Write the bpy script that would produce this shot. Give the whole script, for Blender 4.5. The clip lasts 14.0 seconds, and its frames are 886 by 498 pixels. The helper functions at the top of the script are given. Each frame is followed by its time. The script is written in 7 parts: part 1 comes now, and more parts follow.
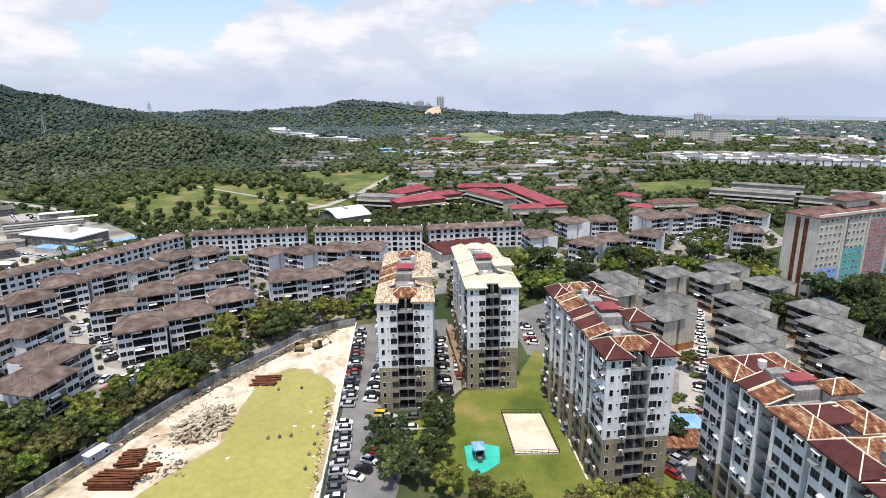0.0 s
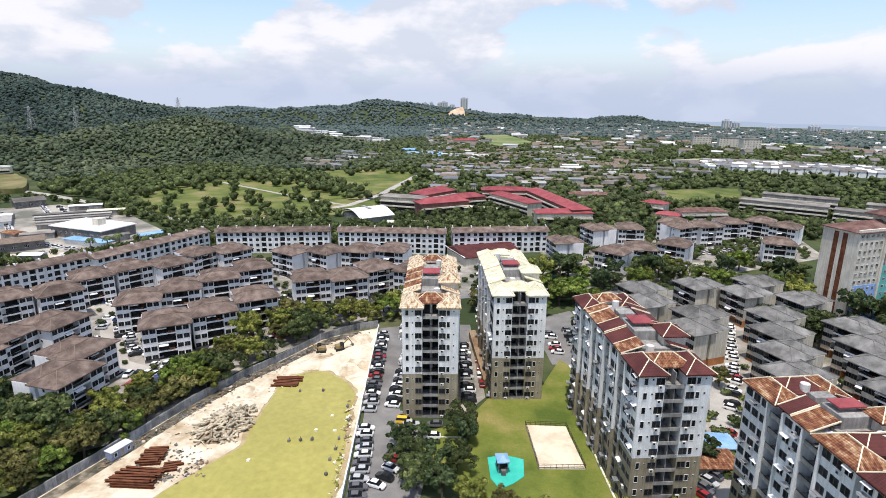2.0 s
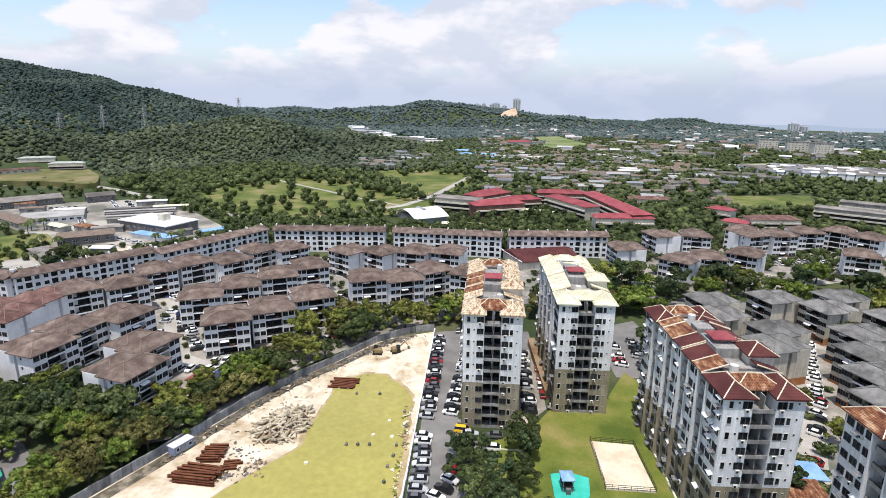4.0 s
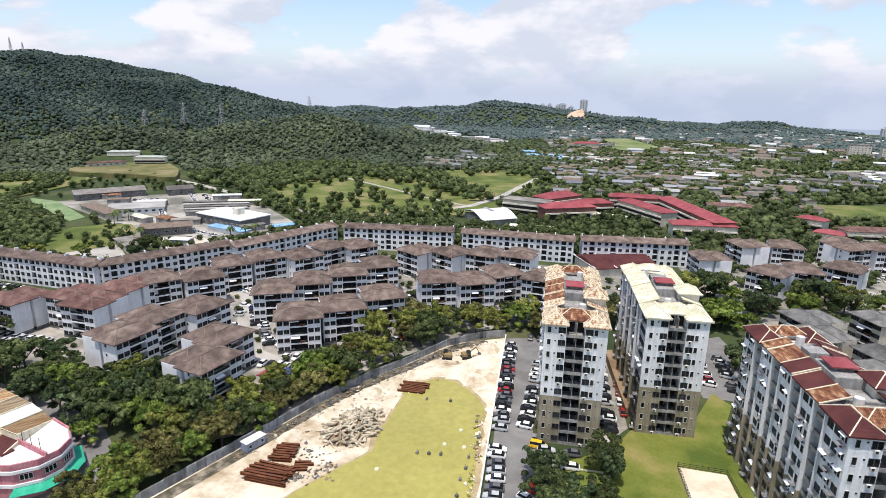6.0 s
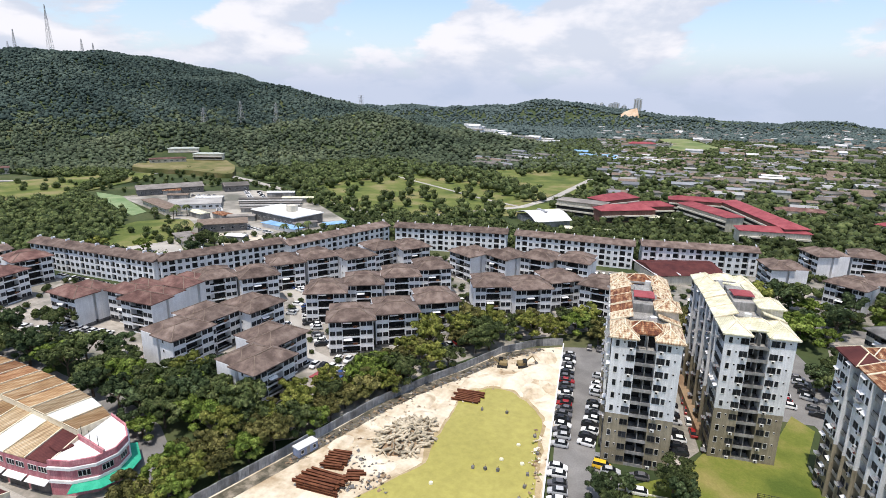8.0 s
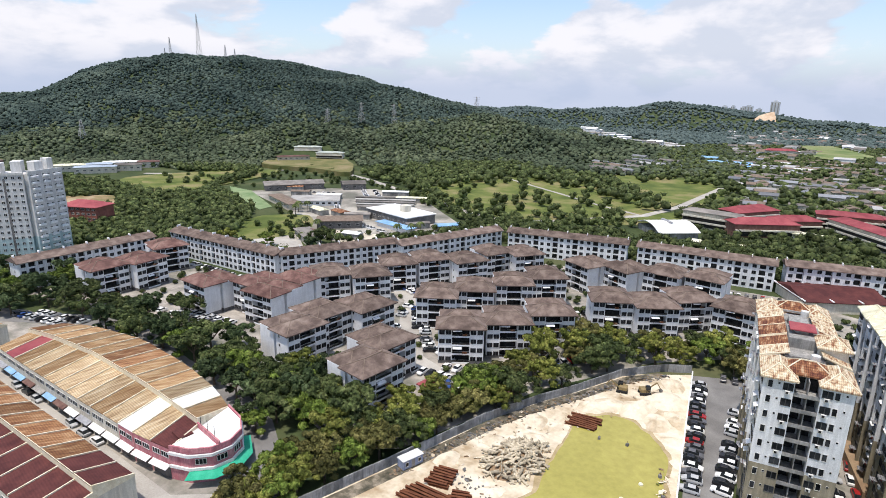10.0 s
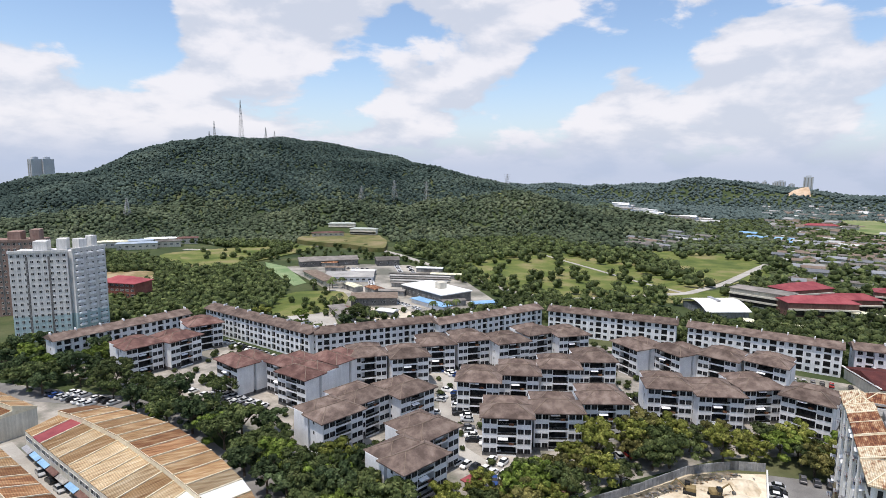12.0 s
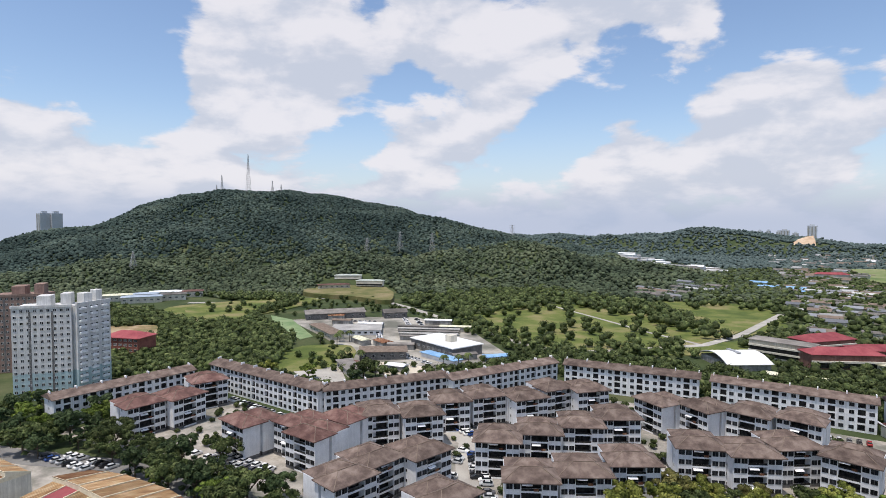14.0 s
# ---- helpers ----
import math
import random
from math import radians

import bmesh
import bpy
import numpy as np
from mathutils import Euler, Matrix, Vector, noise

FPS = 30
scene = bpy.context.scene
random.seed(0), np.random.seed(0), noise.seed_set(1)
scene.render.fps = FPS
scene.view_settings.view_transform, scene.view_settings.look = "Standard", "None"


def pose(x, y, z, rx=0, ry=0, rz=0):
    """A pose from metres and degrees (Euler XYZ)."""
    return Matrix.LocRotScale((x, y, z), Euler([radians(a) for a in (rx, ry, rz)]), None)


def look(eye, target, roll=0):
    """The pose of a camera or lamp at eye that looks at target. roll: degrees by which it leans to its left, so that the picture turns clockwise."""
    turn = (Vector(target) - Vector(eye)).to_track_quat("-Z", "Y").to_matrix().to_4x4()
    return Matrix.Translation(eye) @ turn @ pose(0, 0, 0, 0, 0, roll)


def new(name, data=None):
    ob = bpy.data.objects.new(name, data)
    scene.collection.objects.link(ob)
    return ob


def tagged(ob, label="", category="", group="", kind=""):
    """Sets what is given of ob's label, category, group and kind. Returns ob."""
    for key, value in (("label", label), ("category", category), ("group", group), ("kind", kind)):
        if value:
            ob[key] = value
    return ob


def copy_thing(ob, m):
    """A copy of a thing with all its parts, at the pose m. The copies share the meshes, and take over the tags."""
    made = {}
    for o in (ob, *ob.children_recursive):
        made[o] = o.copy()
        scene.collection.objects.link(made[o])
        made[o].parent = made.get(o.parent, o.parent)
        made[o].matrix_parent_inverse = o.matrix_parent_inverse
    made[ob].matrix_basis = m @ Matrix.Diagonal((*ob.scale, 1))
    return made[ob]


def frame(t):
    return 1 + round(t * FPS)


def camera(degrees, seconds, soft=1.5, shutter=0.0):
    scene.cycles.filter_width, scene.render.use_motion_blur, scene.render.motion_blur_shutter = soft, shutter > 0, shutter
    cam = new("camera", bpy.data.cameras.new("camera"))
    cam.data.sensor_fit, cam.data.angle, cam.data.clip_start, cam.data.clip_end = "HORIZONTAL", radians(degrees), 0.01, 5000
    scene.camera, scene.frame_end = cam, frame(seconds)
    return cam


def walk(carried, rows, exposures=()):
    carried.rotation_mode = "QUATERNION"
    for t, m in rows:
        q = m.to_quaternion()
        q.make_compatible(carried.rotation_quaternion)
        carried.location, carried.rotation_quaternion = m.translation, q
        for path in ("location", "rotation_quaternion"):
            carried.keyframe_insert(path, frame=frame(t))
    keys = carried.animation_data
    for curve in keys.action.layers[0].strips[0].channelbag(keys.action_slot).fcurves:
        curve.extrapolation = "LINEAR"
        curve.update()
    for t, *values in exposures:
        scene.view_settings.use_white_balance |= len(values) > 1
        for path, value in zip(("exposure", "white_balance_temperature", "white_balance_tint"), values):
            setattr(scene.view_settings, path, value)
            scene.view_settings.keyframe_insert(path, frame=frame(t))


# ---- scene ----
cam = camera(75.5, 14.0, soft=0.55)
PATH = [
    (0, 0.00, 0.00, 79.23, 12.60, -15.14, -0.69),
    (0.5, -0.35, 0.31, 79.36, 12.50, -15.11, -0.48),
    (1, -0.75, 0.72, 79.70, 12.60, -15.18, -0.10),
    (1.5, -1.68, 1.30, 79.80, 13.51, -15.12, 0.23),
    (2, -2.72, 2.15, 79.67, 14.89, -15.04, 0.44),
    (2.5, -3.95, 2.90, 79.47, 16.30, -14.98, 0.50),
    (5, -10.97, 6.80, 78.89, 22.50, -15.02, 0.81),
    (5.5, -12.90, 7.60, 78.60, 24.14, -15.03, 0.94),
    (6, -14.33, 8.70, 78.45, 26.09, -15.05, 0.98),
    (6.5, -15.72, 9.80, 78.34, 27.89, -15.09, 1.01),
    (7, -17.04, 10.65, 78.30, 28.93, -15.17, 1.00),
    (7.2, -17.61, 10.95, 78.28, 29.20, -15.20, 1.00),
    (9.3, -23.85, 15.70, 77.74, 37.48, -15.23, 0.92),
    (9.5, -24.50, 16.20, 77.75, 39.03, -15.24, 0.92),
    (10, -26.82, 17.43, 77.50, 41.90, -15.24, 1.02),
    (10.5, -28.90, 18.20, 77.22, 43.44, -15.20, 1.02),
    (11, -30.65, 18.60, 77.19, 44.08, -14.99, 0.99),
    (11.5, -32.30, 18.95, 77.35, 44.50, -12.14, 0.80),
    (12, -34.62, 19.65, 77.37, 44.75, -7.81, 0.60),
    (12.5, -36.76, 20.40, 77.25, 44.95, -3.95, 0.49),
    (13, -38.32, 20.55, 77.30, 45.02, -2.89, 0.40),
    (13.5, -39.68, 20.80, 77.25, 45.08, -2.73, 0.30),
    (14, -40.97, 20.80, 77.05, 45.08, -2.70, 0.20),
]
walk(cam, [(t, pose(x, y, z, 90 + p, -r, a)) for t, x, y, z, a, p, r in PATH],
     exposures=[(0, -0.02, 6500, 13), (11, -0.06, 6500, 13), (12.5, -0.2, 6500, 13), (14, -0.26, 6500, 13)])

# ---- sky and sun ----
SUN_EL, SUN_BEARING = 74.0, 184.0      # the sun stands almost overhead, a little behind the first view; bearing from +y towards -x
sun_dir = Vector((-math.sin(radians(SUN_BEARING)) * math.cos(radians(SUN_EL)), math.cos(radians(SUN_BEARING)) * math.cos(radians(SUN_EL)), math.sin(radians(SUN_EL))))
SUN_ROT = -SUN_BEARING
sun = new("sun", bpy.data.lights.new("sun", "SUN"))
sun.data.energy, sun.data.angle, sun.data.color = 4.3, radians(0.6), (1.0, 0.94, 0.85)
sun.matrix_world = look(sun_dir * 1000, (0, 0, 0))
world = bpy.data.worlds.new("sky")
scene.world = world
world.use_nodes = True


def node(tree, kind, at=(0, 0), **values):
    n = tree.nodes.new(kind)
    n.location = at
    for key, value in values.items():
        n.inputs[key].default_value = value
    return n


def build_sky():
    tree = world.node_tree
    tree.nodes.clear()
    link = tree.links.new

    def maths(kind, a, b=None):
        n = node(tree, "ShaderNodeMath")
        n.operation = kind
        for socket, value in zip(n.inputs, (a, b)):
            if value is None:
                continue
            if isinstance(value, (int, float)):
                socket.default_value = value
            else:
                link(value, socket)
        return n.outputs[0]

    def blend(factor, a, b):
        n = node(tree, "ShaderNodeMix")
        n.data_type = "RGBA"
        for key, value in (("Factor", factor), ("A", a), ("B", b)):
            socket = n.inputs[key] if key == "Factor" else n.inputs[6 if key == "A" else 7]
            if isinstance(value, tuple):
                socket.default_value = (*value, 1)
            else:
                link(value, socket)
        return n.outputs[2]

    def span(value, a, b, c=0.0, d=1.0):
        n = node(tree, "ShaderNodeMapRange")
        n.interpolation_type = "SMOOTHSTEP"
        link(value, n.inputs[0])
        for k, x in enumerate((a, b, c, d)):
            n.inputs[k + 1].default_value = x
        return n.outputs[0]

    out = node(tree, "ShaderNodeOutputWorld")
    back = node(tree, "ShaderNodeBackground", Strength=0.1)
    sky = node(tree, "ShaderNodeTexSky")
    sky.sky_type, sky.sun_disc = "NISHITA", False
    sky.sun_elevation, sky.sun_rotation = radians(SUN_EL), radians(SUN_ROT)
    sky.altitude, sky.air_density, sky.dust_density, sky.ozone_density = 50, 1.0, 0.6, 2.0
    rich = node(tree, "ShaderNodeHueSaturation", Saturation=1.0, Value=1.85)
    link(sky.outputs[0], rich.inputs["Color"])
    co = node(tree, "ShaderNodeTexCoord")
    sep = node(tree, "ShaderNodeSeparateXYZ")
    link(co.outputs["Generated"], sep.inputs[0])
    up = maths("MAXIMUM", sep.outputs["Z"], 0.0)

    def cloud(lift):
        """Cloud density, read a little higher up when lift is given."""
        place = node(tree, "ShaderNodeMapping")
        place.inputs["Location"].default_value = (CLOUD_SHIFT[0], CLOUD_SHIFT[1], CLOUD_SHIFT[2] + lift * 2.3)
        place.inputs["Scale"].default_value = (1.0, 1.0, 2.3)
        link(co.outputs["Generated"], place.inputs["Vector"])
        n = node(tree, "ShaderNodeTexNoise", Scale=5.0, Detail=9.0, Roughness=0.54, Distortion=0.15)
        link(place.outputs[0], n.inputs["Vector"])
        return n.outputs[0]

    body, above = cloud(0.0), cloud(0.035)
    for (x, y, z), size, weight in CLOUDS:
        dot = node(tree, "ShaderNodeVectorMath")
        dot.operation = "DOT_PRODUCT"
        dot.inputs[1].default_value = (x, y, z)
        link(co.outputs["Generated"], dot.inputs[0])
        heap = span(dot.outputs["Value"], math.cos(radians(size)), 1.0, 0.0, weight)
        body = maths("ADD", body, heap)
    low = span(up, 0.0, 0.20, 1.0, 0.0)
    thin = span(up, 0.35, 0.85, 0.0, -0.2)      # fewer clouds overhead, out of view, to dim the fill light
    shape = span(maths("ADD", maths("ADD", body, thin), maths("MULTIPLY", low, 0.06)), 0.475, 0.56)
    light = span(maths("SUBTRACT", cloud(0.0), above), -0.10, 0.10)
    tone = blend(light, (7.0, 7.6, 8.7), (9.9, 9.9, 10.3))
    blue = blend(maths("MULTIPLY", low, 0.62), rich.outputs[0], (6.4, 7.3, 8.8))
    mix = blend(maths("MULTIPLY", shape, 0.94), blue, tone)
    veil = span(up, 0.0, 0.075, 0.8, 0.0)
    base = node(tree, "ShaderNodeVectorMath")      # brighter and warmer overhead, out of view, added to fill the walls
    base.operation = "MULTIPLY"
    link(blend(veil, mix, (5.2, 6.2, 8.1)), base.inputs[0])
    link(blend(span(up, 0.40, 0.90), (1.0, 1.0, 1.0), (1.62, 1.45, 1.18)), base.inputs[1])
    link(base.outputs[0], back.inputs["Color"])
    link(back.outputs[0], out.inputs[0])


CLOUD_SHIFT = (2.3, 1.1, 0.4)
CLOUDS = [  # direction, radius in degrees, more cloud (+) or open sky (-)
    ((-0.842, 0.475, 0.256), 9, 0.16), ((-0.892, 0.403, 0.203), 6, 0.11), ((-0.799, 0.553, 0.235), 6, 0.11), ((-0.592, 0.738, 0.323), 10, 0.16),
    ((-0.410, 0.856, 0.316), 8, 0.14), ((-0.696, 0.649, 0.307), 7, 0.096), ((-0.275, 0.951, 0.140), 8, 0.14), ((-0.173, 0.973, 0.155), 7, 0.11),
    ((-0.975, 0.165, 0.150), 5, 0.13), ((-0.978, 0.191, 0.082), 7, 0.11), ((-0.928, 0.354, 0.117), 6, 0.11), ((-0.725, 0.676, 0.129), 6, 0.13),
    ((-0.646, 0.748, 0.153), 5, 0.11), ((-0.464, 0.877, 0.125), 5, 0.096), ((-0.945, 0.222, 0.241), 10.5, -0.11), ((-0.946, 0.279, 0.162), 6.5, -0.077),
    ((-0.815, 0.564, 0.136), 6, -0.077), ((-0.496, 0.839, 0.224), 8.5, -0.11), ((-0.381, 0.895, 0.232), 7.5, -0.088), ((-0.204, 0.943, 0.264), 8.5, -0.11),
    ((-0.557, 0.818, 0.146), 6.5, -0.066),
    ((-0.289, 0.946, 0.149), 8, 0.13), ((-0.206, 0.964, 0.166), 7, 0.096), ((-0.421, 0.884, 0.202), 7.5, -0.066), ((-0.185, 0.948, 0.261), 12.5, -0.077),
    ((-0.469, 0.878, 0.095), 7, 0.08), ((0.175, 0.981, 0.084), 8, 0.08), ((-0.126, 0.983, 0.136), 7.5, -0.055), ((-0.269, 0.955, 0.121), 6, 0.08), ((0.330, 0.941, 0.075), 8.5, -0.044),
]
build_sky()

# ---- materials ----


def material(name, colours, rough=0.8, scale=0.5, fine=6.0, bump=0.15, metal=0.0, stretch=(1, 1, 1), random_tint=0.0, spread=(0.35, 0.65), streak=0.0, island=0.0, ribs=0.0):
    """A surface of two or three colours that a coarse noise mixes, with a finer grain over it and a little relief."""
    m = bpy.data.materials.new(name)
    m.use_nodes = True
    tree = m.node_tree
    link = tree.links.new
    bsdf = tree.nodes["Principled BSDF"]
    bsdf.inputs["Specular IOR Level"].default_value = 0.15 if rough > 0.6 else 0.4      # matt, dusty surfaces hardly shine
    bsdf.inputs["Roughness"].default_value, bsdf.inputs["Metallic"].default_value = rough, metal
    co = node(tree, "ShaderNodeTexCoord")
    info = node(tree, "ShaderNodeObjectInfo")
    push = node(tree, "ShaderNodeVectorMath")
    push.operation = "MULTIPLY_ADD"
    push.inputs[1].default_value = (1, 1, 1)
    shift = node(tree, "ShaderNodeMath")
    shift.operation = "MULTIPLY"
    shift.inputs[1].default_value = 90.0
    link(info.outputs["Random"], shift.inputs[0])
    link(co.outputs["Object"], push.inputs[0])
    link(shift.outputs[0], push.inputs[2])
    place = node(tree, "ShaderNodeMapping")
    place.inputs["Scale"].default_value = stretch
    link(push.outputs[0], place.inputs["Vector"])
    a = node(tree, "ShaderNodeTexNoise", Scale=scale, Detail=4.0, Roughness=0.6)
    b = node(tree, "ShaderNodeTexNoise", Scale=fine, Detail=3.0, Roughness=0.65)
    link(place.outputs[0], a.inputs["Vector"])
    link(push.outputs[0], b.inputs["Vector"])
    ramp = node(tree, "ShaderNodeValToRGB")
    stops = ramp.color_ramp.elements
    stops[0].position, stops[1].position = spread
    stops[0].color, stops[1].color = (*colours[0], 1), (*colours[-1], 1)
    if len(colours) == 3:
        stops.new(sum(spread) / 2).color = (*colours[1], 1)
    link(a.outputs[0], ramp.inputs[0])
    grain = node(tree, "ShaderNodeMapRange")
    grain.inputs["To Min"].default_value, grain.inputs["To Max"].default_value = 0.72, 1.28
    link(b.outputs[0], grain.inputs[0])
    value = grain.outputs[0]
    for source, amount in ((info.outputs["Random"], random_tint), (None, island)):
        if amount:
            if source is None:
                source = node(tree, "ShaderNodeNewGeometry").outputs["Random Per Island"]
            tint = node(tree, "ShaderNodeMapRange")
            tint.inputs["To Min"].default_value, tint.inputs["To Max"].default_value = 1 - amount, 1 + amount
            link(source, tint.inputs[0])
            times = node(tree, "ShaderNodeMath")
            times.operation = "MULTIPLY"
            link(value, times.inputs[0])
            link(tint.outputs[0], times.inputs[1])
            value = times.outputs[0]
    if streak:
        run = node(tree, "ShaderNodeMapping")
        run.inputs["Scale"].default_value = (1.6, 1.6, 0.09)
        link(push.outputs[0], run.inputs["Vector"])
        s = node(tree, "ShaderNodeTexNoise", Scale=1.0, Detail=5.0, Roughness=0.7)
        link(run.outputs[0], s.inputs["Vector"])
        dirt = node(tree, "ShaderNodeMapRange")
        dirt.inputs["From Min"].default_value, dirt.inputs["From Max"].default_value = 0.42, 0.62
        dirt.inputs["To Min"].default_value, dirt.inputs["To Max"].default_value = 1 - streak, 1.0
        link(s.outputs[0], dirt.inputs[0])
        times = node(tree, "ShaderNodeMath")
        times.operation = "MULTIPLY"
        link(value, times.inputs[0])
        link(dirt.outputs[0], times.inputs[1])
        value = times.outputs[0]
    if ribs:     # ribs of sheeting and the lines of purlins under it, rusted through unevenly
        for axis, size, deep in (("X", 1.1, 0.30), ("Y", 0.62, 0.22)):
            wave = node(tree, "ShaderNodeTexWave", Scale=size, Distortion=0.6, Detail=2.0)
            wave.bands_direction = axis
            link(push.outputs[0], wave.inputs["Vector"])
            line = node(tree, "ShaderNodeMapRange")
            line.inputs["To Min"].default_value, line.inputs["To Max"].default_value = 1 - deep * ribs, 1 + 0.5 * deep * ribs
            link(wave.outputs["Fac"], line.inputs[0])
            times = node(tree, "ShaderNodeMath")
            times.operation = "MULTIPLY"
            link(value, times.inputs[0])
            link(line.outputs[0], times.inputs[1])
            value = times.outputs[0]
    mul = node(tree, "ShaderNodeVectorMath")
    mul.operation = "MULTIPLY"
    link(ramp.outputs[0], mul.inputs[0])
    link(value, mul.inputs[1])
    link(mul.outputs[0], bsdf.inputs["Base Color"])
    if bump:
        relief = node(tree, "ShaderNodeBump", Strength=bump, Distance=0.08)
        link(b.outputs[0], relief.inputs["Height"])
        link(relief.outputs[0], bsdf.inputs["Normal"])
    return m


WALL_WHITE = material("painted_wall", [(0.72, 0.725, 0.73), (0.85, 0.855, 0.86)], 0.85, 0.25, 5, 0.05, streak=0.08)
WALL_GREY = material("grey_painted_wall", [(0.72, 0.74, 0.755), (0.86, 0.875, 0.885)], 0.85, 0.2, 5, 0.05, streak=0.18)
WALL_TAN = material("tan_painted_wall", [(0.27, 0.235, 0.16), (0.38, 0.34, 0.25)], 0.85, 0.25, 5, 0.05, streak=0.25)
WALL_CREAM = material("cream_painted_wall", [(0.60, 0.56, 0.47), (0.72, 0.69, 0.60)], 0.85, 0.25, 5, 0.05, streak=0.2)
WALL_ORANGE = material("orange_plinth", [(0.36, 0.15, 0.06), (0.48, 0.22, 0.09)], 0.85, 0.4, 5, 0.05, streak=0.2)
WALL_BEIGE = material("beige_wall", [(0.493, 0.459, 0.375), (0.65, 0.616, 0.521)], 0.85, 0.3, 5, 0.05, streak=0.25)
CONCRETE = material("weathered_concrete", [(0.24, 0.24, 0.23), (0.42, 0.41, 0.39)], 0.9, 0.3, 4, 0.15, streak=0.3)
CONCRETE_DARK = material("dark_concrete", [(0.12, 0.12, 0.12), (0.24, 0.23, 0.22)], 0.9, 0.4, 4, 0.15, streak=0.2)
ROOF_BROWN = material("brown_roof_tiles", [(0.085, 0.062, 0.053), (0.145, 0.108, 0.091), (0.215, 0.168, 0.142)], 0.85, 0.3, 7, 0.3, random_tint=0.18)
ROOF_RED = material("reddish_roof_tiles", [(0.095, 0.052, 0.046), (0.150, 0.084, 0.072), (0.215, 0.135, 0.115)], 0.85, 0.3, 7, 0.3, random_tint=0.16)
ROOF_GREY = material("grey_roof_tiles", [(0.101, 0.0994, 0.095), (0.163, 0.161, 0.154), (0.229, 0.225, 0.214)], 0.85, 0.3, 7, 0.3, random_tint=0.18)
ROOF_RIDGE = material("pale_ridge_tiles", [(0.15, 0.115, 0.09), (0.23, 0.18, 0.145)], 0.85, 0.5, 6, 0.2)
RIDGE_GREY = material("grey_ridge_tiles", [(0.12, 0.12, 0.115), (0.19, 0.19, 0.18)], 0.85, 0.5, 6, 0.2)
ROOF_RUST = material("rusty_sheet_roof", [(0.10, 0.035, 0.025), (0.25, 0.11, 0.055), (0.52, 0.38, 0.24)], 0.8, 0.9, 4, 0.25, stretch=(1.5, 0.5, 1), island=0.3, spread=(0.36, 0.7), ribs=1.0)
ROOF_FADED = material("faded_orange_roof", [(0.24, 0.11, 0.06), (0.56, 0.44, 0.29), (0.68, 0.60, 0.46)], 0.8, 1.1, 4, 0.25, stretch=(1.5, 0.5, 1), island=0.2, spread=(0.36, 0.62), ribs=0.9)
ROOF_PALE = material("pale_yellow_roof", [(0.50, 0.48, 0.33), (0.66, 0.64, 0.47), (0.74, 0.73, 0.60)], 0.75, 0.4, 4, 0.2, island=0.12, ribs=0.35)
ROOF_MAROON = material("maroon_roof", [(0.0697, 0.023, 0.023), (0.123, 0.041, 0.0369)], 0.75, 0.3, 4, 0.2, island=0.2, ribs=0.5)
ROOF_SCHOOL = material("red_sheet_roof", [(0.23, 0.050, 0.060), (0.33, 0.088, 0.095)], 0.65, 0.2, 4, 0.1, random_tint=0.15)
ROOF_WHITE = material("white_sheet_roof", [(0.66, 0.67, 0.67), (0.82, 0.82, 0.80)], 0.5, 0.1, 3, 0.05)
ROOF_DULL = material("dull_factory_roof", [(0.13, 0.12, 0.11), (0.26, 0.24, 0.22)], 0.8, 0.1, 3, 0.1, random_tint=0.3)
CAP = material("cream_ridge_cap", [(0.62, 0.54, 0.38), (0.76, 0.70, 0.55)], 0.8, 1, 5, 0.1)
FRAME = material("window_frame", [(0.52, 0.52, 0.50), (0.64, 0.64, 0.62)], 0.6, 1, 6, 0.0)
PANE = material("dark_window_pane", [(0.008, 0.009, 0.011), (0.035, 0.038, 0.042)], 0.4, 0.8, 2, 0.0, random_tint=0.6)
PANE.node_tree.nodes["Principled BSDF"].inputs["Specular IOR Level"].default_value = 0.12
# Also colours the dark sheets that paint shade into recesses.
RAIL_AND_SHADE = material("dark_railing_and_shade", [(0.012, 0.012, 0.012), (0.05, 0.048, 0.045)], 0.7, 1, 4, 0.0)
GRASS = material("lawn_grass", [(0.08, 0.115, 0.022), (0.15, 0.175, 0.035), (0.26, 0.225, 0.08)], 0.95, 0.08, 2.5, 0.4, spread=(0.34, 0.72))
MEADOW = material("meadow_grass", [(0.075, 0.105, 0.028), (0.135, 0.160, 0.045), (0.23, 0.205, 0.095)], 0.95, 0.04, 0.9, 0.4)
ASPHALT = material("grey_asphalt", [(0.16, 0.155, 0.15), (0.24, 0.235, 0.225)], 0.92, 0.12, 3, 0.1)
PALE_ROAD = material("pale_concrete_road", [(0.33, 0.31, 0.28), (0.45, 0.43, 0.39)], 0.92, 0.1, 3, 0.1)
SAND = material("pale_sandy_earth", [(0.353, 0.265, 0.163), (0.558, 0.474, 0.349), (0.688, 0.618, 0.493)], 0.95, 0.13, 0.9, 0.6, spread=(0.30, 0.58))
DIRT = material("brown_earth", [(0.20, 0.13, 0.08), (0.34, 0.25, 0.16)], 0.95, 0.1, 2, 0.4)
PLAZA = material("worn_paving", [(0.138, 0.144, 0.112), (0.275, 0.256, 0.225), (0.45, 0.413, 0.362)], 0.92, 0.11, 1.6, 0.15, spread=(0.32, 0.68))
RUBBER = material("turquoise_rubber_ground", [(0.03, 0.42, 0.33), (0.06, 0.52, 0.42)], 0.85, 0.3, 4, 0.1)
BARK = material("bark", [(0.07, 0.055, 0.04), (0.15, 0.12, 0.09)], 0.95, 2, 8, 0.3)
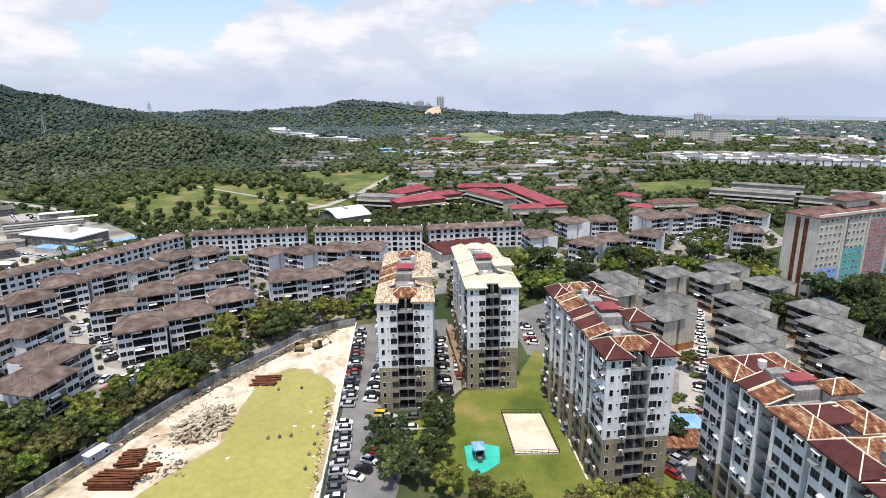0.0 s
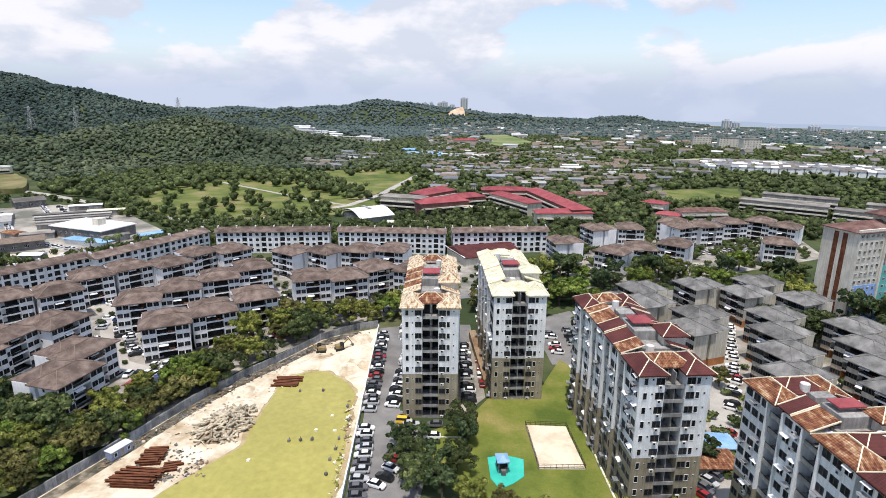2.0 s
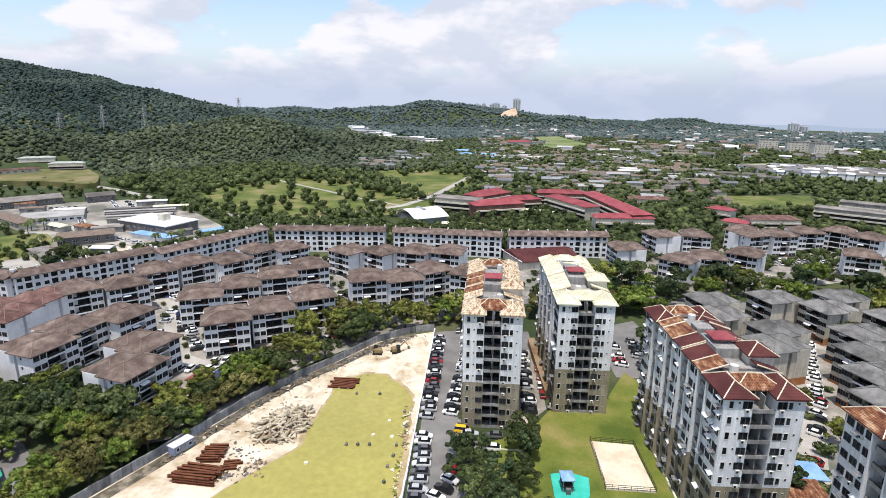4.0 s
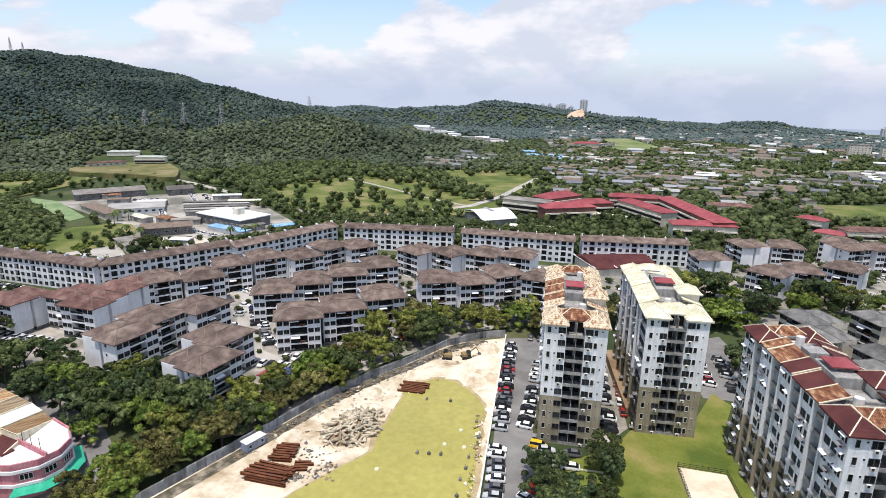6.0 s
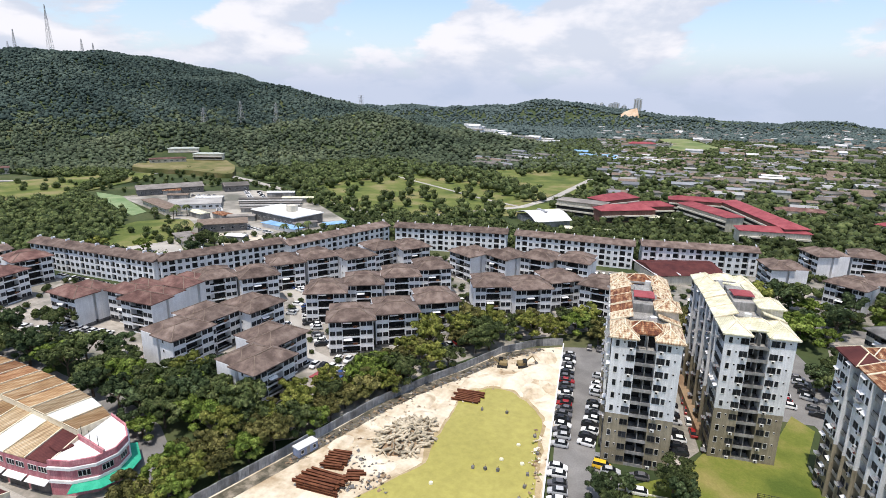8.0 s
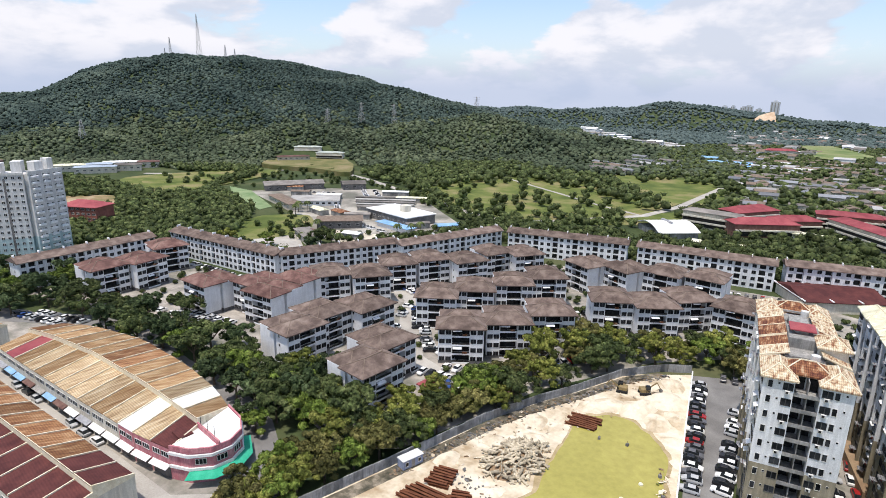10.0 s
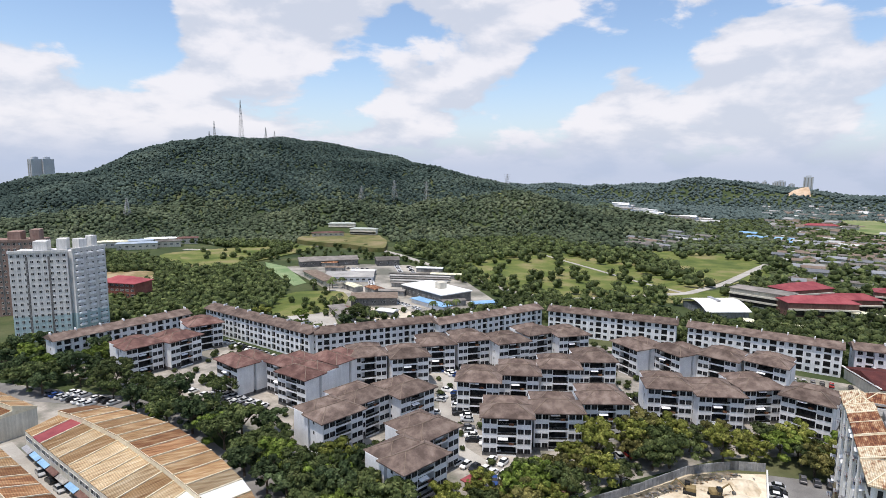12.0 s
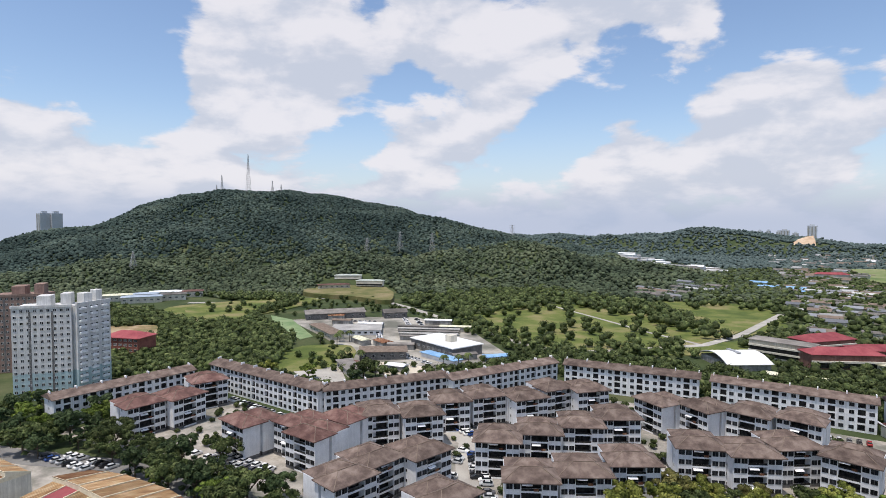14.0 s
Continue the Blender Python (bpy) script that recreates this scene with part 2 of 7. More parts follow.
LEAF = material("leaves", [(0.0276, 0.0407, 0.0149), (0.0631, 0.0858, 0.0284), (0.133, 0.156, 0.06)], 0.8, 0.35, 3, 0.0, random_tint=0.28, island=0.42)
LEAF_LIGHT = material("light_leaves", [(0.0608, 0.0765, 0.0156), (0.144, 0.162, 0.0338), (0.265, 0.266, 0.0715)], 0.8, 0.35, 3, 0.0, random_tint=0.25, island=0.42)
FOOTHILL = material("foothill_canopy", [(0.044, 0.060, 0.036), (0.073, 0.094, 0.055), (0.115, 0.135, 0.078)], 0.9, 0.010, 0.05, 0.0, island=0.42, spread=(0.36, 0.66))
# Hill canopy with a bluish tint of distance haze put into the colour.
HAZED_FOREST = material("hazed_forest_canopy", [(0.034, 0.053, 0.046), (0.052, 0.076, 0.064), (0.080, 0.108, 0.086)], 0.9, 0.008, 0.05, 0.0, island=0.35, spread=(0.38, 0.66))
PYLON_STEEL = material("pale_painted_steel", [(0.341, 0.341, 0.341), (0.407, 0.407, 0.402)], 0.6, 1, 5, 0.0)
STEEL = material("galvanised_steel", [(0.35, 0.35, 0.36), (0.50, 0.50, 0.51)], 0.5, 1, 5, 0.0, metal=0.6)
RUST = material("rusted_steel", [(0.0875, 0.0306, 0.0175), (0.175, 0.07, 0.035)], 0.85, 0.6, 5, 0.2, island=0.3)
# Blue haze of distance is painted into this canopy colour.
HAZED_WOOD = material("hazed_far_canopy", [(0.0742, 0.104, 0.0996), (0.106, 0.138, 0.129)], 1.0, 0.01, 0.2, 0.0, island=0.2)

# ---- building blocks ----


class Shape:
    """Vertices and faces that become one mesh; each face carries the number of its material."""

    def __init__(self):
        self.v, self.f, self.m = [], [], []

    def add(self, verts, faces, m=0):
        n = len(self.v)
        self.v += [tuple(p) for p in verts]
        self.f += [tuple(n + i for i in face) for face in faces]
        self.m += [m] * len(faces)
        return self

    def box(self, x0, x1, y0, y1, z0, z1, m=0):
        return self.add([(x0, y0, z0), (x1, y0, z0), (x1, y1, z0), (x0, y1, z0), (x0, y0, z1), (x1, y0, z1), (x1, y1, z1), (x0, y1, z1)],
                        [(0, 3, 2, 1), (4, 5, 6, 7), (0, 1, 5, 4), (1, 2, 6, 5), (2, 3, 7, 6), (3, 0, 4, 7)], m)

    def bevelled(self, x0, x1, y0, y1, z0, z1, b, m=0):
        """A box whose upper rim is chamfered by b."""
        ring = lambda d, z: [(x0 + d, y0 + d, z), (x1 - d, y0 + d, z), (x1 - d, y1 - d, z), (x0 + d, y1 - d, z)]  # noqa: E731
        v = ring(0, z0) + ring(0, z1 - b) + ring(b, z1)
        f = [(0, 3, 2, 1), (8, 9, 10, 11)]
        for k in (0, 4):
            f += [(k + i, k + (i + 1) % 4, k + 4 + (i + 1) % 4, k + 4 + i) for i in range(4)]
        return self.add(v, f, m)

    def prism(self, plan, z0, z1, m=0, bottom=True):
        """A plan, counter-clockwise, drawn up from z0 to z1."""
        n = len(plan)
        v = [(x, y, z0) for x, y in plan] + [(x, y, z1) for x, y in plan]
        f = [(i, (i + 1) % n, n + (i + 1) % n, n + i) for i in range(n)] + [tuple(range(n, 2 * n))]
        if bottom:
            f.append(tuple(range(n - 1, -1, -1)))
        return self.add(v, f, m)

    def hip(self, x0, x1, y0, y1, z, h, thick=0.25, m=0, cap=None, gable=False):
        """A hipped roof over a rectangle, with an eaves board; cap: the Shape that takes the ridge tiles."""
        w, d = x1 - x0, y1 - y0
        if w >= d:
            k = 0.0 if gable else d / 2
            ridge = [(x0 + k, (y0 + y1) / 2, z + h), (x1 - k - (0.01 if w - 2 * k < 0.01 else 0), (y0 + y1) / 2, z + h)]
            tops = [(0, 1, 5, 4), (1, 2, 5), (2, 3, 4, 5), (3, 0, 4)]
        else:
            k = 0.0 if gable else w / 2
            ridge = [((x0 + x1) / 2, y0 + k, z + h), ((x0 + x1) / 2, y1 - k, z + h)]
            tops = [(0, 1, 4), (1, 2, 5, 4), (2, 3, 5), (3, 0, 4, 5)]
        low = [(x0, y0, z), (x1, y0, z), (x1, y1, z), (x0, y1, z)]
        self.add(low + ridge, tops, m)
        under = [(x, y, z - thick) for x, y, _ in low]
        self.add(low + under, [(4, 5, 1, 0), (5, 6, 2, 1), (6, 7, 3, 2), (7, 4, 0, 3), (7, 6, 5, 4)], m)
        if cap is not None:
            cap.bar(ridge[0], ridge[1], 0.16)
            ends = [(0, 0), (1, 1), (2, 1), (3, 0)] if w >= d else [(0, 0), (1, 0), (2, 1), (3, 1)]
            for c, r in ends:
                cap.bar(low[c], ridge[r], 0.13)
        return self

    def bar(self, a, b, r, m=0, sides=4):
        """A straight bar from a to b."""
        a, b = Vector(a), Vector(b)
        if (b - a).length < 1e-4:
            return self
        q = (b - a).to_track_quat("Z", "Y")
        ring = [q @ Vector((r * math.cos(6.2832 * (i + 0.5) / sides), r * math.sin(6.2832 * (i + 0.5) / sides), 0)) for i in range(sides)]
        v = [a + p for p in ring] + [b + p for p in ring]
        f = [(i, (i + 1) % sides, sides + (i + 1) % sides, sides + i) for i in range(sides)]
        return self.add(v, f + [tuple(range(sides - 1, -1, -1)), tuple(range(sides, 2 * sides))], m)

    def cone(self, a, b, r0, r1, sides=8, m=0):
        a, b = Vector(a), Vector(b)
        q = (b - a).to_track_quat("Z", "Y")
        ring = [q @ Vector((math.cos(6.2832 * i / sides), math.sin(6.2832 * i / sides), 0)) for i in range(sides)]
        v = [a + p * r0 for p in ring] + [b + p * r1 for p in ring]
        f = [(i, (i + 1) % sides, sides + (i + 1) % sides, sides + i) for i in range(sides)]
        return self.add(v, f + [tuple(range(sides - 1, -1, -1)), tuple(range(sides, 2 * sides))], m)

    def mesh(self, name, mats):
        me = bpy.data.meshes.new(name)
        me.from_pydata(self.v, [], self.f)
        for mat in mats if isinstance(mats, (list, tuple)) else [mats]:
            me.materials.append(mat)
        if any(self.m):
            me.polygons.foreach_set("material_index", self.m)
        me.update()
        return me


def part(name, shape, mats, parent=None, label="", at=None):
    """One mesh object, under its thing when a parent is given. shape: a Shape or a mesh that alike pieces share."""
    ob = new(name, shape.mesh(name, mats) if isinstance(shape, Shape) else shape)
    if parent is not None:
        ob.parent = parent
    if at is not None:
        ob.matrix_basis = at
    return tagged(ob, label)


def thing(name, at, label, category, group=""):
    ob = new(name)
    ob.empty_display_size = 0.5
    ob.matrix_basis = at
    return tagged(ob, label, category, group)


def window_mesh(w, h, bars=1, mats=None):
    """A window unit that stands proud of its wall, centred, facing -y: one frame with its panes sunk into it."""
    s, t, out, sunk = Shape(), 0.055, -0.10, -0.015
    xs = [-w / 2 + w * k / (bars + 1) for k in range(bars + 2)]
    v = [(x, y, z) for y in (out, 0.02) for z in (-h / 2, h / 2) for x in (-w / 2, w / 2)]
    f = [(0, 4, 5, 1), (2, 3, 7, 6), (0, 2, 6, 4), (1, 5, 7, 3)]
    m = [0] * 4
    edge = {(x, z): None for x in xs for z in (-h / 2, h / 2)}
    for key in edge:
        hit = [i for i, p in enumerate(v) if abs(p[0] - key[0]) + abs(p[1] - out) + abs(p[2] - key[1]) < 1e-6]
        if not hit:
            v.append((key[0], out, key[1]))
        edge[key] = hit[0] if hit else len(v) - 1
    for x0, x1 in zip(xs, xs[1:]):
        ring = [edge[x0, -h / 2], edge[x1, -h / 2], edge[x1, h / 2], edge[x0, h / 2]]
        n = len(v)
        v += [(x, y, z) for y in (out, sunk) for x, z in ((x0 + t, -h / 2 + t), (x1 - t, -h / 2 + t), (x1 - t, h / 2 - t), (x0 + t, h / 2 - t))]
        for k in range(4):
            j = (k + 1) % 4
            f += [(ring[k], ring[j], n + j, n + k), (n + k, n + j, n + 4 + j, n + 4 + k)]
            m += [0, 0]
        f.append((n + 4, n + 5, n + 6, n + 7))
        m.append(1)
    s.v, s.f, s.m = v, f, m
    return s.mesh("window", mats or [FRAME, PANE])


FRAME_DARK = material("dark_window_frame", [(0.05, 0.05, 0.052), (0.10, 0.10, 0.10)], 0.6, 1, 6, 0.0)
WINDOW = window_mesh(1.6, 1.40, 1, [FRAME_DARK, PANE])
WINDOW_SMALL = window_mesh(0.8, 1.0, 0)
FACING = {"front": 0, "left": -90, "right": 90, "back": 180}


def put_window(parent, x, y, z, face, mesh=None, name="window"):
    return part(name, mesh or WINDOW, None, parent, at=pose(x, y, z, 0, 0, FACING[face]))


# ---- the lie of the land ----
RIDGES = [
    # (half width, points of the crest)
    (560, [(-1500, -500, 8), (-1400, -200, 12), (-1331, 183, 26), (-1317, 267, 57), (-1260, 473, 114), (-1196, 606, 143), (-1144, 709, 127), (-1034, 860, 103), (-919, 980, 68), (-851, 1038, 38), (-760, 1120, 20)]),
    (190, [(-690, 600, 12), (-638, 647, 24), (-615, 669, 38), (-594, 687, 43), (-566, 710, 42), (-531, 736, 31), (-477, 771, 19), (-432, 796, 9)]),
    (150, [(-720, 425, 8), (-691, 459, 27), (-679, 476, 35), (-666, 494, 31), (-645, 530, 14)]),
    (120, [(-880, 150, 12), (-860, 220, 19), (-851, 253, 22), (-842, 283, 14), (-815, 350, 8), (-785, 405, 12), (-765, 453, 13)]),
    (520, [(-2200, 1500, 60), (-1900, 1800, 30), (-1581, 2116, 4), (-1458, 2201, 16), (-1334, 2276, 11), (-1107, 2392, 20), (-907, 2472, 46), (-771, 2516, 14), (-659, 2546, 14), (-371, 2600, -12), (-150, 2650, -30)]),
    (380, [(-586, 3552, -56), (-350, 3580, -52), (-150, 3600, -58)]),
    (320, [(0, 3600, -60), (119, 3598, -36), (312, 3586, -62)]),
]


def fall(x, y):
    """The plain sinks away beyond the estate, shaped to fit the camera's horizon."""
    d = math.hypot(x * 0.8, y)
    return -0.0286 * max(0.0, d - 560) ** 2 / (max(0.0, d - 560) + 260) if y > 0 else 0.0


def land(x, y):
    """Height of the ground."""
    low = fall(x, y)
    high = low
    for k, (width, crest) in enumerate(RIDGES):
        best = 0.0
        for (ax, ay, az), (bx, by, bz) in zip(crest, crest[1:]):
            ex, ey = bx - ax, by - ay
            u = min(1.0, max(0.0, ((x - ax) * ex + (y - ay) * ey) / (ex * ex + ey * ey)))
            d = math.hypot(x - ax - u * ex, y - ay - u * ey) / width
            if d < 1:
                best = max(best, (az + u * (bz - az) - low) * (1 - d * d) ** 1.6 * (1 - 0.22 * d))
        if k == 0:      # the great hill is lowered at both ends to fit the camera's skyline
            best *= 0.52 + 0.48 * min(1, max(0, (y - 130) / 320)) - 0.45 * min(1, max(0, (y - 830) / 220))
            best *= min(1, max(0, (-x - 400) / 250))
        high = max(high, low + best)
    rise = high - low
    if rise > 1:
        rise *= 1 + 0.16 * noise.noise(Vector((x / 170, y / 170, 3.3))) * min(1, rise / 30)
        rise *= 1 + 0.42 * (0.26 - abs(noise.noise(Vector((x / 210, y / 210, 1.7))))) * max(0, 1 - rise / 110) * min(1, rise / 12)      # gullies
        rise += 5.0 * noise.noise(Vector((x / 60, y / 60, 7.7))) * min(1, rise / 25)
        spur = 1 - 2 * abs(noise.noise(Vector((0.35 * x / 260 + y / 150, 0.35 * y / 260 - x / 420, 5.1))))      # spurs and gullies run down the slopes
        rise *= 1 + 0.30 * (spur - 0.45) * max(0.0, 1 - rise / 125) * min(1, rise / 20)
    return low + rise


def build_ground():
    cx, cy = -60.0, 90.0
    radii = [0.0] + [25 * k for k in range(1, 17)] + [400 * 1.021 ** k for k in range(1, 122)]
    radii = [r for r in radii if r < 4700] + [4700.0]
    around = 260
    v, f = [(cx, cy, 0.0)], []
    for r in radii[1:]:
        for k in range(around):
            a = 6.283185 * k / around
            x, y = cx + r * math.cos(a), cy + r * math.sin(a)
            v.append((x, y, land(x, y)))
    f += [(0, 1 + k, 1 + (k + 1) % around) for k in range(around)]
    for n in range(len(radii) - 2):
        o = 1 + n * around
        f += [(o + k, o + around + k, o + around + (k + 1) % around, o + (k + 1) % around) for k in range(around)]
    me = bpy.data.meshes.new("ground")
    me.from_pydata(v, [], f)
    me.polygons.foreach_set("use_smooth", [True] * len(f))
    me.materials.append(material("scrub_ground", [(0.032, 0.050, 0.021), (0.060, 0.080, 0.032), (0.115, 0.118, 0.060)], 0.95, 0.03, 0.6, 0.2, spread=(0.34, 0.72)))
    tagged(new("ground", me), "grassy scrubland that rises into wooded hills", "ground", kind="structure")


def slab(name, plan, z, mat, label, category, thick=0.5, kind="structure"):
    """A level sheet of ground cover with a real edge."""
    return tagged(part(name, Shape().prism(plan, z - thick, z), mat), label, category, kind=kind)


def strip(points, width):
    """The outline of a road along its middle line."""
    left, right = [], []
    for i, p in enumerate(points):
        a, b = Vector(points[max(0, i - 1)]), Vector(points[min(len(points) - 1, i + 1)])
        d = (b - a).normalized()
        n = Vector((-d.y, d.x)) * width / 2
        left.append((p[0] + n.x, p[1] + n.y))
        right.append((p[0] - n.x, p[1] - n.y))
    return right + left[::-1]


def road(name, points, width, z, mat, label, category="road"):
    """A road that follows the land where it leaves the level ground."""
    outline = strip(points, width)
    n = len(points)
    s = Shape()
    v = [(x, y, land(x, y) + z) for x, y in outline]
    pairs = [(i, 2 * n - 1 - i) for i in range(n)]
    for (a, b), (c, d) in zip(pairs, pairs[1:]):
        q = [v[a], v[c], v[d], v[b]]
        s.add(q + [(x, y, h - 0.6) for x, y, h in q], [(0, 1, 2, 3), (4, 5, 1, 0), (6, 7, 3, 2)])
    return tagged(part(name, s, mat), label, category, kind="structure")


build_ground()

# ---- four-storey walk-up blocks ----
UNIT_W, UNIT_D, STOREY = 13.4, 14.0, 2.8


def balcony_mesh(w, d, screen=False):
    s = Shape()
    s.box(0, w, 0, d, -0.12, 0.06, 0)
    s.box(0, w, 0, 0.1, 0.06, 0.42, 0)
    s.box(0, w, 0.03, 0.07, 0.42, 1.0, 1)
    # Full-width dark sheet at the back paints the shade of the recess.
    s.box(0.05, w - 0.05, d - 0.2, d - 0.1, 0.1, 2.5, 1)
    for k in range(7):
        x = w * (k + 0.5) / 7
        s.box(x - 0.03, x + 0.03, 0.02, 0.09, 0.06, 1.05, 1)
    s.box(0, w * 0.45, d - 0.35, d - 0.28, 0.1, 2.2, 1)       # doorway, coloured dark as in shade
    if screen:      # a sheet awning and washing on the rail
        s.add([(0.2, 0.1, 2.5), (w * 0.55, 0.1, 2.5), (w * 0.55, -0.9, 2.15), (0.2, -0.9, 2.15), (0.2, 0.1, 2.45), (w * 0.55, 0.1, 2.45), (w * 0.55, -0.9, 2.1), (0.2, -0.9, 2.1)], [(3, 2, 1, 0), (4, 5, 6, 7), (3, 7, 6, 2), (0, 4, 7, 3), (2, 6, 5, 1)], 0)
        s.box(w * 0.6, w * 0.85, -0.06, -0.02, 0.35, 1.05, 2)
    return s.mesh("balcony", [WALL_WHITE, RAIL_AND_SHADE, ROOF_RUST])


BALCONY, BALCONY_SCREEN = balcony_mesh(5.2, 2.5), balcony_mesh(5.2, 2.5, True)


def walk_up(at, label, roof, ridge, wall, width=UNIT_W, depth=UNIT_D, plinth=None, group="walk-up blocks of the estate", screens=(1, 2)):
    """One stair house: its balcony front looks along -y of its own frame."""
    block = thing("apartment_block", at, label, "apartment block", group)
    w, d, h = width, depth, 4 * STOREY
    a, b = w / 2 - 2.6, w / 2 + 2.6
    plan = [(0, 0), (a, 0), (a, 2.6), (b, 2.6), (b, 0), (w, 0), (w, d * 0.42), (w - 1.3, d * 0.42), (w - 1.3, d * 0.5), (w, d * 0.5), (w, d),
            (b, d), (b, d - 1.5), (a, d - 1.5), (a, d), (0, d), (0, d * 0.5), (1.3, d * 0.5), (1.3, d * 0.42), (0, d * 0.42)]
    foot = 2.5 if plinth else 1.2
    part("wall", Shape().prism(plan, foot, h), wall, block)
    part("plinth", Shape().prism(plan, 0, foot), plinth or CONCRETE_DARK, block, "orange painted ground storey" if plinth else "dark footing")
    for x0, x1, y0, y1, up in ((-0.9, w + 0.9, -0.9, d * 0.62, 2.3), (0.1, w - 0.1, d * 0.36, d + 0.9, 2.1)):
        s, caps = Shape(), Shape()
        s.hip(x0, x1, y0, y1, h + 0.15, up, 0.28, cap=caps)
        hips = part("roof", s, roof, block)
        tagged(part("ridge_tiles", caps, ridge, hips), kind="stuff")
    for k in range(4):
        z = k * STOREY
        if k or not plinth:
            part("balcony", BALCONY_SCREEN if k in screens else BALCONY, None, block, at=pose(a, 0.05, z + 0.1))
        zc = z + 1.62
        for x in (a * 0.27, a * 0.74, b + a * 0.26, b + a * 0.73):
            put_window(block, x, 0, zc, "front")
        put_window(block, 0, d * 0.30, zc, "left", WINDOW_SMALL)
    return block


BROWN_LABEL = "white four-storey walk-up flats with a brown hipped tile roof"
RED_LABEL = "white four-storey walk-up flats with a reddish hipped tile roof"
GREY_LABEL = "beige four-storey walk-up flats with grey hipped roof and orange ground storey"
BROWN_UNITS = [  # x, y of the left end of the balcony front, and its bearing in degrees
    (-123.2, 97.9, 90), (-131.2, 110.6, 90),
    (-157.0, 99.2, 91), (-160.5, 112.0, 92), (-155.6, 125.0, 88),
    (-130.6, 132.8, 41), (-122.3, 145.2, 44), (-116.2, 160.8, 45),
    (-153.9, 147.3, 38), (-148.5, 161.4, 40), (-142.1, 176.3, 42), (-136.8, 191.5, 46),
    (-195.3, 135.8, 62), (-184.3, 146.0, 60), (-188.0, 163.5, 58),
    (-182.0, 177.8, 64), (-169.0, 187.0, 66), (-168.0, 205.0, 72), (-158.8, 212.7, 60),
    (-141.0, 223.3, -19), (-126.8, 227.9, -19), (-111.0, 231.5, 2), (-96.5, 236.5, 2),
    (-108.8, 186.0, 36), (-95.2, 191.0, 40), (-87.0, 205.6, 50), (-78.0, 209.8, 2),
    (-8, 318, -58), (12, 315, 8), (34, 341, -20), (44, 325, 40), (56, 331, 28), (83, 359, -28), (93, 348, -32), (80, 303, -8),
    (-23.5, 285, -66), (0, 266, -26), (15, 271.5, 8), (29, 288, -24), (70, 345, 20),
]
RED_UNITS = [
    (-226.4, 101.5, 5), (-212.5, 113.0, 8), (-200.6, 110.5, 10), (-206.0, 126.5, 8),
    (-258.4, 82.0, 97), (-257.0, 97.0, 103), (-273.5, 111.0, 85),
]
GREY_UNITS = [
    (9.0, 217.5, -55), (10.4, 203.3, -55), (25.8, 195.5, -54), (23.2, 183.3, -55),
    (30.2, 228.0, -55), (45.8, 223.5, -56), (53.0, 238.0, -56), (63.9, 221.3, -57),
    (49.8, 201.5, -54), (47.5, 186.3, -54), (45.3, 171.2, -54), (43.4, 156.6, -54),
    (71.5, 197.4, -54), (69.5, 182.4, -54), (67.6, 168.0, -54), (65.7, 153.6, -54), (63.8, 139.2, -54), (62.0, 125.0, -54),
]


def build_walk_ups():
    for units, label, roof, ridge, wall, plinth, width in (
            (BROWN_UNITS, BROWN_LABEL, ROOF_BROWN, ROOF_RIDGE, WALL_WHITE, None, UNIT_W),
            (RED_UNITS, RED_LABEL, ROOF_RED, ROOF_RIDGE, WALL_WHITE, None, UNIT_W),
            (GREY_UNITS, GREY_LABEL, ROOF_GREY, RIDGE_GREY, WALL_BEIGE, WALL_ORANGE, 11.4)):
        firsts, turns = [], ((2,), (1, 3), (), (3,), (0, 2))
        for k, (x, y, a) in enumerate(units):
            if k < len(turns):
                firsts.append(walk_up(pose(x, y, 0, 0, 0, a), label, roof, ridge, wall, width, 13.0 if plinth else UNIT_D, plinth, screens=turns[k]))
            else:
                copy_thing(firsts[(k * 7 + k // 4) % len(turns)], pose(x, y, 0, 0, 0, a))


build_walk_ups()

# ---- long four-storey rows ----


def row_block(at, length, label, roof, depth=9.0, storeys=4, group="long rows of flats", windows=True):
    block = thing("row_of_flats", at, label, "row of flats", group)
    bays = max(2, round(length / 9.2))
    bay, h = length / bays, storeys * STOREY
    plan = []
    for k in range(bays):
        x = k * bay
        plan += [(x, 0), (x + bay * 0.36, 0), (x + bay * 0.36, 1.1), (x + bay * 0.62, 1.1), (x + bay * 0.62, 0), (x + bay, 0)]
    clean = [p for i, p in enumerate(plan) if i == 0 or p != plan[i - 1]]
    part("wall", Shape().prism(clean + [(length, depth), (0, depth)], 0, h), WALL_GREY, block)
    part("roof", Shape().hip(-0.8, length + 0.8, -0.8, depth + 0.8, h + 0.1, 1.9, 0.25, gable=True), roof, block)
    for k in range(bays + 1):
        x = min(max(k * bay, 0.2), length - 0.2)
        part("party_wall", PARTY_WALL, None, block, "white party wall stub above the roof", pose(x, depth / 2, h))
    for k in range(bays):
        for n in range(storeys):
            z, x = n * STOREY + 1.6, k * bay
            put_window(block, x + bay * 0.16, 0, z, "front")
            put_window(block, x + bay * 0.82, 0, z, "front")
            part("balcony", BALCONY_SMALL, None, block, at=pose(x + bay * 0.36, 0.03, n * STOREY + 0.1))
    for n in range(storeys):
        put_window(block, length, depth * 0.3, n * STOREY + 1.6, "right", WINDOW_SMALL)
        put_window(block, length, depth * 0.7, n * STOREY + 1.6, "right", WINDOW_SMALL)
        put_window(block, 0, depth * 0.5, n * STOREY + 1.6, "left", WINDOW_SMALL)
    return block


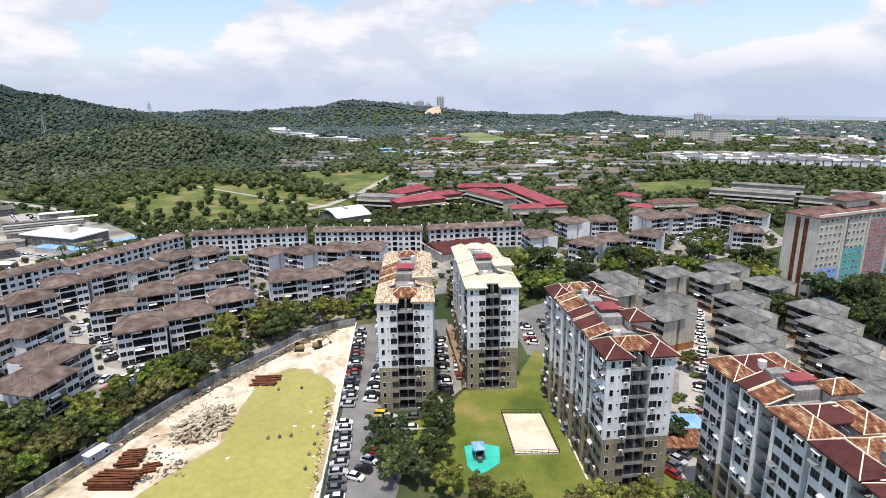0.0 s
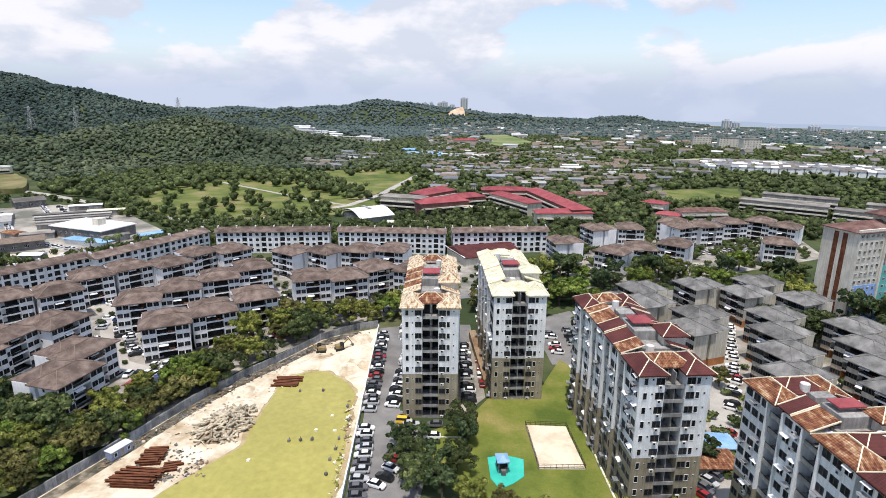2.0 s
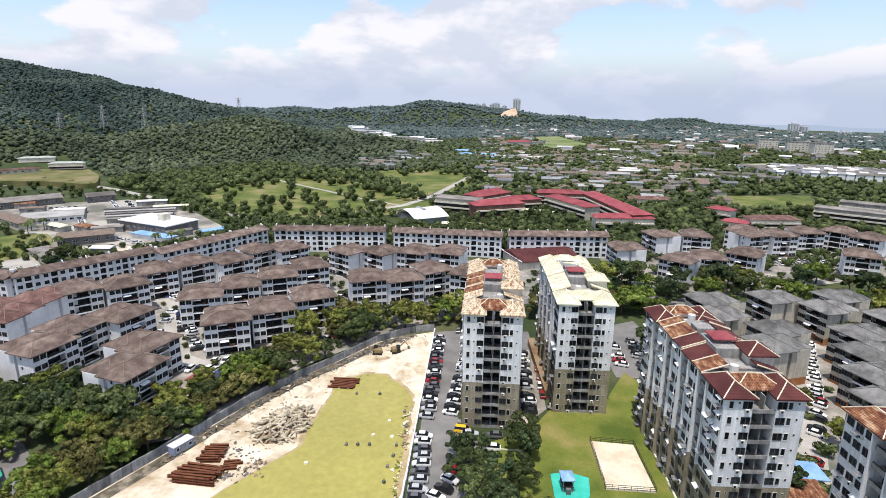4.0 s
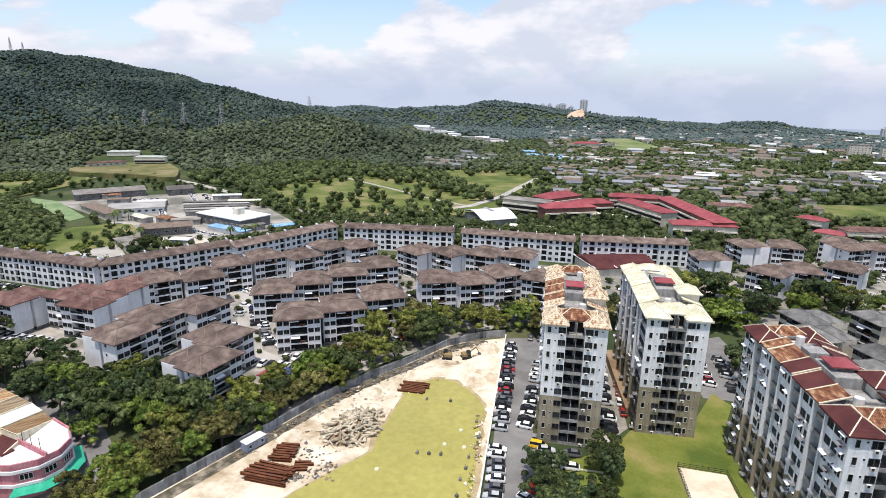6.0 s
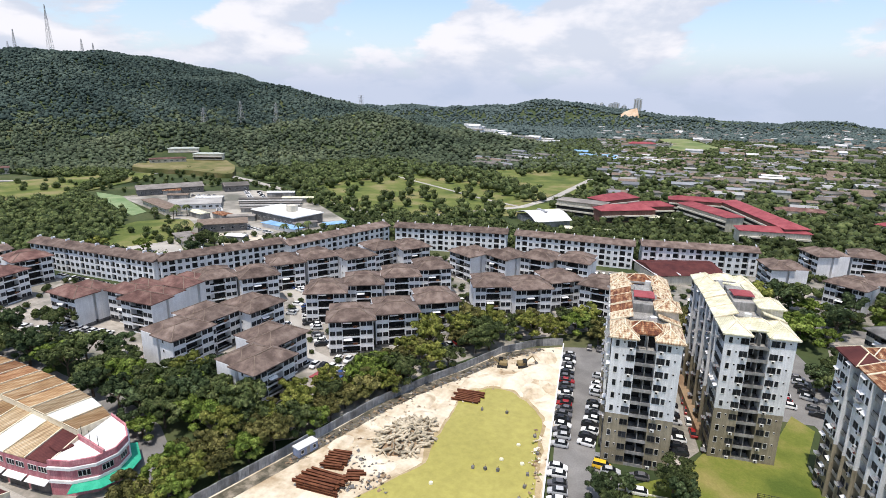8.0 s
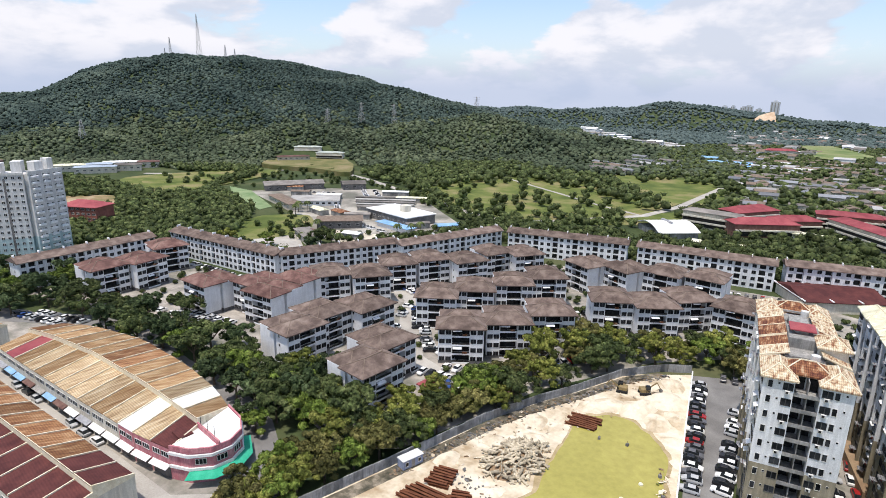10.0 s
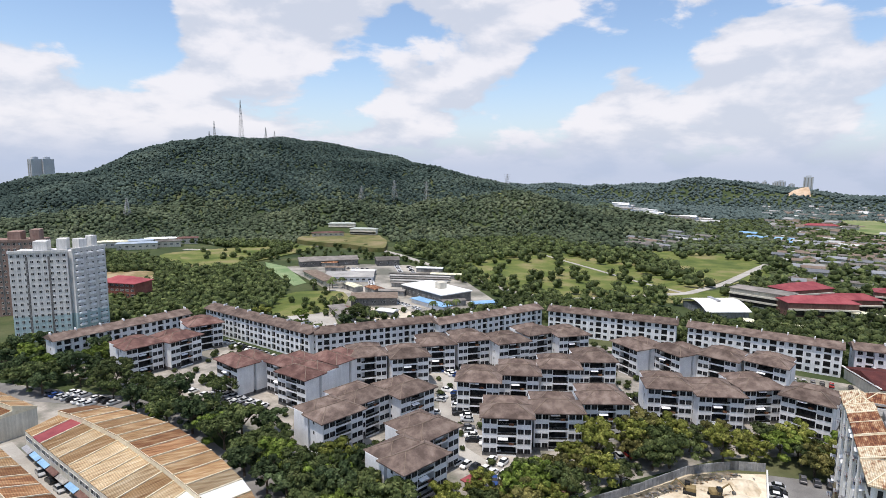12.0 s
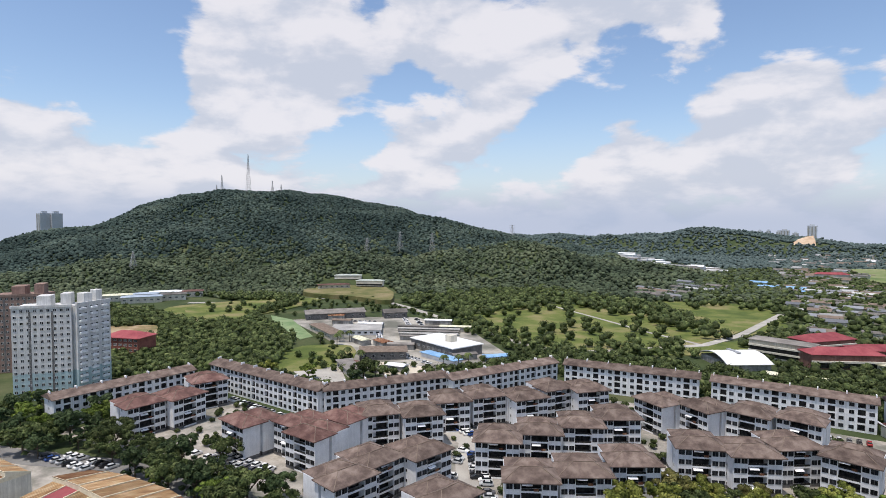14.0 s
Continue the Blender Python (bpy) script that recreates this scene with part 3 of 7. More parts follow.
def small_balcony(w=2.4, d=1.05):
    s = Shape()
    s.box(0, w, 0, d, -0.1, 0.06, 0)
    s.box(0, w, 0.0, 0.08, 0.06, 0.62, 0)
    s.box(0, w, 0.02, 0.06, 0.62, 1.0, 1)
    # Dark sheet over the back wall, recess shade given as colour.
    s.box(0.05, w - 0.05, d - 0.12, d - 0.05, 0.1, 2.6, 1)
    return s.mesh("balcony", [WALL_WHITE, RAIL_AND_SHADE])


BALCONY_SMALL = small_balcony()
PARTY_WALL = Shape().bevelled(-0.2, 0.2, -0.9, 0.9, 0.2, 2.6, 0.08).mesh("party_wall", [WALL_WHITE])
ROWS = [  # from, to, seen from the estate's side
    ((-288.5, 66.0), (-296.0, 120.1)), ((-301.6, 129.6), (-230.7, 141.6)), ((-228.6, 143.5), (-209.7, 192.2)), ((-204.8, 190.5), (-191.2, 247.0)),
    ((-187.2, 246.7), (-133.4, 266.0)), ((-128.6, 266.5), (-74.3, 277.8)), ((-71.0, 281.5), (-24.0, 298.5)),
]
for (ax, ay), (bx, by) in ROWS:
    row_block(pose(ax, ay, 0, 0, 0, math.degrees(math.atan2(by - ay, bx - ax))), math.hypot(bx - ax, by - ay),
              "white four-storey row of flats with a brown ridged roof", ROOF_BROWN)

# ---- ten-storey towers ----
TOWER_H, TOWER_F = 30.0, 10


def tower_balcony(w=4.0, d=2.4):
    s = Shape()
    s.box(0, w, 0.1, d, -0.12, 0.06, 0)
    s.box(0, w, 0.1, 0.22, 0.06, 0.62, 0)
    s.box(0, w * 0.47, 0.12, 0.18, 0.85, 0.92, 1)
    s.box(w * 0.52, w * 0.56, 0.5, d, 0.0, 2.9, 0)
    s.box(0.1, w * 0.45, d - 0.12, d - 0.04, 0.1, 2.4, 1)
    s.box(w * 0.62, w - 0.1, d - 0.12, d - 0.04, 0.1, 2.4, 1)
    return s.mesh("balcony", [CONCRETE, RAIL_AND_SHADE])


def ac_box():
    s = Shape()
    s.bevelled(-0.4, 0.4, -0.42, 0.0, -0.3, 0.3, 0.04, 0)
    s.box(-0.3, 0.1, -0.44, -0.42, -0.22, 0.2, 1)
    return s.mesh("air_conditioner", [FRAME, RAIL_AND_SHADE])


def drying_rack(w=1.6):
    """Washing hung over a bracket: one folded sheet of cloths."""
    fold = [(0.0, 0.0, w / 2), (-0.28, 0.04, w / 2), (-0.31, -0.72, w * 0.3), (-0.34, 0.04, w / 2), (-0.66, 0.08, w / 2), (-0.69, -0.55, w * 0.42), (-0.72, 0.08, w / 2), (-1.05, 0.12, w / 2), (-1.07, -0.30, w * 0.36)]
    s = Shape()
    v = [(side * half, y, z) for y, z, half in fold for side in (-1, 1)]
    s.add(v, [(2 * k, 2 * k + 1, 2 * k + 3, 2 * k + 2) for k in range(len(fold) - 1)])
    s.m = [0, 1, 1, 0, 2, 2, 0, 1]
    return s


def side_balcony(w=3.6, d=2.3):
    s = Shape()
    s.box(0, w, 0.1, d, -0.12, 0.06, 0)
    s.box(0, w, 0.1, 0.2, 0.06, 0.75, 0)
    s.box(0.1, w - 0.1, 0.12, 0.17, 0.85, 1.0, 1)
    s.box(0.2, w * 0.55, d - 0.08, d, 0.1, 2.2, 1)
    s.box(w * 0.62, w - 0.2, d - 0.08, d, 0.9, 2.1, 1)
    return s.mesh("balcony", [CONCRETE, RAIL_AND_SHADE])


def hooded_window(w, h, vent=False, hood=False):
    """A window with a small vent beside it, or with a sheet hood over it."""
    me = window_mesh(w, h, 0 if w < 1 else 1)
    s = Shape()
    s.v = [tuple(v.co) for v in me.vertices]
    s.f = [tuple(p.vertices) for p in me.polygons]
    s.m = [p.material_index for p in me.polygons]
    bpy.data.meshes.remove(me)
    if vent:
        s.box(1.15, 1.55, -0.06, 0.02, 0.2, 0.62, 0)
        s.box(1.2, 1.5, -0.07, -0.06, 0.25, 0.57, 1)
    if hood:
        s.add([(-w / 2 - 0.1, 0, h / 2 + 0.3), (w / 2 + 0.1, 0, h / 2 + 0.3), (w / 2 + 0.1, -0.75, h / 2), (-w / 2 - 0.1, -0.75, h / 2),
               (-w / 2 - 0.1, 0, h / 2 + 0.25), (w / 2 + 0.1, 0, h / 2 + 0.25), (w / 2 + 0.1, -0.75, h / 2 - 0.05), (-w / 2 - 0.1, -0.75, h / 2 - 0.05)],
              [(3, 2, 1, 0), (4, 5, 6, 7), (3, 7, 6, 2), (0, 4, 7, 3), (2, 6, 5, 1)], 2)
    return s.mesh("window", [FRAME, PANE, ROOF_WHITE])


TOWER_BALCONY, SIDE_BALCONY, AC_BOX = tower_balcony(4.0, 3.4), side_balcony(), ac_box()
WINDOW_VENT, WINDOW_HOOD = hooded_window(0.8, 1.45, vent=True), hooded_window(1.6, 1.35, hood=True)
CLOTH = [material("hanging_cloth", [c, c], 0.95, 1, 5, 0.0, random_tint=0.4) for c in ((0.55, 0.55, 0.55), (0.25, 0.08, 0.08), (0.10, 0.14, 0.28))]
RACK_MESH = [drying_rack().mesh("drying_rack", [STEEL, CLOTH[0], CLOTH[k]]) for k in (1, 2, 0)]


def tower(at, length, label, roof, patch, cap, seed, height=TOWER_H, width=13.8):
    rnd = random.Random(seed)
    block = thing("tower_block", at, label, "tower block", "ten-storey towers")
    w, h, f = width, height, height / TOWER_F
    a, b = w / 2 - 2.0, w / 2 + 2.0
    n = max(2, round(length / 8.4))
    step = length / n
    dents = [(step * (k + 1) - 1.8, step * (k + 1) + 1.8) for k in range(n - 1)]
    plan = [(0, 0), (a, 0), (a, 3.5), (b, 3.5), (b, 0), (w, 0)]
    for y0, y1 in dents:
        plan += [(w, y0), (w - 2.4, y0), (w - 2.4, y1), (w, y1)]
    plan += [(w, length), (b, length), (b, length - 3.5), (a, length - 3.5), (a, length), (0, length)]
    for y0, y1 in dents[::-1]:
        plan += [(0, y1), (2.4, y1), (2.4, y0), (0, y0)]
    split = round(h * 0.41, 2)
    for y0, y1 in dents:
        for y in (y0 - 0.28, y1):
            for x0, x1 in ((-0.55, 0.02), (w - 0.02, w + 0.55)):
                part("fin", Shape().box(x0, x1, y, y + 0.28, split, h - 0.2), WALL_GREY, block)
                part("fin", Shape().box(x0, x1, y, y + 0.28, 0, split), WALL_TAN, block)
    part("lower_wall", Shape().prism(plan, 0, split), WALL_TAN, block, "tan painted lower storeys, streaked")
    part("upper_wall", Shape().prism(plan, split, h, bottom=False), WALL_GREY, block, "pale grey painted upper storeys, weathered")
    # roofs: hips over the four corner wings, ridges across, patched sheds along both edges
    caps = Shape()
    for y0, y1 in ((-0.6, 8.6), (length - 8.6, length + 0.6)):
        for x0, x1, c, e, z, up, mat in ((-0.6, a + 0.5, y0, y1, h + 0.1, 1.9, roof), (b - 0.5, w + 0.6, y0, y1, h + 0.1, 1.9, roof), (a - 2.2, b + 2.2, y0 + 2.6, y1 - 0.6, h + 0.5, 1.7, patch)):
            part("roof", Shape().hip(x0, x1, c, e, z, up, 0.3, cap=caps), mat, block)
    y = 8.8
    while y < length - 12:
        e = min(y + rnd.uniform(4.0, 6.5), length - 8.8)
        for x0, x1, low, mat in ((-0.5, a - 0.6, True, rnd.choice((roof, patch, patch))), (b + 0.6, w + 0.5, False, rnd.choice((roof, roof, patch)))):
            k = rnd.uniform(0.0, 0.35)
            z0, z1 = (h + 0.1 + k, h + 1.7 + k) if low else (h + 1.7 + k, h + 0.1 + k)
            v = [(x0, y, z0), (x1, y, z1), (x1, e - 0.15, z1), (x0, e - 0.15, z0)]
            shed = Shape().add(v + [(p, q, r - 0.25) for p, q, r in v], [(0, 1, 2, 3), (4, 7, 6, 5), (0, 4, 5, 1), (1, 5, 6, 2), (2, 6, 7, 3), (3, 7, 4, 0)])
            part("roof_panel", shed, mat, block)
            caps.bar(v[0], v[1], 0.15)
            caps.bar(v[2], v[3], 0.15)
        y = e
    deck = Shape()
    deck.box(a - 1.4, b + 1.4, 8.0, length - 8.0, h, h + 0.5, 0)
    deck.bevelled(a - 0.6, b + 1.0, length * 0.34, length * 0.52, h + 0.5, h + 2.6, 0.1, 0)
    deck.bevelled(a + 0.2, b - 0.2, length * 0.60, length * 0.68, h + 0.5, h + 2.2, 0.1, 0)
    for k in range(5 if length > 30 else 1):
        deck.box(a - 1.3, b + 1.3, 9 + k * 0.16 * length, 9.3 + k * 0.16 * length, h + 0.5, h + 0.95, 0)
    part("roof_deck", deck, CONCRETE, block, "stained concrete roof deck with low walls")
    lift = part("lift_house", Shape().box(a + 0.6, b - 1.0, length * 0.41, length * 0.47, h + 2.6, h + 3.6), CONCRETE, block)
    part("lift_house_roof", Shape().hip(a - 0.4, b + 0.2, length * 0.385, length * 0.495, h + 3.6, 0.7, 0.2), ROOF_SCHOOL, lift, "small red pitched roof of the lift house")
    side = Shape()
    side.box(b + 0.4, w + 0.1, length * 0.27, length * 0.40, h, h + 2.6)
    stair = part("stair_house", side, WALL_CREAM, block)
    part("stair_house_roof", Shape().hip(b - 0.2, w + 0.7, length * 0.27 - 0.6, length * 0.40 + 0.6, h + 2.7, 1.6, 0.25, cap=caps), roof, stair)
    tagged(part("ridge_cap", caps, cap, block, "cream ridge caps"), kind="stuff")
    for k in range(3):
        x, y = rnd.uniform(a, b), length * (0.2 + 0.3 * k)
        part("water_tank", Shape().cone((x, y, h + 0.5), (x, y, h + 2.0), 0.85, 0.8, 10), FRAME, block, "pale roof water tank")
    for k in range(TOWER_F):
        z = k * f
        part("balcony", TOWER_BALCONY, None, block, at=pose(a, 0, z + 0.1))
        for x, m in ((a - 0.95, WINDOW), (a * 0.24, WINDOW_VENT), (b + 0.95, WINDOW), (w - a * 0.24 - 1.35, WINDOW_VENT)):
            put_window(block, x, 0, z + 1.6, "front", m)
        for x in (a - 0.95, b + 0.95):
            if rnd.random() < 0.6:
                part("air_conditioner", AC_BOX, None, block, at=pose(x, 0, z + 0.6))
        for j in range(n):
            y0 = step * j + (1.8 if j else 0)
            y1 = step * (j + 1) - (1.8 if j < n - 1 else 0)
            spots = (y0 + 1.25, y1 - 1.25) if y1 - y0 < 5.4 else (y0 + 1.2, (y0 + y1) / 2, y1 - 1.2)
            for y in spots:
                put_window(block, 0, y, z + 1.6, "left", WINDOW_HOOD if rnd.random() < 0.14 else WINDOW)
            if j < n - 1:
                part("balcony", SIDE_BALCONY, None, block, at=pose(0.05, step * (j + 1) + 1.8, z + 0.1, 0, 0, -90))
            if rnd.random() < 0.7:
                part("drying_rack", rnd.choice(RACK_MESH), None, block, at=pose(0, rnd.choice(spots), z + 0.75, 0, 0, -90))
            if rnd.random() < 0.35:
                part("air_conditioner", AC_BOX, None, block, at=pose(0, y0 + (y1 - y0) * 0.4, z + rnd.uniform(0.5, 1.2), 0, 0, -90))
    return block


tower(pose(-45.4, 125.4, 0, 0, 0, 15), 43.0, "ten-storey tower, grey above tan, with a faded orange tile roof", ROOF_FADED, ROOF_RUST, CAP, 1)
tower(pose(-25.4, 140.2, 0, 0, 0, 17), 41.0, "ten-storey tower, grey above tan, with a pale yellow roof", ROOF_PALE, ROOF_PALE, CAP, 2)
tower(pose(8.3, 104.5, 0, 0, 0, 18.5), 42.0, "ten-storey tower, grey above tan, with a maroon and rust roof", ROOF_MAROON, ROOF_RUST, CAP, 3)
tower(pose(35.6, 83.4, 0, 0, 0, 20), 25.5, "short ten-storey tower with rusty roofs and cream ridges", ROOF_RUST, ROOF_MAROON, CAP, 4)
tower(pose(41.9, 65.7, 0, 0, 0, 20), 17.6, "short ten-storey tower with maroon roofs and cream ridges", ROOF_MAROON, ROOF_RUST, CAP, 5)

# ---- ground cover of the estate ----
slab("lawn", [(-40, 118), (-36, 110), (-22, 100), (-8, 96), (8, 100), (8.5, 112), (-6, 148), (-4, 165), (-9, 170), (-13, 150), (-26, 141.5), (-29, 130)], 0.12, GRASS, "mown green lawn between the towers", "lawn")
slab("site_ground", [(-46, 88), (-57.5, 127), (-72.5, 178), (-88, 164), (-93, 145), (-97, 132), (-101, 116), (-103, 104), (-105, 90), (-109, 66), (-60, 52), (-40, 60)], 0.10, SAND, "pale sandy earth of a building site", "building site")
slab("parking_road", [(-44, 88), (-31, 88), (-34, 110), (-33, 118), (-46, 123.5), (-57.5, 167), (-46, 170), (-30, 141), (-27, 141), (-42, 190), (-62, 184), (-72, 178), (-56.5, 127)], 0.08, ASPHALT, "grey asphalt road with parking bays", "road")
slab("car_park", [(-22, 200), (-11, 166), (-4, 168), (4, 152), (12, 150), (6, 180), (-8, 214)], 0.07, ASPHALT, "grey asphalt car park behind the towers", "car park")
slab("estate_paving", [(-118, 86), (-108, 96), (-100, 140), (-84, 178), (-60, 206), (-20, 262), (-70, 272), (-132, 258), (-186, 236), (-206, 186), (-232, 138), (-292, 124), (-284, 66), (-232, 84), (-170, 94), (-140, 90)], 0.03, PLAZA, "worn paving and yards between the flats", "paving")
slab("right_paving", [(14, 150), (30, 110), (48, 60), (120, 60), (120, 230), (60, 260), (0, 240), (2, 200)], 0.03, PLAZA, "worn paving between the grey-roofed flats", "paving")
slab("court_floor", [(-14.8, 130), (-5, 132), (0.2, 116), (-9.8, 113.4)], 0.30, material("pale_court_floor", [(0.55, 0.46, 0.34), (0.72, 0.64, 0.50)], 0.95, 0.25, 3, 0.1, spread=(0.3, 0.6)), "worn pale concrete ball court on the lawn", "court")
slab("play_ground", [(-21.5, 114.5), (-18, 116.5), (-13.5, 116), (-12.6, 110), (-14.5, 107), (-17, 104.5), (-19.5, 107.5)], 0.20, RUBBER, "turquoise rubber ground of the playground", "playground")
POND = material("green_pond_water", [(0.331, 0.3, 0.0756), (0.374, 0.337, 0.0898)], 0.22, 0.05, 0.6, 0.03)


def smooth_ring(points, steps=6, rough=0.8, grow=0.0):
    """A closed line drawn smoothly through the points, a little uneven."""
    out, n = [], len(points)
    cx, cy = sum(p[0] for p in points) / n, sum(p[1] for p in points) / n
    for i in range(n):
        p = [Vector(points[(i + k - 1) % n]) for k in range(4)]
        for k in range(steps):
            t = k / steps
            q = 0.5 * (2 * p[1] + (p[2] - p[0]) * t + (2 * p[0] - 5 * p[1] + 4 * p[2] - p[3]) * t * t + (3 * p[1] - p[0] - 3 * p[2] + p[3]) * t ** 3)
            d = Vector((q.x - cx, q.y - cy)).normalized() * (rough * noise.noise(Vector((q.x / 3.1, q.y / 3.1, 2.2))) + grow)
            out.append((q.x + d.x, q.y + d.y))
    return out


POND_RING = [(-84, 80), (-81, 94), (-78, 104), (-80.5, 114), (-83, 126), (-84.5, 134), (-81, 140.5), (-75, 142.5), (-68, 139), (-62.5, 134), (-60.5, 128), (-57, 117), (-53, 106), (-49.5, 92), (-46, 76), (-48, 62), (-74, 60)]
slab("wet_bank", smooth_ring(POND_RING, 6, 1.6, 1.3), 0.13, material("wet_sand", [(0.30, 0.23, 0.12), (0.45, 0.36, 0.22)], 0.8, 0.3, 2, 0.3), "darker wet sand round the water", "bank")
slab("pond", smooth_ring(POND_RING), 0.16, POND, "flat yellow-green water of a flooded pit", "pond")

# ---- hoarding and wall ----
HOARD = material("grey_hoarding", [(0.23, 0.24, 0.25), (0.44, 0.45, 0.46)], 0.7, 0.4, 4, 0.1, random_tint=0.3, streak=0.25)


def fence_run(name, points, height, thick, mat, label, piece=2.4, ribbed=False):
    """A fence of separate panels along a line."""
    run = thing(name, Matrix(), label, "fence")
    plan = [(0, 0)]
    if ribbed:      # trapezoid ribs down the sheet
        for k in range(8):
            plan += [((piece - 0.03) * (k + u) / 8, d) for u, d in ((0.2, 0), (0.3, -0.07), (0.7, -0.07), (0.8, 0))]
    panel = Shape().prism(plan + [(piece - 0.03, 0), (piece - 0.03, thick), (0, thick)], 0, height).mesh("panel", [mat])
    for (ax, ay), (bx, by) in zip(points, points[1:]):
        length, a = math.hypot(bx - ax, by - ay), math.degrees(math.atan2(by - ay, bx - ax))
        n = max(1, round(length / piece))
        for k in range(n):
            ob = part("panel", panel, None, run, at=pose(ax + (bx - ax) * k / n, ay + (by - ay) * k / n, 0.0, random.uniform(-1.5, 1.5), 0, a))
            ob.scale = (length / n / piece, 1, random.uniform(0.97, 1.03))
    return run


fence_run("hoarding", [(-110, 60), (-105.5, 88), (-103, 104), (-101, 118), (-96.5, 134), (-92, 146), (-87, 163), (-80, 174), (-73, 179.5)], 2.4, 0.12, HOARD, "weathered grey sheet-metal hoarding round the building site", ribbed=True)
fence_run("site_wall", [(-72.4, 177.8), (-58.0, 128), (-46.2, 88), (-40, 66)], 1.6, 0.35, ROOF_WHITE, "low white wall beside the flooded pit", 4.0)

# ---- trees ----
PHI = (1 + 5 ** 0.5) / 2
ICO_V = np.array([(-1, PHI, 0), (1, PHI, 0), (-1, -PHI, 0), (1, -PHI, 0), (0, -1, PHI), (0, 1, PHI), (0, -1, -PHI), (0, 1, -PHI), (PHI, 0, -1), (PHI, 0, 1), (-PHI, 0, -1), (-PHI, 0, 1)]) / math.hypot(1, PHI)
ICO_F = np.array([(0, 11, 5), (0, 5, 1), (0, 1, 7), (0, 7, 10), (0, 10, 11), (1, 5, 9), (5, 11, 4), (11, 10, 2), (10, 7, 6), (7, 1, 8), (3, 9, 4), (3, 4, 2), (3, 2, 6), (3, 6, 8), (3, 8, 9), (4, 9, 5), (2, 4, 11), (6, 2, 10), (8, 6, 7), (9, 8, 1)])


def leafy(clumps, rng, leaves=26, leaf=0.55):
    """Rough clumps (x, y, z, radius) as vertices and triangles: a jagged core, and loose sprays of leaves round it."""
    verts, faces, n = [], [], 0
    for x, y, z, r in clumps:
        v = ICO_V * (r * rng.uniform(0.55, 0.95, (12, 1))) * (1, 1, 0.8) + (x, y, z)
        verts.append(v)
        faces.append(ICO_F + n)
        n += 12
        if leaves:
            d = rng.normal(size=(leaves, 3))
            d /= np.linalg.norm(d, axis=1)[:, None]
            d[:, 2] = np.abs(d[:, 2]) * 0.9 - 0.15
            c = d * (r * rng.uniform(0.75, 1.2, (leaves, 1))) + (x, y, z)
            u = np.cross(d, rng.normal(size=(leaves, 3)))
            u /= np.linalg.norm(u, axis=1)[:, None] + 1e-6
            w = np.cross(d, u) + 0.5 * d
            s = leaf * rng.uniform(0.6, 1.5, (leaves, 1))
            verts.append(np.stack([c - u * s - w * s * 0.5, c + u * s - w * s * 0.4, c + w * s], 1).reshape(-1, 3))
            faces.append((n + np.arange(3 * leaves)).reshape(-1, 3))
            n += 3 * leaves
    return np.concatenate(verts), np.concatenate(faces)


def soup(name, verts, faces, mat):
    me = bpy.data.meshes.new(name)
    me.vertices.add(len(verts))
    me.vertices.foreach_set("co", np.asarray(verts, np.float32).ravel())
    me.loops.add(len(faces) * 3)
    me.loops.foreach_set("vertex_index", np.asarray(faces, np.int32).ravel())
    me.polygons.add(len(faces))
    me.polygons.foreach_set("loop_start", np.arange(0, len(faces) * 3, 3, dtype=np.int32))
    me.update(calc_edges=True)
    me.validate()
    me.materials.append(mat)
    return me


def make_tree(seed, height, spread, mat, label, flat=0.42, clumpy=38):
    rng, rnd = np.random.default_rng(seed), random.Random(seed)
    trunk = Shape()
    fork = height * 0.38
    trunk.cone((0, 0, -0.3), (0.1, 0.05, fork), 0.32, 0.22, 8)
    clumps, limbs = [], 6
    for k in range(limbs):      # each limb carries a head of foliage of its own, with gaps between the heads
        a = 6.283 * (k + rnd.uniform(-0.3, 0.3)) / limbs
        r = spread * rnd.uniform(0.45, 0.68)
        tip = (r * math.cos(a), r * math.sin(a), height * rnd.uniform(0.58, 0.80))
        trunk.cone((0.1, 0.05, fork * rnd.uniform(0.75, 1.0)), tip, 0.14, 0.05, 5)
        for _ in range(clumpy // (limbs + 2)):
            u, v, w = (rnd.gauss(0, 0.17) * spread for _ in range(3))
            clumps.append((tip[0] + u, tip[1] + v, tip[2] + 0.10 * spread + w * 0.55, spread * rnd.uniform(0.12, 0.24)))
    for k in range(clumpy // 3):
        a, q = rnd.uniform(0, 6.283), rnd.random() ** 0.5
        r = spread * q * rnd.uniform(0.8, 1.0) * (0.84 + 0.22 * math.sin(2 * a + seed) + 0.12 * math.sin(5 * a))
        z = height * (1 - flat * (q ** 2) - flat * 0.35 * rnd.random()) - spread * 0.2
        clumps.append((r * math.cos(a), r * math.sin(a), z, spread * rnd.uniform(0.13, 0.30)))
    tree = tagged(part("tree", trunk, BARK), label, "tree", "trees of the estate")
    part("crown", soup("crown", *leafy(clumps, rng, 90, 0.22 + 0.01 * spread), mat), None, tree)
    return tree


LEAF_FRESH = material("fresh_leaves", [(0.0554, 0.0889, 0.0162), (0.116, 0.166, 0.0297), (0.205, 0.255, 0.0607)], 0.8, 0.35, 3, 0.0, random_tint=0.25, island=0.45)
LEAF_OLIVE = material("olive_leaves", [(0.0553, 0.0585, 0.0182), (0.116, 0.114, 0.0364), (0.199, 0.182, 0.065)], 0.8, 0.35, 3, 0.0, random_tint=0.25, island=0.45)
LEAF_DEEP = material("deep_green_leaves", [(0.0253, 0.0424, 0.0173), (0.0518, 0.0774, 0.0317), (0.0979, 0.131, 0.0576)], 0.8, 0.35, 3, 0.0, random_tint=0.25, island=0.45)
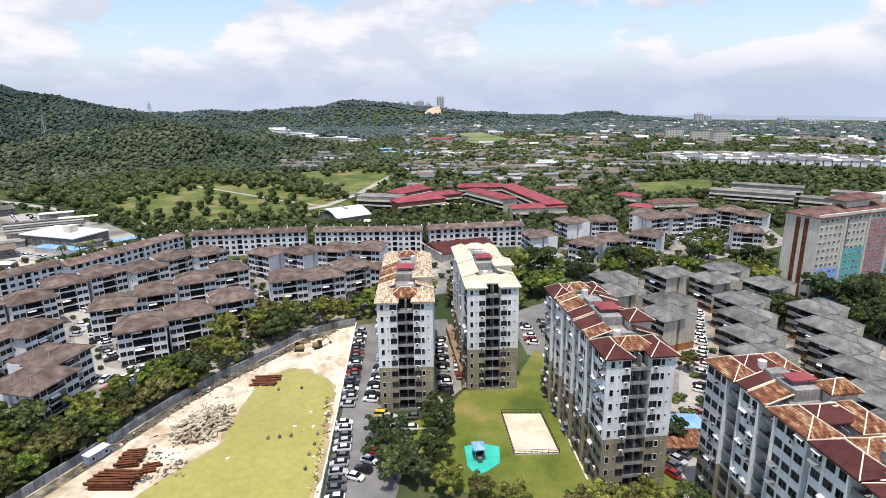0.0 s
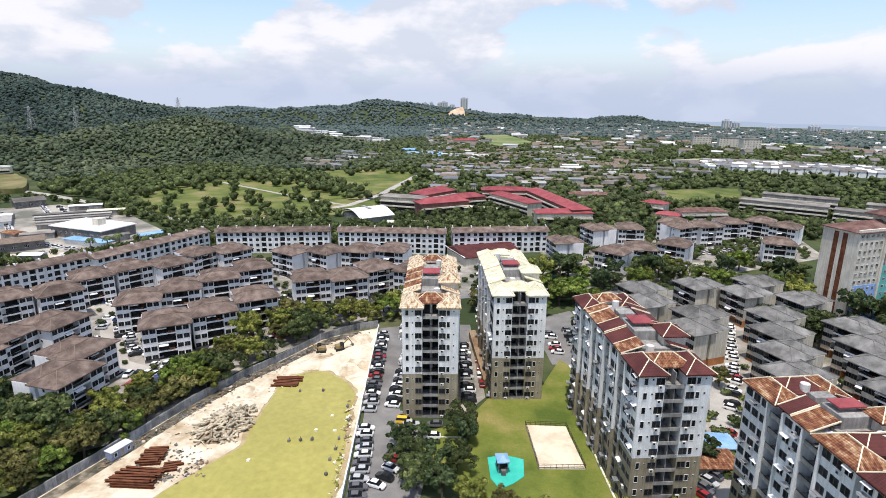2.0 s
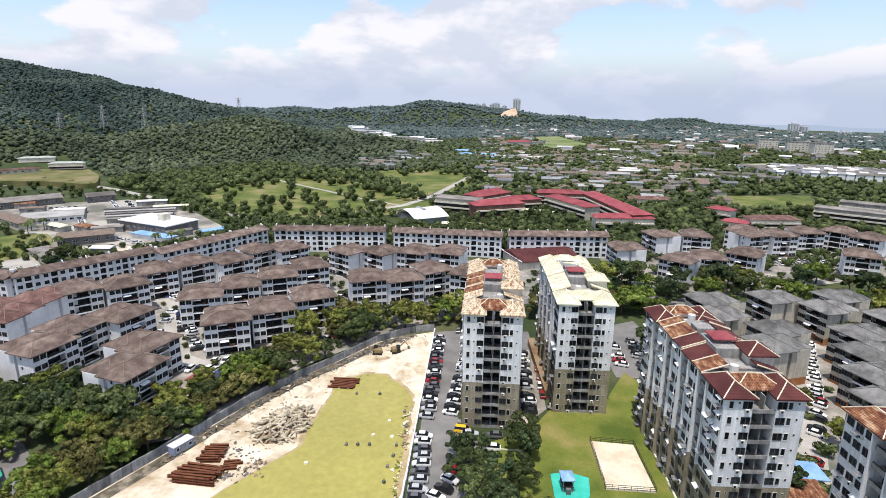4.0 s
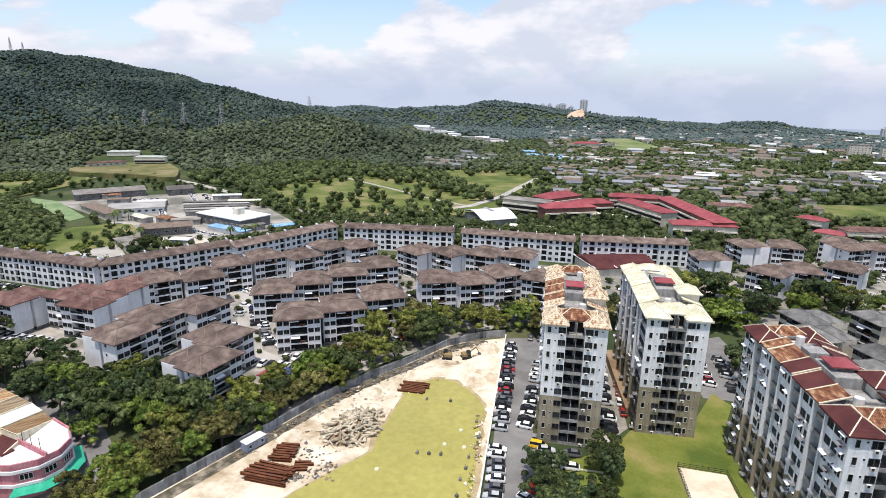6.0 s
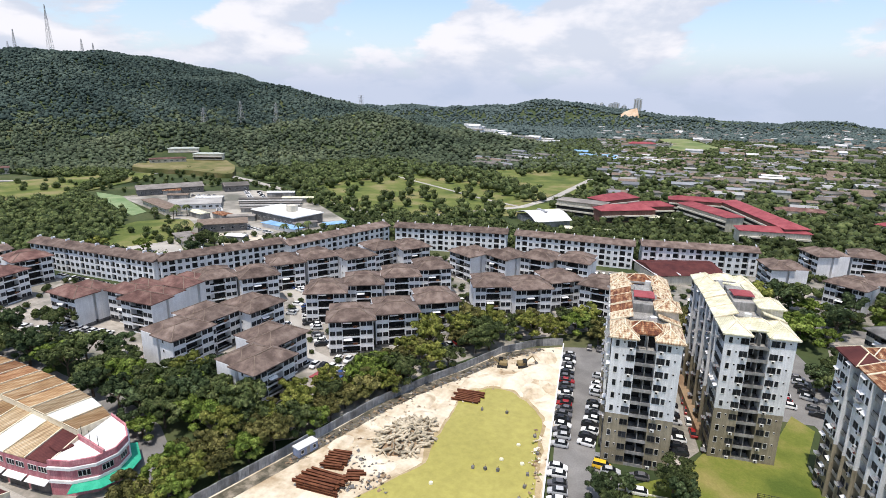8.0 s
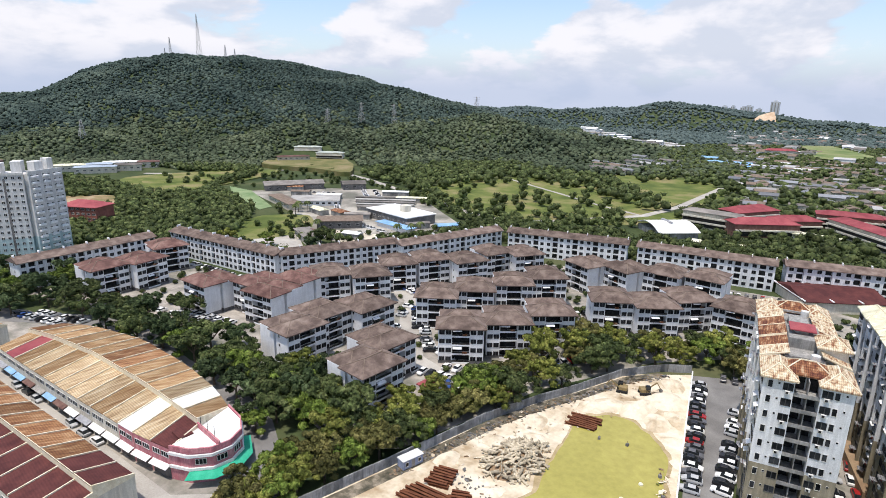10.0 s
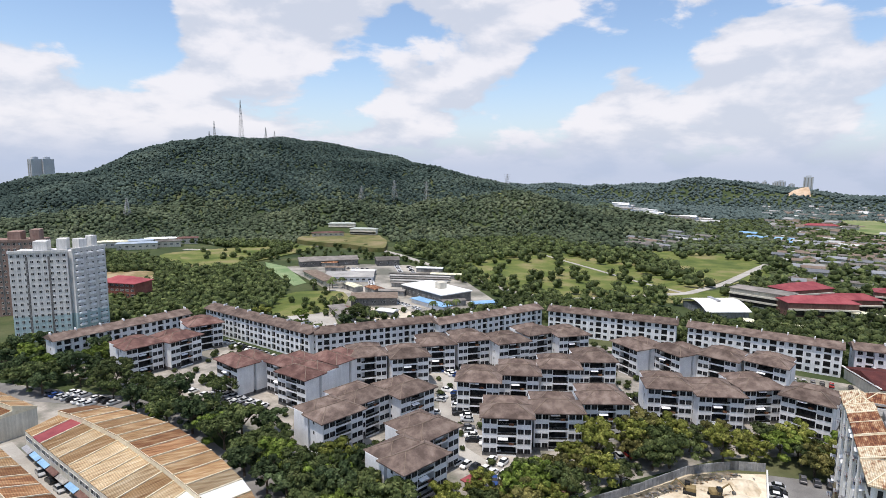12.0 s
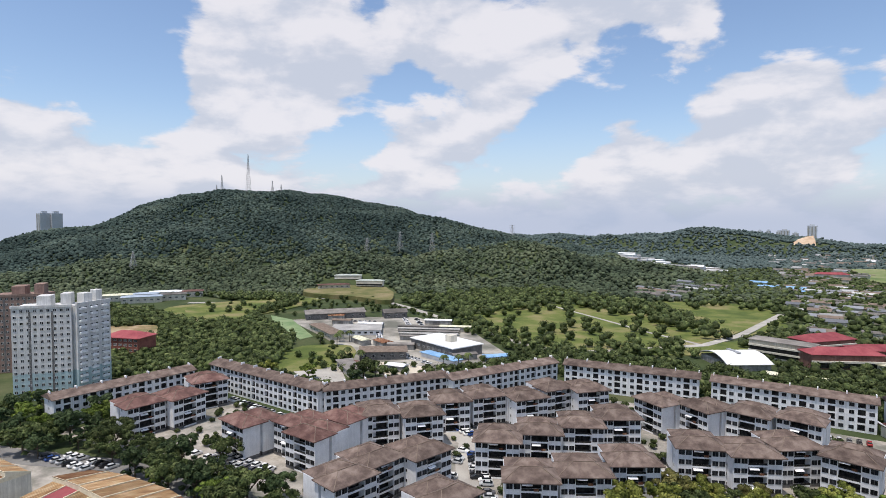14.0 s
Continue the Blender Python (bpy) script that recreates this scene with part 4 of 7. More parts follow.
TREES = [make_tree(11, 8.5, 5.2, LEAF_LIGHT, "broad light-green shade tree with a flat crown"), make_tree(12, 9.5, 5.6, LEAF, "dark green shade tree with a broad crown"),
         make_tree(13, 7.0, 3.8, LEAF_DEEP, "rounded dark green street tree", 0.6), make_tree(14, 7.5, 4.6, LEAF_OLIVE, "yellowish olive shade tree with a loose crown"), make_tree(15, 10.0, 4.4, LEAF_DEEP, "tall dense dark green tree", 0.7),
         make_tree(16, 8.0, 4.8, LEAF_FRESH, "fresh green shade tree with an open crown", 0.5), make_tree(17, 7.0, 5.0, LEAF_OLIVE, "low spreading olive-green rain tree", 0.35, 30), make_tree(18, 6.0, 3.4, LEAF, "small round green tree", 0.6, 26)]


def inside(x, y, plan):
    hit = False
    for (ax, ay), (bx, by) in zip(plan, plan[1:] + plan[:1]):
        if (ay > y) != (by > y) and x < (bx - ax) * (y - ay) / (by - ay) + ax:
            hit = not hit
    return hit


FOOT = []       # spots that buildings cover
for x, y, a in BROWN_UNITS + RED_UNITS + GREY_UNITS:
    c, s = math.cos(radians(a)), math.sin(radians(a))
    FOOT += [(x + c * u - s * v, y + s * u + c * v, 6.5) for u in (3, 10) for v in (3.5, 10.5)]
for (ax, ay), (bx, by) in ROWS:
    n = int(math.hypot(bx - ax, by - ay) / 7)
    FOOT += [(ax + (bx - ax) * k / n - (by - ay) / math.hypot(bx - ax, by - ay) * 4.5, ay + (by - ay) * k / n + (bx - ax) / math.hypot(bx - ax, by - ay) * 4.5, 7.0) for k in range(n + 1)]


for x, y, a, w, d in ((-86, 436, 12, 36, 12), (-78, 424, -47, 48, 12), (-54, 446, -62, 84, 13), (-36, 364, 18, 36, 11), (-115, 370, 41, 37, 13), (-122, 400, 62, 34, 15), (-100, 404, 41, 26, 13), (-149, 381, -3, 32, 12),
                      (-165, 352, -42, 30, 26), (54, 394, 20, 31, 10), (38, 393, -18, 14, 9), (32, 432, -30, 16, 9), (97, 438, -20, 52, 10), (147, 414, -26, 46, 10), (-59.5, 260, 37, 30, 23), (80, 510, 0, 1, 1)):
    c, s, n = math.cos(radians(a)), math.sin(radians(a)), max(2, round(w / 7))
    FOOT += [(x + c * w * k / n - s * d / 2, y + s * w * k / n + c * d / 2, d / 2 + 5) for k in range(n + 1)]


def scatter(plan, count, gap, seed, avoid=True):
    rnd, got = random.Random(seed), []
    xs, ys = [p[0] for p in plan], [p[1] for p in plan]
    for _ in range(count * 60):
        x, y = rnd.uniform(min(xs), max(xs)), rnd.uniform(min(ys), max(ys))
        if inside(x, y, plan) and all((x - p) ** 2 + (y - q) ** 2 > gap * gap for p, q in got) and not (avoid and any((x - p) ** 2 + (y - q) ** 2 < r * r for p, q, r in FOOT)):
            got.append((x, y))
            if len(got) == count:
                break
    return got


def grove(plan, count, gap, seed, kinds, size=(0.85, 1.2)):
    rnd = random.Random(seed)
    for x, y in scatter(plan, count, gap, seed):
        plant(rnd.choice(kinds), x, y, rnd.uniform(*size), rnd.uniform(0, 360))


def plant(kind, x, y, size=1.0, turn=0.0):
    ob = copy_thing(TREES[kind], pose(x, y, land(x, y), 0, 0, turn))
    ob.scale = (size, size, size)
    return ob


grove([(-118, 58), (-111, 58), (-108, 86), (-105.5, 104), (-104, 118), (-100, 130), (-110, 138), (-113, 124), (-112, 108), (-117, 92), (-122, 82), (-118, 72)], 40, 4.3, 21, (0, 1, 3, 6, 5, 6), (0.7, 1.15))
grove([(-266, 70), (-236, 82), (-205, 91), (-176, 92), (-162, 92), (-142, 92), (-132, 82), (-137, 74), (-150, 79), (-185, 81), (-222, 74)], 34, 5.4, 22, (1, 1, 2, 5, 4, 1), (0.65, 1.25))
grove([(-112, 142), (-99, 138), (-94, 150), (-89, 168), (-76, 183), (-58, 186), (-50, 196), (-56, 206), (-82, 192), (-112, 166)], 30, 4.8, 23, (0, 5, 0, 6, 1), (0.75, 1.25))
grove([(-335, 60), (-300, 48), (-262, 52), (-258, 72), (-284, 84), (-300, 78)], 24, 6.0, 24, (1, 2, 4, 5), (0.8, 1.3))
grove([(-38, 190), (-18, 205), (-4, 216), (6, 232), (10, 260), (-8, 258), (-30, 245), (-44, 215)], 30, 5.6, 25, (0, 1, 5, 4, 3, 5), (0.8, 1.45))
grove([(-4, 186), (8, 178), (16, 182), (8, 200), (0, 205)], 7, 5.2, 26, (1, 2))
grove([(4, 240), (30, 244), (70, 250), (110, 214), (118, 190), (150, 196), (140, 250), (100, 290), (50, 292), (10, 262)], 50, 6.0, 27, (0, 1, 4, 5, 7), (0.8, 1.4))
for x, y, k, s in ((-29.5, 121.5, 1, 0.85), (-27.0, 118.0, 4, 0.75), (-41.5, 112.5, 2, 0.95), (-38, 106, 1, 0.8), (-31, 105, 4, 0.85), (-34, 100, 1, 0.8), (-28, 99, 2, 1.0), (-27, 108, 1, 0.7),
                   (-22, 97, 0, 0.7), (-15, 97.5, 3, 0.7), (-8, 96.5, 0, 0.65), (4, 96, 3, 0.75), (9, 97, 0, 0.8), (14, 98.5, 3, 0.8), (19, 99.5, 0, 0.8), (24, 101, 1, 0.75), (26, 126, 2, 0.9), (24, 138, 0, 0.9), (19, 168, 1, 0.9),
                   (-38, 117.5, 2, 0.6), (27.5, 160, 2, 0.9), (41, 148, 0, 0.8), (36, 165, 3, 0.7), (-182, 98, 2, 1.2), (-216, 97, 1, 1.0)):
    plant(k, x, y, s, 37 * k + 11 * x)
for t in TREES:     # the first of each kind takes a place of its own too
    x, y = scatter([(-300, 150), (-240, 152), (-216, 200), (-240, 210), (-300, 172)], 8, 8, 31)[TREES.index(t)]
    t.matrix_basis = pose(x, y, 0)
grove([(-121, 97), (-108, 97), (-104, 120), (-108, 140), (-118, 132), (-121, 115)], 14, 4.8, 32, (0, 6, 3, 5), (0.5, 0.85))
grove([(-150, 87), (-127, 84), (-122, 94), (-134, 100), (-150, 97)], 14, 4.8, 33, (0, 1, 5, 4), (0.8, 1.25))
grove([(84, 224), (98, 217), (142, 246), (135, 255)], 16, 4.6, 34, (1, 4, 1), (1.0, 1.5))

def palm(seed):
    """A coconut palm: a leaning ringed trunk and drooping fronds."""
    rnd = random.Random(seed)
    trunk, crown = Shape(), Shape()
    h, lean = 7.5, rnd.uniform(0.3, 0.9)
    for k in range(5):
        u, v = k / 5, (k + 1) / 5
        trunk.cone((lean * u * u, 0, h * u - 0.2), (lean * v * v, 0, h * v), 0.24 - 0.08 * u, 0.22 - 0.08 * u, 7)
    for k in range(15):
        a, up = 6.283 * k / 15 + rnd.uniform(-0.15, 0.15), rnd.uniform(0.1, 1.0)
        c, s = math.cos(a), math.sin(a)
        spine = [(lean + c * 2.7 * u, s * 2.7 * u, h + 1.3 * up * u - 2.9 * u * u) for u in (0, 0.25, 0.5, 0.75, 1.0)]
        for (p, q), wide in zip(zip(spine, spine[1:]), (0.35, 0.55, 0.5, 0.3)):
            for side in (-1, 1):
                d = (-s * wide * side, c * wide * side)
                crown.add([p, q, (q[0] + d[0], q[1] + d[1], q[2] - 0.35), (p[0] + d[0], p[1] + d[1], p[2] - 0.3)], [(0, 1, 2, 3)])
    tree = tagged(part("palm_tree", trunk, BARK), "slender coconut palm beside the works sheds", "palm tree", "palms of the works yard")
    part("fronds", crown, LEAF, tree)
    return tree


PALM = palm(4)
for k, (x, y) in enumerate(((-349, 219), (-345, 231), (-340, 235), (-301, 206), (-256, 195), (-251, 231), (-246, 237), (-245, 244), (-264, 196), (-291, 207), (-338, 224), (-296, 198))):
    m = pose(x, y, 0, 0, 0, 77 * k)
    if k:
        copy_thing(PALM, m)
    else:
        PALM.matrix_basis = m

# ---- woods ----
DOME_GRASS = [(-645, 640), (-638, 647), (-615, 669), (-594, 687), (-566, 710), (-550, 722)]
KNOLL_GRASS = [(-702, 441), (-691, 459), (-679, 476), (-666, 494)]
HILL_LANE = [(-590, 230), (-556, 262), (-533, 327), (-519, 384), (-500, 382), (-463, 368), (-428, 361), (-375, 345), (-334, 334), (-276, 314), (-250, 308)]
GAPS = [  # open ground among the woods: meadows, yards, roads
    [(-480, 250), (-530, 330), (-515, 380), (-440, 360), (-330, 340), (-250, 300), (-232, 262), (-250, 205), (-300, 175), (-330, 190), (-370, 215), (-470, 240)],
    [(-350, 360), (-345, 470), (-280, 470), (-170, 400), (-160, 450), (-175, 560), (-250, 560), (-150, 380), (-182, 330), (-235, 305), (-262, 306), (-300, 330)],
    [(-612, 392), (-606, 425), (-588, 446), (-528, 434), (-446, 362), (-500, 346), (-548, 330), (-574, 348)],
    [(-560, 190), (-500, 200), (-480, 240), (-530, 300), (-570, 260)],
    [(-665, 165), (-600, 160), (-560, 186), (-470, 188), (-452, 222), (-530, 268), (-625, 262)],
    [(-310, 163), (-350, 200), (-332, 234), (-285, 244), (-243, 228), (-241, 205), (-258, 168), (-280, 160)],
    [(-545, 985), (-350, 890), (-325, 975), (-500, 1065)],
    [(-500, 134), (-484, 168), (-436, 154), (-440, 128), (-456, 122)],
    [(-283, 1393), (-232, 1485), (-120, 1128), (-146, 960), (-190, 1010), (-215, 1180)],
    [(356, 1431), (518, 1226), (458, 1148), (353, 1300)],
    strip(DOME_GRASS, 13), strip(KNOLL_GRASS, 20), strip(HILL_LANE, 13),
    [(54, 787), (78, 805), (139, 870), (165, 848), (122, 787), (103, 759)],
    [(0, 1015), (62, 1022), (55, 917), (12, 931)],
    [(46, 533), (122, 562), (110, 480), (49, 459)],
    [(106, 708), (257, 761), (372, 708), (354, 637), (266, 655), (159, 690)],
]


def woodland(name, plan, count, gap, radius, seed, label, keep=lambda x, y: True, leaves=0, mat=None, sunk=0.75):
    """A stretch of wood as one body of countless crowns."""
    rng, rnd = np.random.default_rng(seed), random.Random(seed)
    cell, seen, clumps = gap, set(), []
    xs, ys = [p[0] for p in plan], [p[1] for p in plan]
    for _ in range(count * 5):
        x, y = rnd.uniform(min(xs), max(xs)), rnd.uniform(min(ys), max(ys))
        key = (int(x // cell), int(y // cell))
        if key in seen or not inside(x, y, plan) or not keep(x, y) or any(inside(x, y, g) for g in GAPS):
            continue
        if min(xs) > -700 and any((x - p) ** 2 + (y - q) ** 2 < r * r for p, q, r in FOOT):
            continue
        seen.add(key)
        r = rnd.uniform(*radius)
        z = land(x, y)
        clumps += [(x, y, z + r * sunk, r), (x + r * rnd.uniform(-0.7, 0.7), y + r * rnd.uniform(-0.7, 0.7), z + r * (sunk + rnd.uniform(0.15, 0.6)), r * rnd.uniform(0.45, 0.7))]
        if len(seen) >= count:
            break
    return tagged(new(name, soup(name, *leafy(clumps, rng, leaves, 0.42), mat or HAZED_FOREST)), label, "wood", kind="stuff")


HILL = [(-1420, -250), (-700, -60), (-620, 200), (-560, 320), (-560, 400), (-470, 430), (-400, 480), (-360, 560), (-400, 760), (-560, 1000), (-800, 1230), (-1000, 1080), (-1250, 760), (-1420, 400)]


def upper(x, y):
    """Beyond about 915 m from the camera's place, with an uneven edge."""
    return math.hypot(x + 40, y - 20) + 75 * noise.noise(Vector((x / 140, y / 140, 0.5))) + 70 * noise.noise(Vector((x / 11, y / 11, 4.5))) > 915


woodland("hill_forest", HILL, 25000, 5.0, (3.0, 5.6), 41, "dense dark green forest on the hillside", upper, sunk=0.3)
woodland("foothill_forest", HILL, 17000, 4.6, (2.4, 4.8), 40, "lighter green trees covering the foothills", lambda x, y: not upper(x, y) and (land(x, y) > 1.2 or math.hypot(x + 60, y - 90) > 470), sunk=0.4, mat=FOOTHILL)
woodland("hill_foot_wood", [(-640, 60), (-420, 60), (-330, 110), (-304, 168), (-330, 196), (-420, 232), (-500, 300), (-560, 330), (-640, 260)], 1500, 5.0, (2.6, 4.4), 42, "thick green wood at the foot of the hill", leaves=22, mat=LEAF)
woodland("meadow_trees", [(-460, 330), (-330, 320), (-240, 300), (-180, 330), (-170, 420), (-260, 520), (-420, 560), (-470, 430)], 480, 7.0, (3.4, 6.0), 43, "scattered bushy trees round the meadow", leaves=24, mat=LEAF)
woodland("row_backing_trees", [(-300, 145), (-238, 152), (-216, 198), (-200, 258), (-136, 276), (-74, 288), (-20, 305), (-20, 345), (-110, 345), (-180, 320), (-240, 290), (-262, 240), (-300, 175)], 800, 4.5, (2.4, 4.2), 44, "trees crowded behind the rows of flats", leaves=30, mat=LEAF)
woodland("town_trees", [(-150, 390), (20, 350), (160, 390), (330, 420), (430, 700), (420, 1300), (-200, 1500), (-420, 1150), (-330, 800), (-260, 560), (-180, 460)], 6800, 7.0, (2.8, 5.8), 45, "trees scattered through the distant town", leaves=7, mat=LEAF)
woodland("college_trees", [(-150, 330), (-130, 288), (-20, 312), (60, 350), (130, 372), (210, 400), (200, 475), (130, 482), (40, 468), (-60, 478), (-150, 450), (-172, 400)], 520, 6.0, (2.8, 5.0), 39, "trees crowded round the college", leaves=24, mat=LEAF)
woodland("far_wood", [(-420, 1150), (-200, 1500), (500, 1300), (1100, 900), (1700, 1500), (900, 2900), (-200, 2500), (-1100, 2250), (-1700, 2000), (-1300, 1450), (-800, 1250)], 10500, 13.0, (6.0, 10.0), 46, "distant dark green wooded country", sunk=0.45, mat=HAZED_WOOD)
woodland("horizon_wood", [(-750, 3330), (520, 3290), (640, 3760), (-820, 3760)], 2200, 17.0, (7.0, 12.0), 38, "woods along the horizon", sunk=0.3, mat=HAZED_WOOD)
woodland("far_ridge_wood", [(-2300, 1400), (-1600, 2000), (-900, 2330), (-300, 2500), (-300, 2700), (-900, 2620), (-1700, 2300), (-2400, 1800)], 7000, 11.0, (7.0, 11.0), 47, "wooded far ridge", sunk=0.5, mat=HAZED_WOOD)
woodland("right_wood", [(120, 60), (180, 120), (190, 330), (420, 420), (520, 700), (900, 600), (700, 100), (300, -40)], 3200, 9.0, (3.2, 5.6), 48, "trees beyond the estate", leaves=5, mat=LEAF)
woodland("valley_wood", [(-480, 640), (-380, 500), (-330, 520), (-260, 580), (-200, 620), (-230, 900), (-330, 1150), (-620, 1100), (-560, 900)], 2600, 9.0, (3.6, 6.4), 49, "wood in the valley behind the meadow", sunk=0.5, mat=FOOTHILL)
grove([(58, 214), (70, 200), (100, 190), (125, 205), (112, 216), (84, 200), (72, 214)], 14, 5.0, 28, (1, 4, 1), (1.1, 1.5))


def bushes(name, plan, count, radius, seed, label, mat=None, avoid=False):
    """Bushes and small trees strewn over open ground."""
    rng, rnd = np.random.default_rng(seed), random.Random(seed)
    clumps = []
    for x, y in scatter(plan, count, radius[1] * 1.6, seed, avoid):
        r = rnd.uniform(*radius)
        clumps += [(x, y, land(x, y) + r * 0.7, r), (x + r * 0.5, y - r * 0.3, land(x, y) + r * 1.15, r * 0.65), (x - r * 0.6, y + r * 0.2, land(x, y) + r * 0.9, r * 0.6)]
    tagged(new(name, soup(name, *leafy(clumps, rng, 40, 0.32), mat or LEAF)), label, "bushes", kind="stuff")


bushes("meadow_bushes", [(-352, 366), (-340, 470), (-282, 474), (-182, 408), (-190, 360), (-236, 318), (-262, 314)], 46, (2.6, 5.6), 61, "bushy trees dotted over the meadow")
bushes("lane_trees", [(-335, 320), (-250, 290), (-200, 310), (-165, 352), (-190, 372), (-236, 322), (-262, 322), (-330, 345)], 90, (2.2, 4.4), 62, "trees lining the lane")
bushes("yard_trees", [(-330, 190), (-300, 180), (-250, 205), (-236, 250), (-232, 268), (-246, 262), (-262, 212), (-300, 205)], 30, (1.4, 3.0), 63, "trees round the works yard")
bushes("clearing_trees", [(-560, 230), (-500, 215), (-470, 250), (-505, 330), (-560, 300)], 34, (2.2, 4.2), 64, "trees in the clearing")
bushes("estate_bushes", [(-206, 176), (-232, 138), (-280, 124), (-270, 76), (-200, 104), (-140, 94), (-110, 100), (-100, 140), (-84, 178), (-60, 206), (-30, 255), (-70, 268), (-132, 256), (-186, 234)], 230, (0.7, 1.7), 65, "low shrubs and hedges between the flats", avoid=True)
bushes("grey_estate_bushes", [(14, 150), (32, 110), (48, 100), (110, 100), (110, 230), (60, 250), (4, 236)], 90, (0.9, 2.2), 66, "shrubs between the grey-roofed flats", avoid=True)
bushes("scrub_trees", [(-480, 250), (-530, 330), (-515, 380), (-440, 360), (-412, 330), (-440, 300), (-455, 262)], 45, (1.6, 3.4), 67, "scrubby trees beside the works")
bushes("lane_scrub", [(-440, 346), (-330, 336), (-250, 297), (-250, 286), (-310, 322), (-380, 335)], 60, (1.5, 3.4), 68, "scrub along the works fence")
bushes("yard_shrubs", [(-372, 226), (-330, 214), (-302, 186), (-256, 200), (-240, 240), (-256, 240), (-270, 212), (-310, 212), (-350, 228)], 46, (0.8, 2.4), 69, "shrubs among the works sheds")
bushes("far_unit_trees", [(-10, 262), (26, 256), (112, 328), (112, 372), (20, 352), (-34, 322)], 90, (1.6, 3.4), 70, "trees between the far flats", avoid=True)

# ---- plain buildings by their corner, bearing and size ----


def storey_windows(parent, w, d, h, storeys, faces, every=3.2, mesh=None):
    f = h / storeys
    for face in faces:
        run = w if face in ("front", "back") else d
        n = max(1, int(run / every))
        for j in range(storeys):
            for k in range(n):
                u, z = run * (k + 0.5) / n, f * (j + 0.52)
                x, y = {"front": (u, 0), "back": (w - u, d), "left": (0, d - u), "right": (w, u)}[face]
                put_window(parent, x, y, z, face, mesh)


WIDE_WINDOW = window_mesh(2.2, 1.3, 2)


def building(name, x, y, a, w, d, h, storeys, wall, roof, label, category, rise=1.6, faces=("front",), hip=True, bands=0, base=None, every=3.4):
    """A hall or block whose front runs from (x, y) along the bearing a."""
    z = land(x, y) - 0.1 if base is None else base
    b = thing(name, pose(x, y, z, 0, 0, a), label, category)
    part("wall", Shape().box(0, w, 0, d, -3 if z < -0.5 else 0, h), wall, b)
    if rise:
        part("roof", Shape().hip(-0.8, w + 0.8, -0.8, d + 0.8, h + 0.05, rise, 0.25, gable=not hip), roof, b)
    else:
        part("roof", Shape().bevelled(-0.6, w + 0.6, -0.6, d + 0.6, h, h + 0.6, 0.15), roof, b)
    if bands:
        for j in range(1, bands):
            part("corridor", Shape().box(-0.1, w + 0.1, -1.2, 0.0, h * j / bands - 0.15, h * j / bands + 0.75), WALL_CREAM, b, "open corridor with a pale parapet")
            # A dark sheet before the wall paints the corridor's shade.
            part("corridor_shade", Shape().box(0.2, w - 0.2, -0.06, -0.01, h * (j - 1) / bands + 0.9, h * j / bands - 0.4), RAIL_AND_SHADE, b)
    elif storeys:
        storey_windows(b, w, d, h, storeys, faces, every, WIDE_WINDOW)
    return b


# ---- red-roofed college, halls behind the rows ----
WALL_BRICK = material("brown_brick_wall", [(0.17, 0.085, 0.07), (0.27, 0.15, 0.12)], 0.85, 0.3, 5, 0.1, streak=0.2)
RED_NOTE = "brown-walled college building with a bright red sheet roof"
building("hall", -59.5, 260, 37, 30, 23, 4.5, 0, WALL_CREAM, ROOF_MAROON, "low hall with a maroon ridged roof and white gutters", "hall", 2.4, hip=False)
for k in range(4):
    part("gutter", Shape().box(-1 + 10.4 * k, -0.5 + 10.4 * k, -1, 24, 4.7, 5.1), ROOF_WHITE, bpy.data.objects["hall"])
building("college_block", -86, 436, 12, 36, 12, 9, 3, WALL_BRICK, ROOF_SCHOOL, RED_NOTE, "college", 2.2, bands=3)
building("college_block", -78, 424, -47, 48, 12, 9, 3, WALL_BEIGE, ROOF_SCHOOL, RED_NOTE, "college", 2.2, bands=3)
building("college_block", -54, 446, -62, 84, 13, 9.5, 3, WALL_BRICK, ROOF_SCHOOL, RED_NOTE, "college", 2.4, bands=3)
building("college_block", -36, 364, 18, 36, 11, 7.5, 2, WALL_CREAM, ROOF_SCHOOL, RED_NOTE, "college", 2.2, bands=2)
building("college_block", -115, 370, 41, 37, 13, 8, 2, WALL_BRICK, ROOF_SCHOOL, RED_NOTE, "college", 3.0, bands=2)
building("college_block", -122, 400, 62, 34, 15, 9, 3, WALL_BRICK, ROOF_SCHOOL, RED_NOTE, "college", 3.2, bands=3)
building("college_block", -100, 404, 41, 26, 13, 7, 2, WALL_BRICK, ROOF_SCHOOL, RED_NOTE, "college", 2.6, bands=2)
building("college_block", -149, 381, -3, 32, 12, 10, 3, WALL_BEIGE, ROOF_DULL, "brown-roofed college block with open corridors", "college", 1.4, bands=3)
building("covered_walk", -90, 391, -8, 22, 8, 3.4, 0, WALL_CREAM, ROOF_PALE, "low building with a pale sheet roof", "shed", 0.5)
building("covered_walk", -125, 330, 14, 26, 6, 3.2, 0, WALL_CREAM, ROOF_PALE, "low building with a pale sheet roof", "shed", 0.5)


